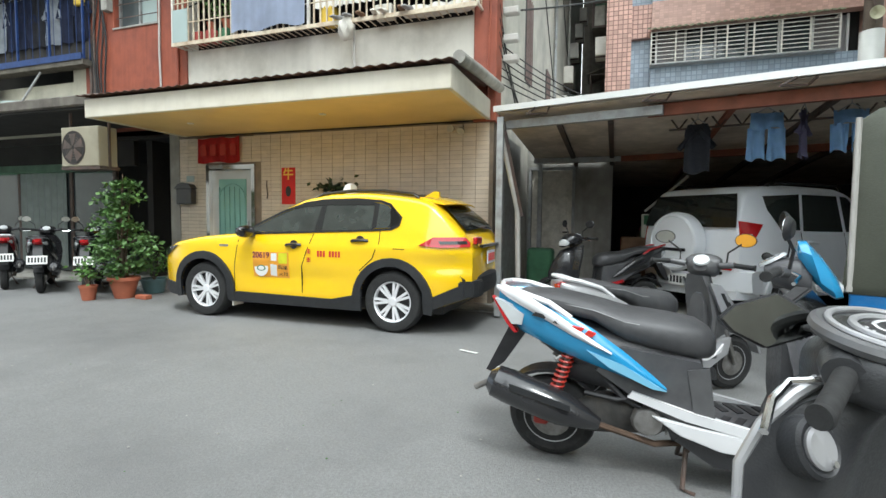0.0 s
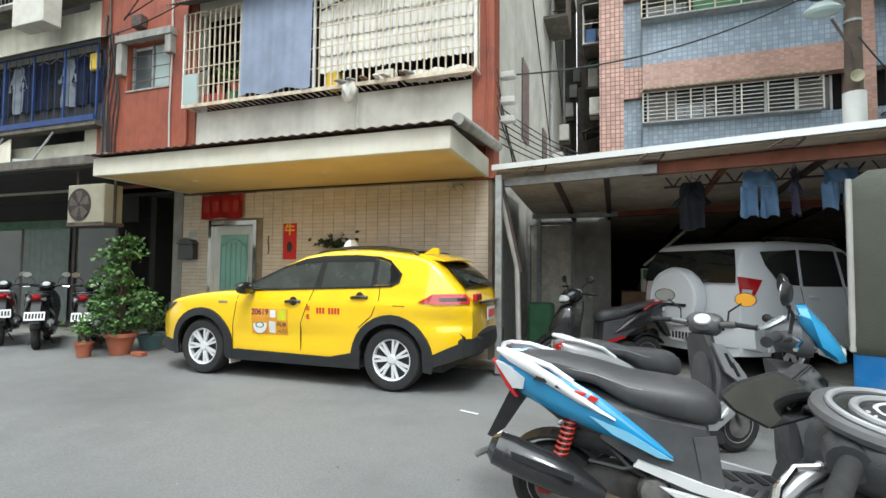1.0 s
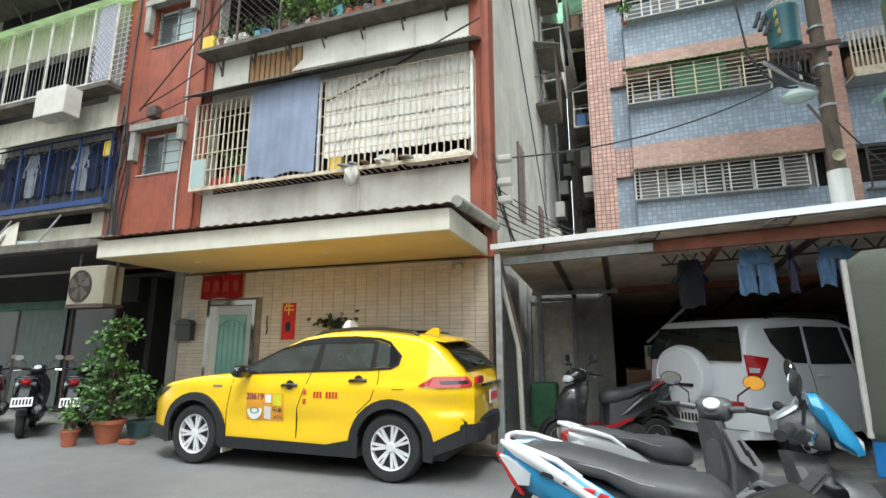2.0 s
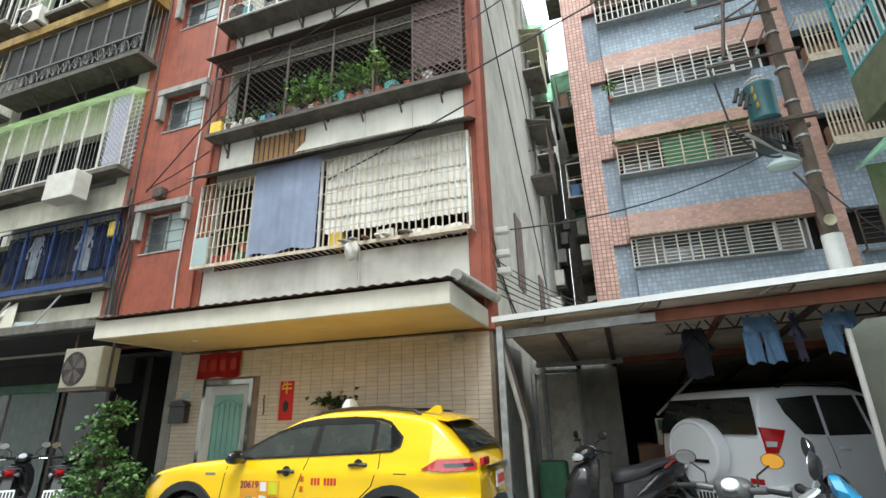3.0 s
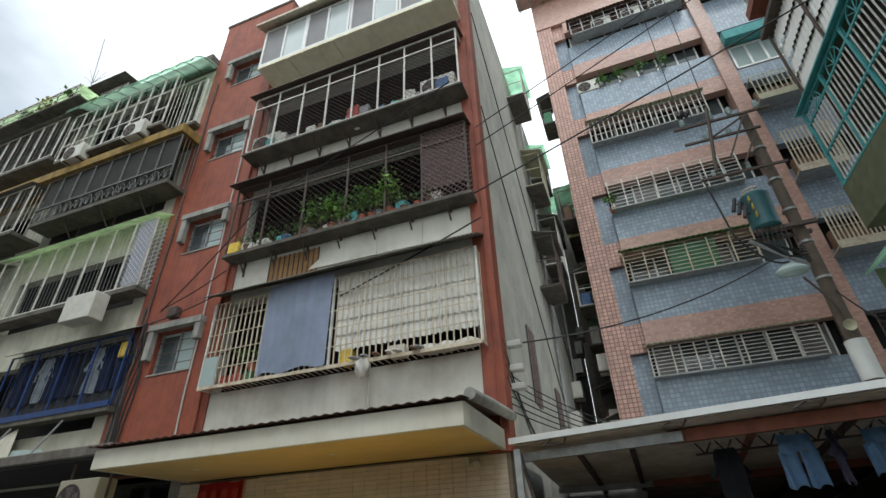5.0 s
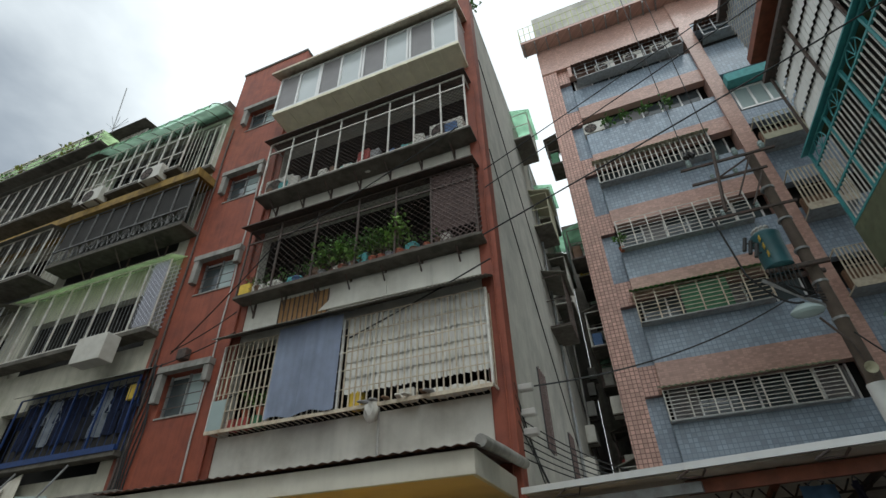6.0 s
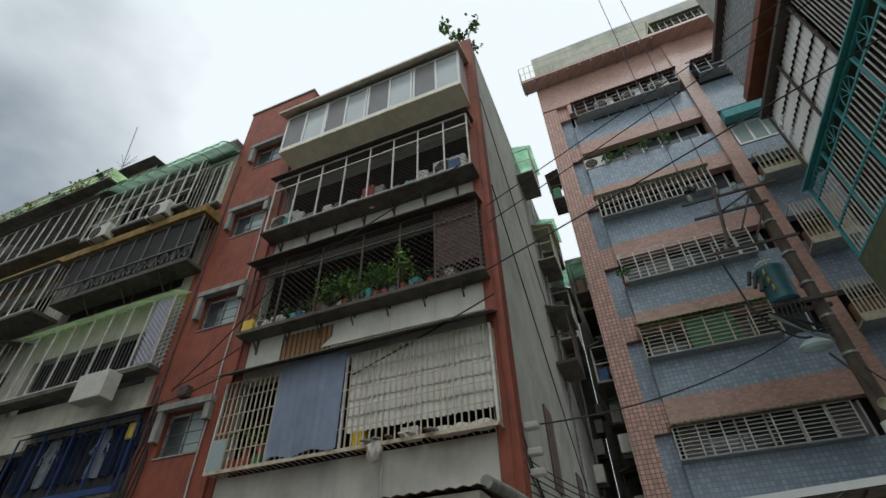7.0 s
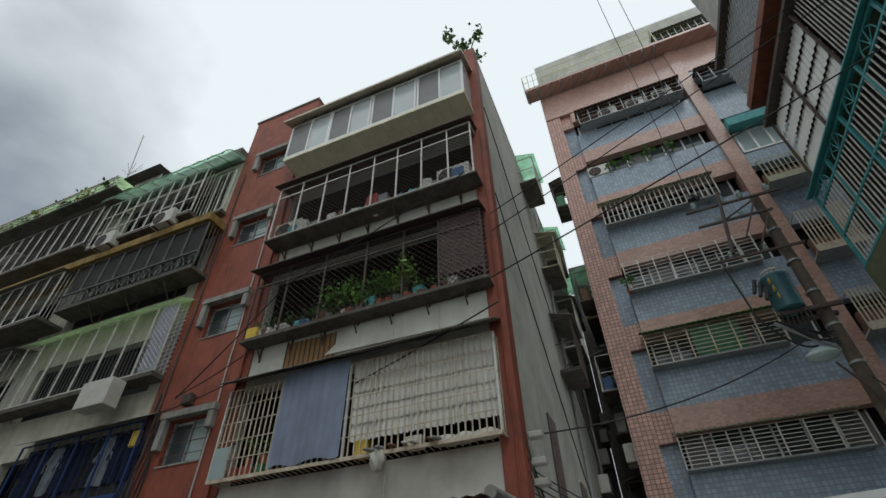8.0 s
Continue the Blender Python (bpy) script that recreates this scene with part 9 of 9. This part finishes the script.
for x, z in ((2.62, 8.55), (3.05, 8.55), (2.5, 7.6), (3.1, 7.6)):
    bm = bmesh.new()
    lathe(bm, [(0.02, 0.03), (0.045, 0.06), (0.025, 0.09), (0.05, 0.12), (0.02, 0.17)], 10, Matrix.Translation((x, PY - 0.17, z)))
    part("insulator", bm, M["pane_pale"], pole, smooth=True)
bw = bmesh.new()
tube(bw, [(2.45, PY - 0.2, 9.3), (2.35, PY - 0.2, 9.42), (2.3, PY - 0.2, 9.3)], 0.07, 8)
part("splice_case", bw, M["cable"], pole)


# the pole stands back behind the shed's car
BACK = Matrix.Translation((0.05, -0.2, 1.5)) @ Matrix.Scale(1.2, 4) @ Matrix.Translation((-0.05, 0.2, -1.5))
pole.matrix_world = BACK @ pole.matrix_world


def wire(pts, sag, r=0.014, label="black overhead wire across the lane"):
    bm = bmesh.new()
    (a, b2) = (BACK @ Vector(q) if q[1] in (PY - 0.2, PY - 0.3) else Vector(q) for q in pts)
    tube(bm, [a.lerp(b2, k / 24) - Vector((0, 0, sag * 4 * (k / 24) * (1 - k / 24))) for k in range(25)], r, 6)
    return tagged(part("overhead_wire", bm, M["cable"], None), label, "wire", "overhead wires")


wire([(2.85, PY - 0.2, 5.65), (-1.66, 7.6, 4.45)], 0.3, 0.014)
wire([(-1.84, 6.8, 7.11), (4.9, 5.68, 8.54)], 0.03, 0.014)
wire([(-7.3, 6.9, 4.9), (-1.75, 6.8, 6.55)], 0.1, 0.014)
wire([(-1.7, 6.8, 8.73), (4.9, 6.1, 11.1)], 0.03, 0.011)
wire([(-1.72, 6.8, 8.25), (4.9, 5.69, 10.17)], 0.03, 0.011)
wire([(2.3, PY - 0.2, 9.2), (2.6, 8.0, 30.0)], 0.0, 0.012)
wire([(2.84, PY - 0.2, 9.25), (3.3, 8.2, 30.0)], 0.0, 0.012)
wire([(PX, PY - 0.2, 4.9), (5.2, 10.8, 4.3)], 0.1, 0.014)
wire([(2.28, PY - 0.2, 7.55), (2.40, PY - 0.2, 6.25)], 0.0, 0.022, "thick cable dropping from the cross arm")
wire([(2.40, PY - 0.2, 6.25), (3.0, PY - 0.3, 5.5)], 0.25, 0.022, "thick cable looping to the street lamp")
for i in range(6):
    wire([(-1.68, 7.3 + 0.05 * i, 3.3 + 0.12 * i), (0.3 + 0.2 * i, 9.2, 2.85 + 0.05 * i)], 0.12 + 0.05 * i, 0.009, "slack cable hanging from the side wall")
for i in range(4):
    wire([(-1.68, 7.2, 4.4 - 0.2 * i), (-1.69, 9.5 + i, 2.9)], 0.3, 0.009, "slack cable hanging from the side wall")
wire([(-1.685, 7.45, 13.5), (-1.685, 22.0, 3.5)], 0.0, 0.012, "cable running down the side wall")
wire([(-1.685, 7.45, 10.0), (-1.685, 16.0, 3.0)], 0.0, 0.012, "cable running down the side wall")

# ---- house on the east side of the lane ----
east = thing("apartment_building", (9, 4, 0), "apartment house with teal caged balconies over the lane", "building")
EX = 5.0
# height above the top balcony is unseen, added to shade the lane
part("wall", bbox(5.75, 12.0, -4.5, 10.4, 0, 21.0), M["side_render"], east, "grey wall, its unseen top added to hold back sky light")
part("roof", bbox(5.6, 12.0, -4.5, 10.5, 21.0, 21.2), M["concrete"], east)
part("apron", bbox(EX, 5.75, 2.0, 10.35, 6.62, 7.63, 0.01), M["moss"], east, "olive stained balcony apron")
# backing added so the pale wall reads as shaded behind the bars
part("inner_wall", bbox(5.6, 5.74, 2.0, 10.3, 7.66, 12.2), M["inside_shade"], east, "near-black wall added for the shade behind the cages")
tc = thing("balcony_cage", (5.3, 6.5, 7.85), "teal framed balcony cage with pale bars", "balcony")
for i in range(8):
    y = 2.2 + 1.155 * i
    piece("post", (0.06, 0.06, 2.05), (EX + 0.04, y, 8.68), M["steel_teal"], tc)
for z in (7.68, 8.5, 9.34, 9.7):
    piece("rail", (0.05, 8.15, 0.05), (EX + 0.04, 6.27, z), M["steel_teal"], tc)
for i in range(60):
    y = 2.3 + 8.0 * i / 59
    piece("bar", (0.022, 0.022, 1.66), (EX + 0.04, y, 8.51), M["steel_white"], tc)
for i in range(7):
    y = 2.78 + 1.155 * i
    bm = bmesh.new()
    tube(bm, [(EX + 0.02, y + 0.3 * math.cos(math.pi * k / 12), 9.36 + 0.34 * math.sin(math.pi * k / 12)) for k in range(13)], 0.014, 4, cap=False)
    fan = part("fan_panel", bm, M["steel_teal"], tc)
    for k in range(6):
        a = math.pi * k / 5
        bm = bmesh.new()
        tube(bm, [(EX + 0.02, y, 9.36), (EX + 0.02, y + 0.3 * math.cos(a), 9.36 + 0.34 * math.sin(a))], 0.012, 4, cap=False)
        part("spoke", bm, M["steel_teal"], fan)
bm = bmesh.new()
prism(bm, [(EX - 0.10, 9.74), (EX + 0.18, 9.80), (EX + 0.18, 9.84), (EX - 0.10, 9.78)], "y", 1.8, 10.4)
part("awning", bm, M["steel_teal"], tc, "teal sheet awning")
east_goods = []
for i in range(5):
    east_goods.append(clutter_box(5.45, 4.5 + 1.2 * i, 7.66, 0.3, 0.5, 0.4 + 0.1 * (i % 3), (4, 2, 5, 0, 7)[i], label="goods stored behind the teal cage"))
uc = thing("balcony_cage", (5.3, 7.5, 10.9), "white louvred balcony screen in a dark frame", "balcony")
part("slab", bbox(EX + 0.2, 5.75, 3.0, 10.2, 10.05, 10.2), M["moss"], uc)
for k in range(4):
    bm = bmesh.new()
    tmp = bmesh.new()
    corrugated(tmp, 0, 2.9, 0, 10.22 + 0.5 * k, 0.06, 10.74 + 0.5 * k, 0.16, 0.035)
    vm = {v: bm.verts.new((EX + 0.22 + v.co.y, 7.2 + v.co.x, v.co.z)) for v in tmp.verts}
    for f in tmp.faces:
        bm.faces.new([vm[v] for v in f.verts])
    tmp.free()
    part("louvre", bm, M["blind_white"], uc)
for y in (7.15, 8.6, 10.12):
    piece("post", (0.05, 0.05, 2.1), (EX + 0.18, y, 11.2), M["steel_dark"], uc)
part("awning", bbox(EX + 0.05, 5.75, 3.0, 10.25, 12.3, 12.42), M["steel_dark"], uc)
for i in range(24):
    piece("bar", (0.02, 0.02, 2.0), (EX + 0.24, 4.75 + 0.1 * i, 11.25), M["steel_white"], uc)
vc = thing("balcony_cage", (5.3, 7.5, 14.0), "top balcony screened with blue lattice", "balcony")
part("slab", bbox(EX - 0.1, 5.75, 3.0, 10.0, 12.85, 13.1), M["rust_beam"], vc)
bm = bmesh.new()
lattice_x(bm, 4.0, 9.95, 13.1, 14.9, EX, 0.16, 0.012)
part("lattice", bm, M["steel_white"], vc)
part("lattice_backing", bbox(EX + 0.03, EX + 0.04, 4.0, 9.95, 13.1, 14.9), M["blue_tile"], vc, "blue screen behind the lattice")
part("awning", bbox(EX - 0.2, 5.75, 3.0, 10.0, 14.95, 15.1), M["steel_dark"], vc)
ga = thing("awning", (5.2, 8, 5.8), "green translucent awning with a hanging side sheet", "awning")
bm = bmesh.new()
prism(bm, [(4.15, 5.25), (5.75, 6.3), (5.75, 6.34), (4.15, 5.29)], "y", 3.0, 9.3)
part("sheet", bm, M["awning_green"], ga)
part("end_sheet", bbox(4.3, 5.7, 9.24, 9.28, 3.9, 5.32), M["moss"], ga, "green tarpaulin hanging at the end")
# the east house stands a little askew to the others
SKEW = Matrix.Translation((EX, 10.5, 0)) @ Matrix.Rotation(radians(3.0), 4, "Z") @ Matrix.Translation((-EX, -10.5, 0))
for ob in (east, tc, uc, vc, *east_goods):
    ob.matrix_world = SKEW @ ob.matrix_world
bs = thing("bush", (4.1, 8.6, 3.0), "green creeper on the shed roof", "plant")
rg = random.Random(9)
bm = bmesh.new()
tube(bm, [(4.1, 8.4, 2.69), (4.0, 8.3, 3.1)], 0.02, 5)
part("stem", bm, M["bark"], bs)
bm = bmesh.new()
for k in range(160):
    leaf_blade(bm, Vector((4.05 + rg.gauss(0, 0.3), 8.3 + rg.gauss(0, 0.25), 3.0 + rg.gauss(0, 0.15))), 0.14, rg, 0)
part("foliage", bm, M["leaf_isl"], bs)

# ---- roof things on the west house ----
rt = thing("roof_hut", (-15.5, 8, 15.0), "rooftop hut with pale ribbed sheet walls and a leaning aerial", "roof hut")
part("wall", bbox(-15.3, -13.9, 6.9, 11, 15.0, 15.95), M["inside_shade"], rt)
for k in range(9):
    piece("wall_rib", (0.09, 0.03, 0.9), (-15.22 + 0.155 * k, 6.88, 15.48), M["steel_white"], rt)
bm = bmesh.new()
prism(bm, [(6.5, 15.95), (11.2, 16.3), (11.2, 16.33), (6.5, 15.98)], "x", -15.5, -13.7)
part("roof_sheet", bm, M["slab"], rt)
bm = bmesh.new()
tube(bm, [(-15.3, 6.5, 15.9), (-15.5, 6.3, 18.4)], 0.018, 5)
for k in range(7):
    a = 0.9 * k
    tube(bm, [(-15.3, 6.5, 16.1), (-15.3 + 0.55 * math.cos(a), 6.5 + 0.2 * math.sin(a), 16.45 + 0.1 * (k % 3))], 0.008, 4)
part("aerial", bm, M["steel_grey"], rt, "leaning aerial with bent rods")
ter = thing("roof_terrace", (-20, 6.6, 15.0), "roof terrace under pale green sheets with a planted rail", "terrace")
part("ledge", bbox(-26.0, -15.0, 6.15, WY - 0.3, 14.97, 15.07, 0.02), M["slab_dark"], ter, "dark stained ledge")
bm = bmesh.new()
corrugated(bm, -26.0, -15.4, 6.25, 15.85, WY + 1.2, 16.35, 0.15, 0.03)
part("roof_sheet", bm, M["awning_clear"], ter, "pale green corrugated sheet")
piece("sheet_edge", (10.6, 0.05, 0.05), (-20.7, 6.26, 15.82), M["steel_white"], ter)
for k in range(12):
    piece("post", (0.03, 0.03, 0.78), (-25.8 + 0.94 * k, 6.25, 15.45), M["steel_grey"], ter)
for z in (15.35, 15.6):
    piece("rail", (10.9, 0.025, 0.025), (-20.6, 6.22, z), M["steel_white"], ter)
for k in range(6):
    piece("back_sheet", (1.5, 0.02, 0.8), (-25.0 + 1.75 * k, 6.9, 15.5), (M["steel_grey"], M["clutter"][0], M["lattice"], M["steel_grey"], M["awning_green"], M["slab"])[k], ter)
M["leaf_yellow"] = material("leaf_yellow_green", (0.30, 0.33, 0.06), 0.5, var=0.25, scale=5, island=0.35)
rg = random.Random(321)
for i in range(9):
    plant_pot(-25.2 + 1.15 * i + rg.uniform(-0.2, 0.2), 6.4, 15.07, 0.14, 0.18, leaves=70, spread=0.36, tall=rg.uniform(0.25, 0.6), seed=300 + i, label="plant on the roof terrace rail", leaf=0.15, leaf_mat=M["leaf_yellow"] if i % 2 else M["leaf_isl"])

# ---- marks on the lane ----
M["paint_worn"] = material("worn_white_paint", (0.62, 0.62, 0.60), 0.8, var=0.2, scale=20)
for i, (x, y, w, l, a) in enumerate(((-1.30, 4.50, 0.20, 0.035, -18), (-0.93, 4.05, 0.10, 0.05, 60), (-0.95, 4.12, 0.09, 0.05, -20), (-0.88, 4.02, 0.08, 0.05, 10))):
    o = tagged(part("paint_mark", bbox(-w / 2, w / 2, -l / 2, l / 2, 0.0, 0.004), M["paint_worn"], None), "small worn white mark on the asphalt", "road mark", "paint marks")
    o.matrix_world = pose(x, y, 0.004, 0, 0, a)
rg = random.Random(55)
for i in range(46):
    x, y = rg.uniform(-7, 0.5), rg.uniform(1.6, 4.6)
    bm = bmesh.new()
    bmesh.ops.create_icosphere(bm, subdivisions=1, radius=rg.uniform(0.004, 0.009))
    for v in bm.verts:
        v.co.z *= 0.5
    o = tagged(part("pebble", bm, M["concrete"] if i % 3 else M["tree_leaf"], None), "small pale litter scrap on the asphalt", "litter", "litter on the lane")
    o.location = (x, y, 0.008)
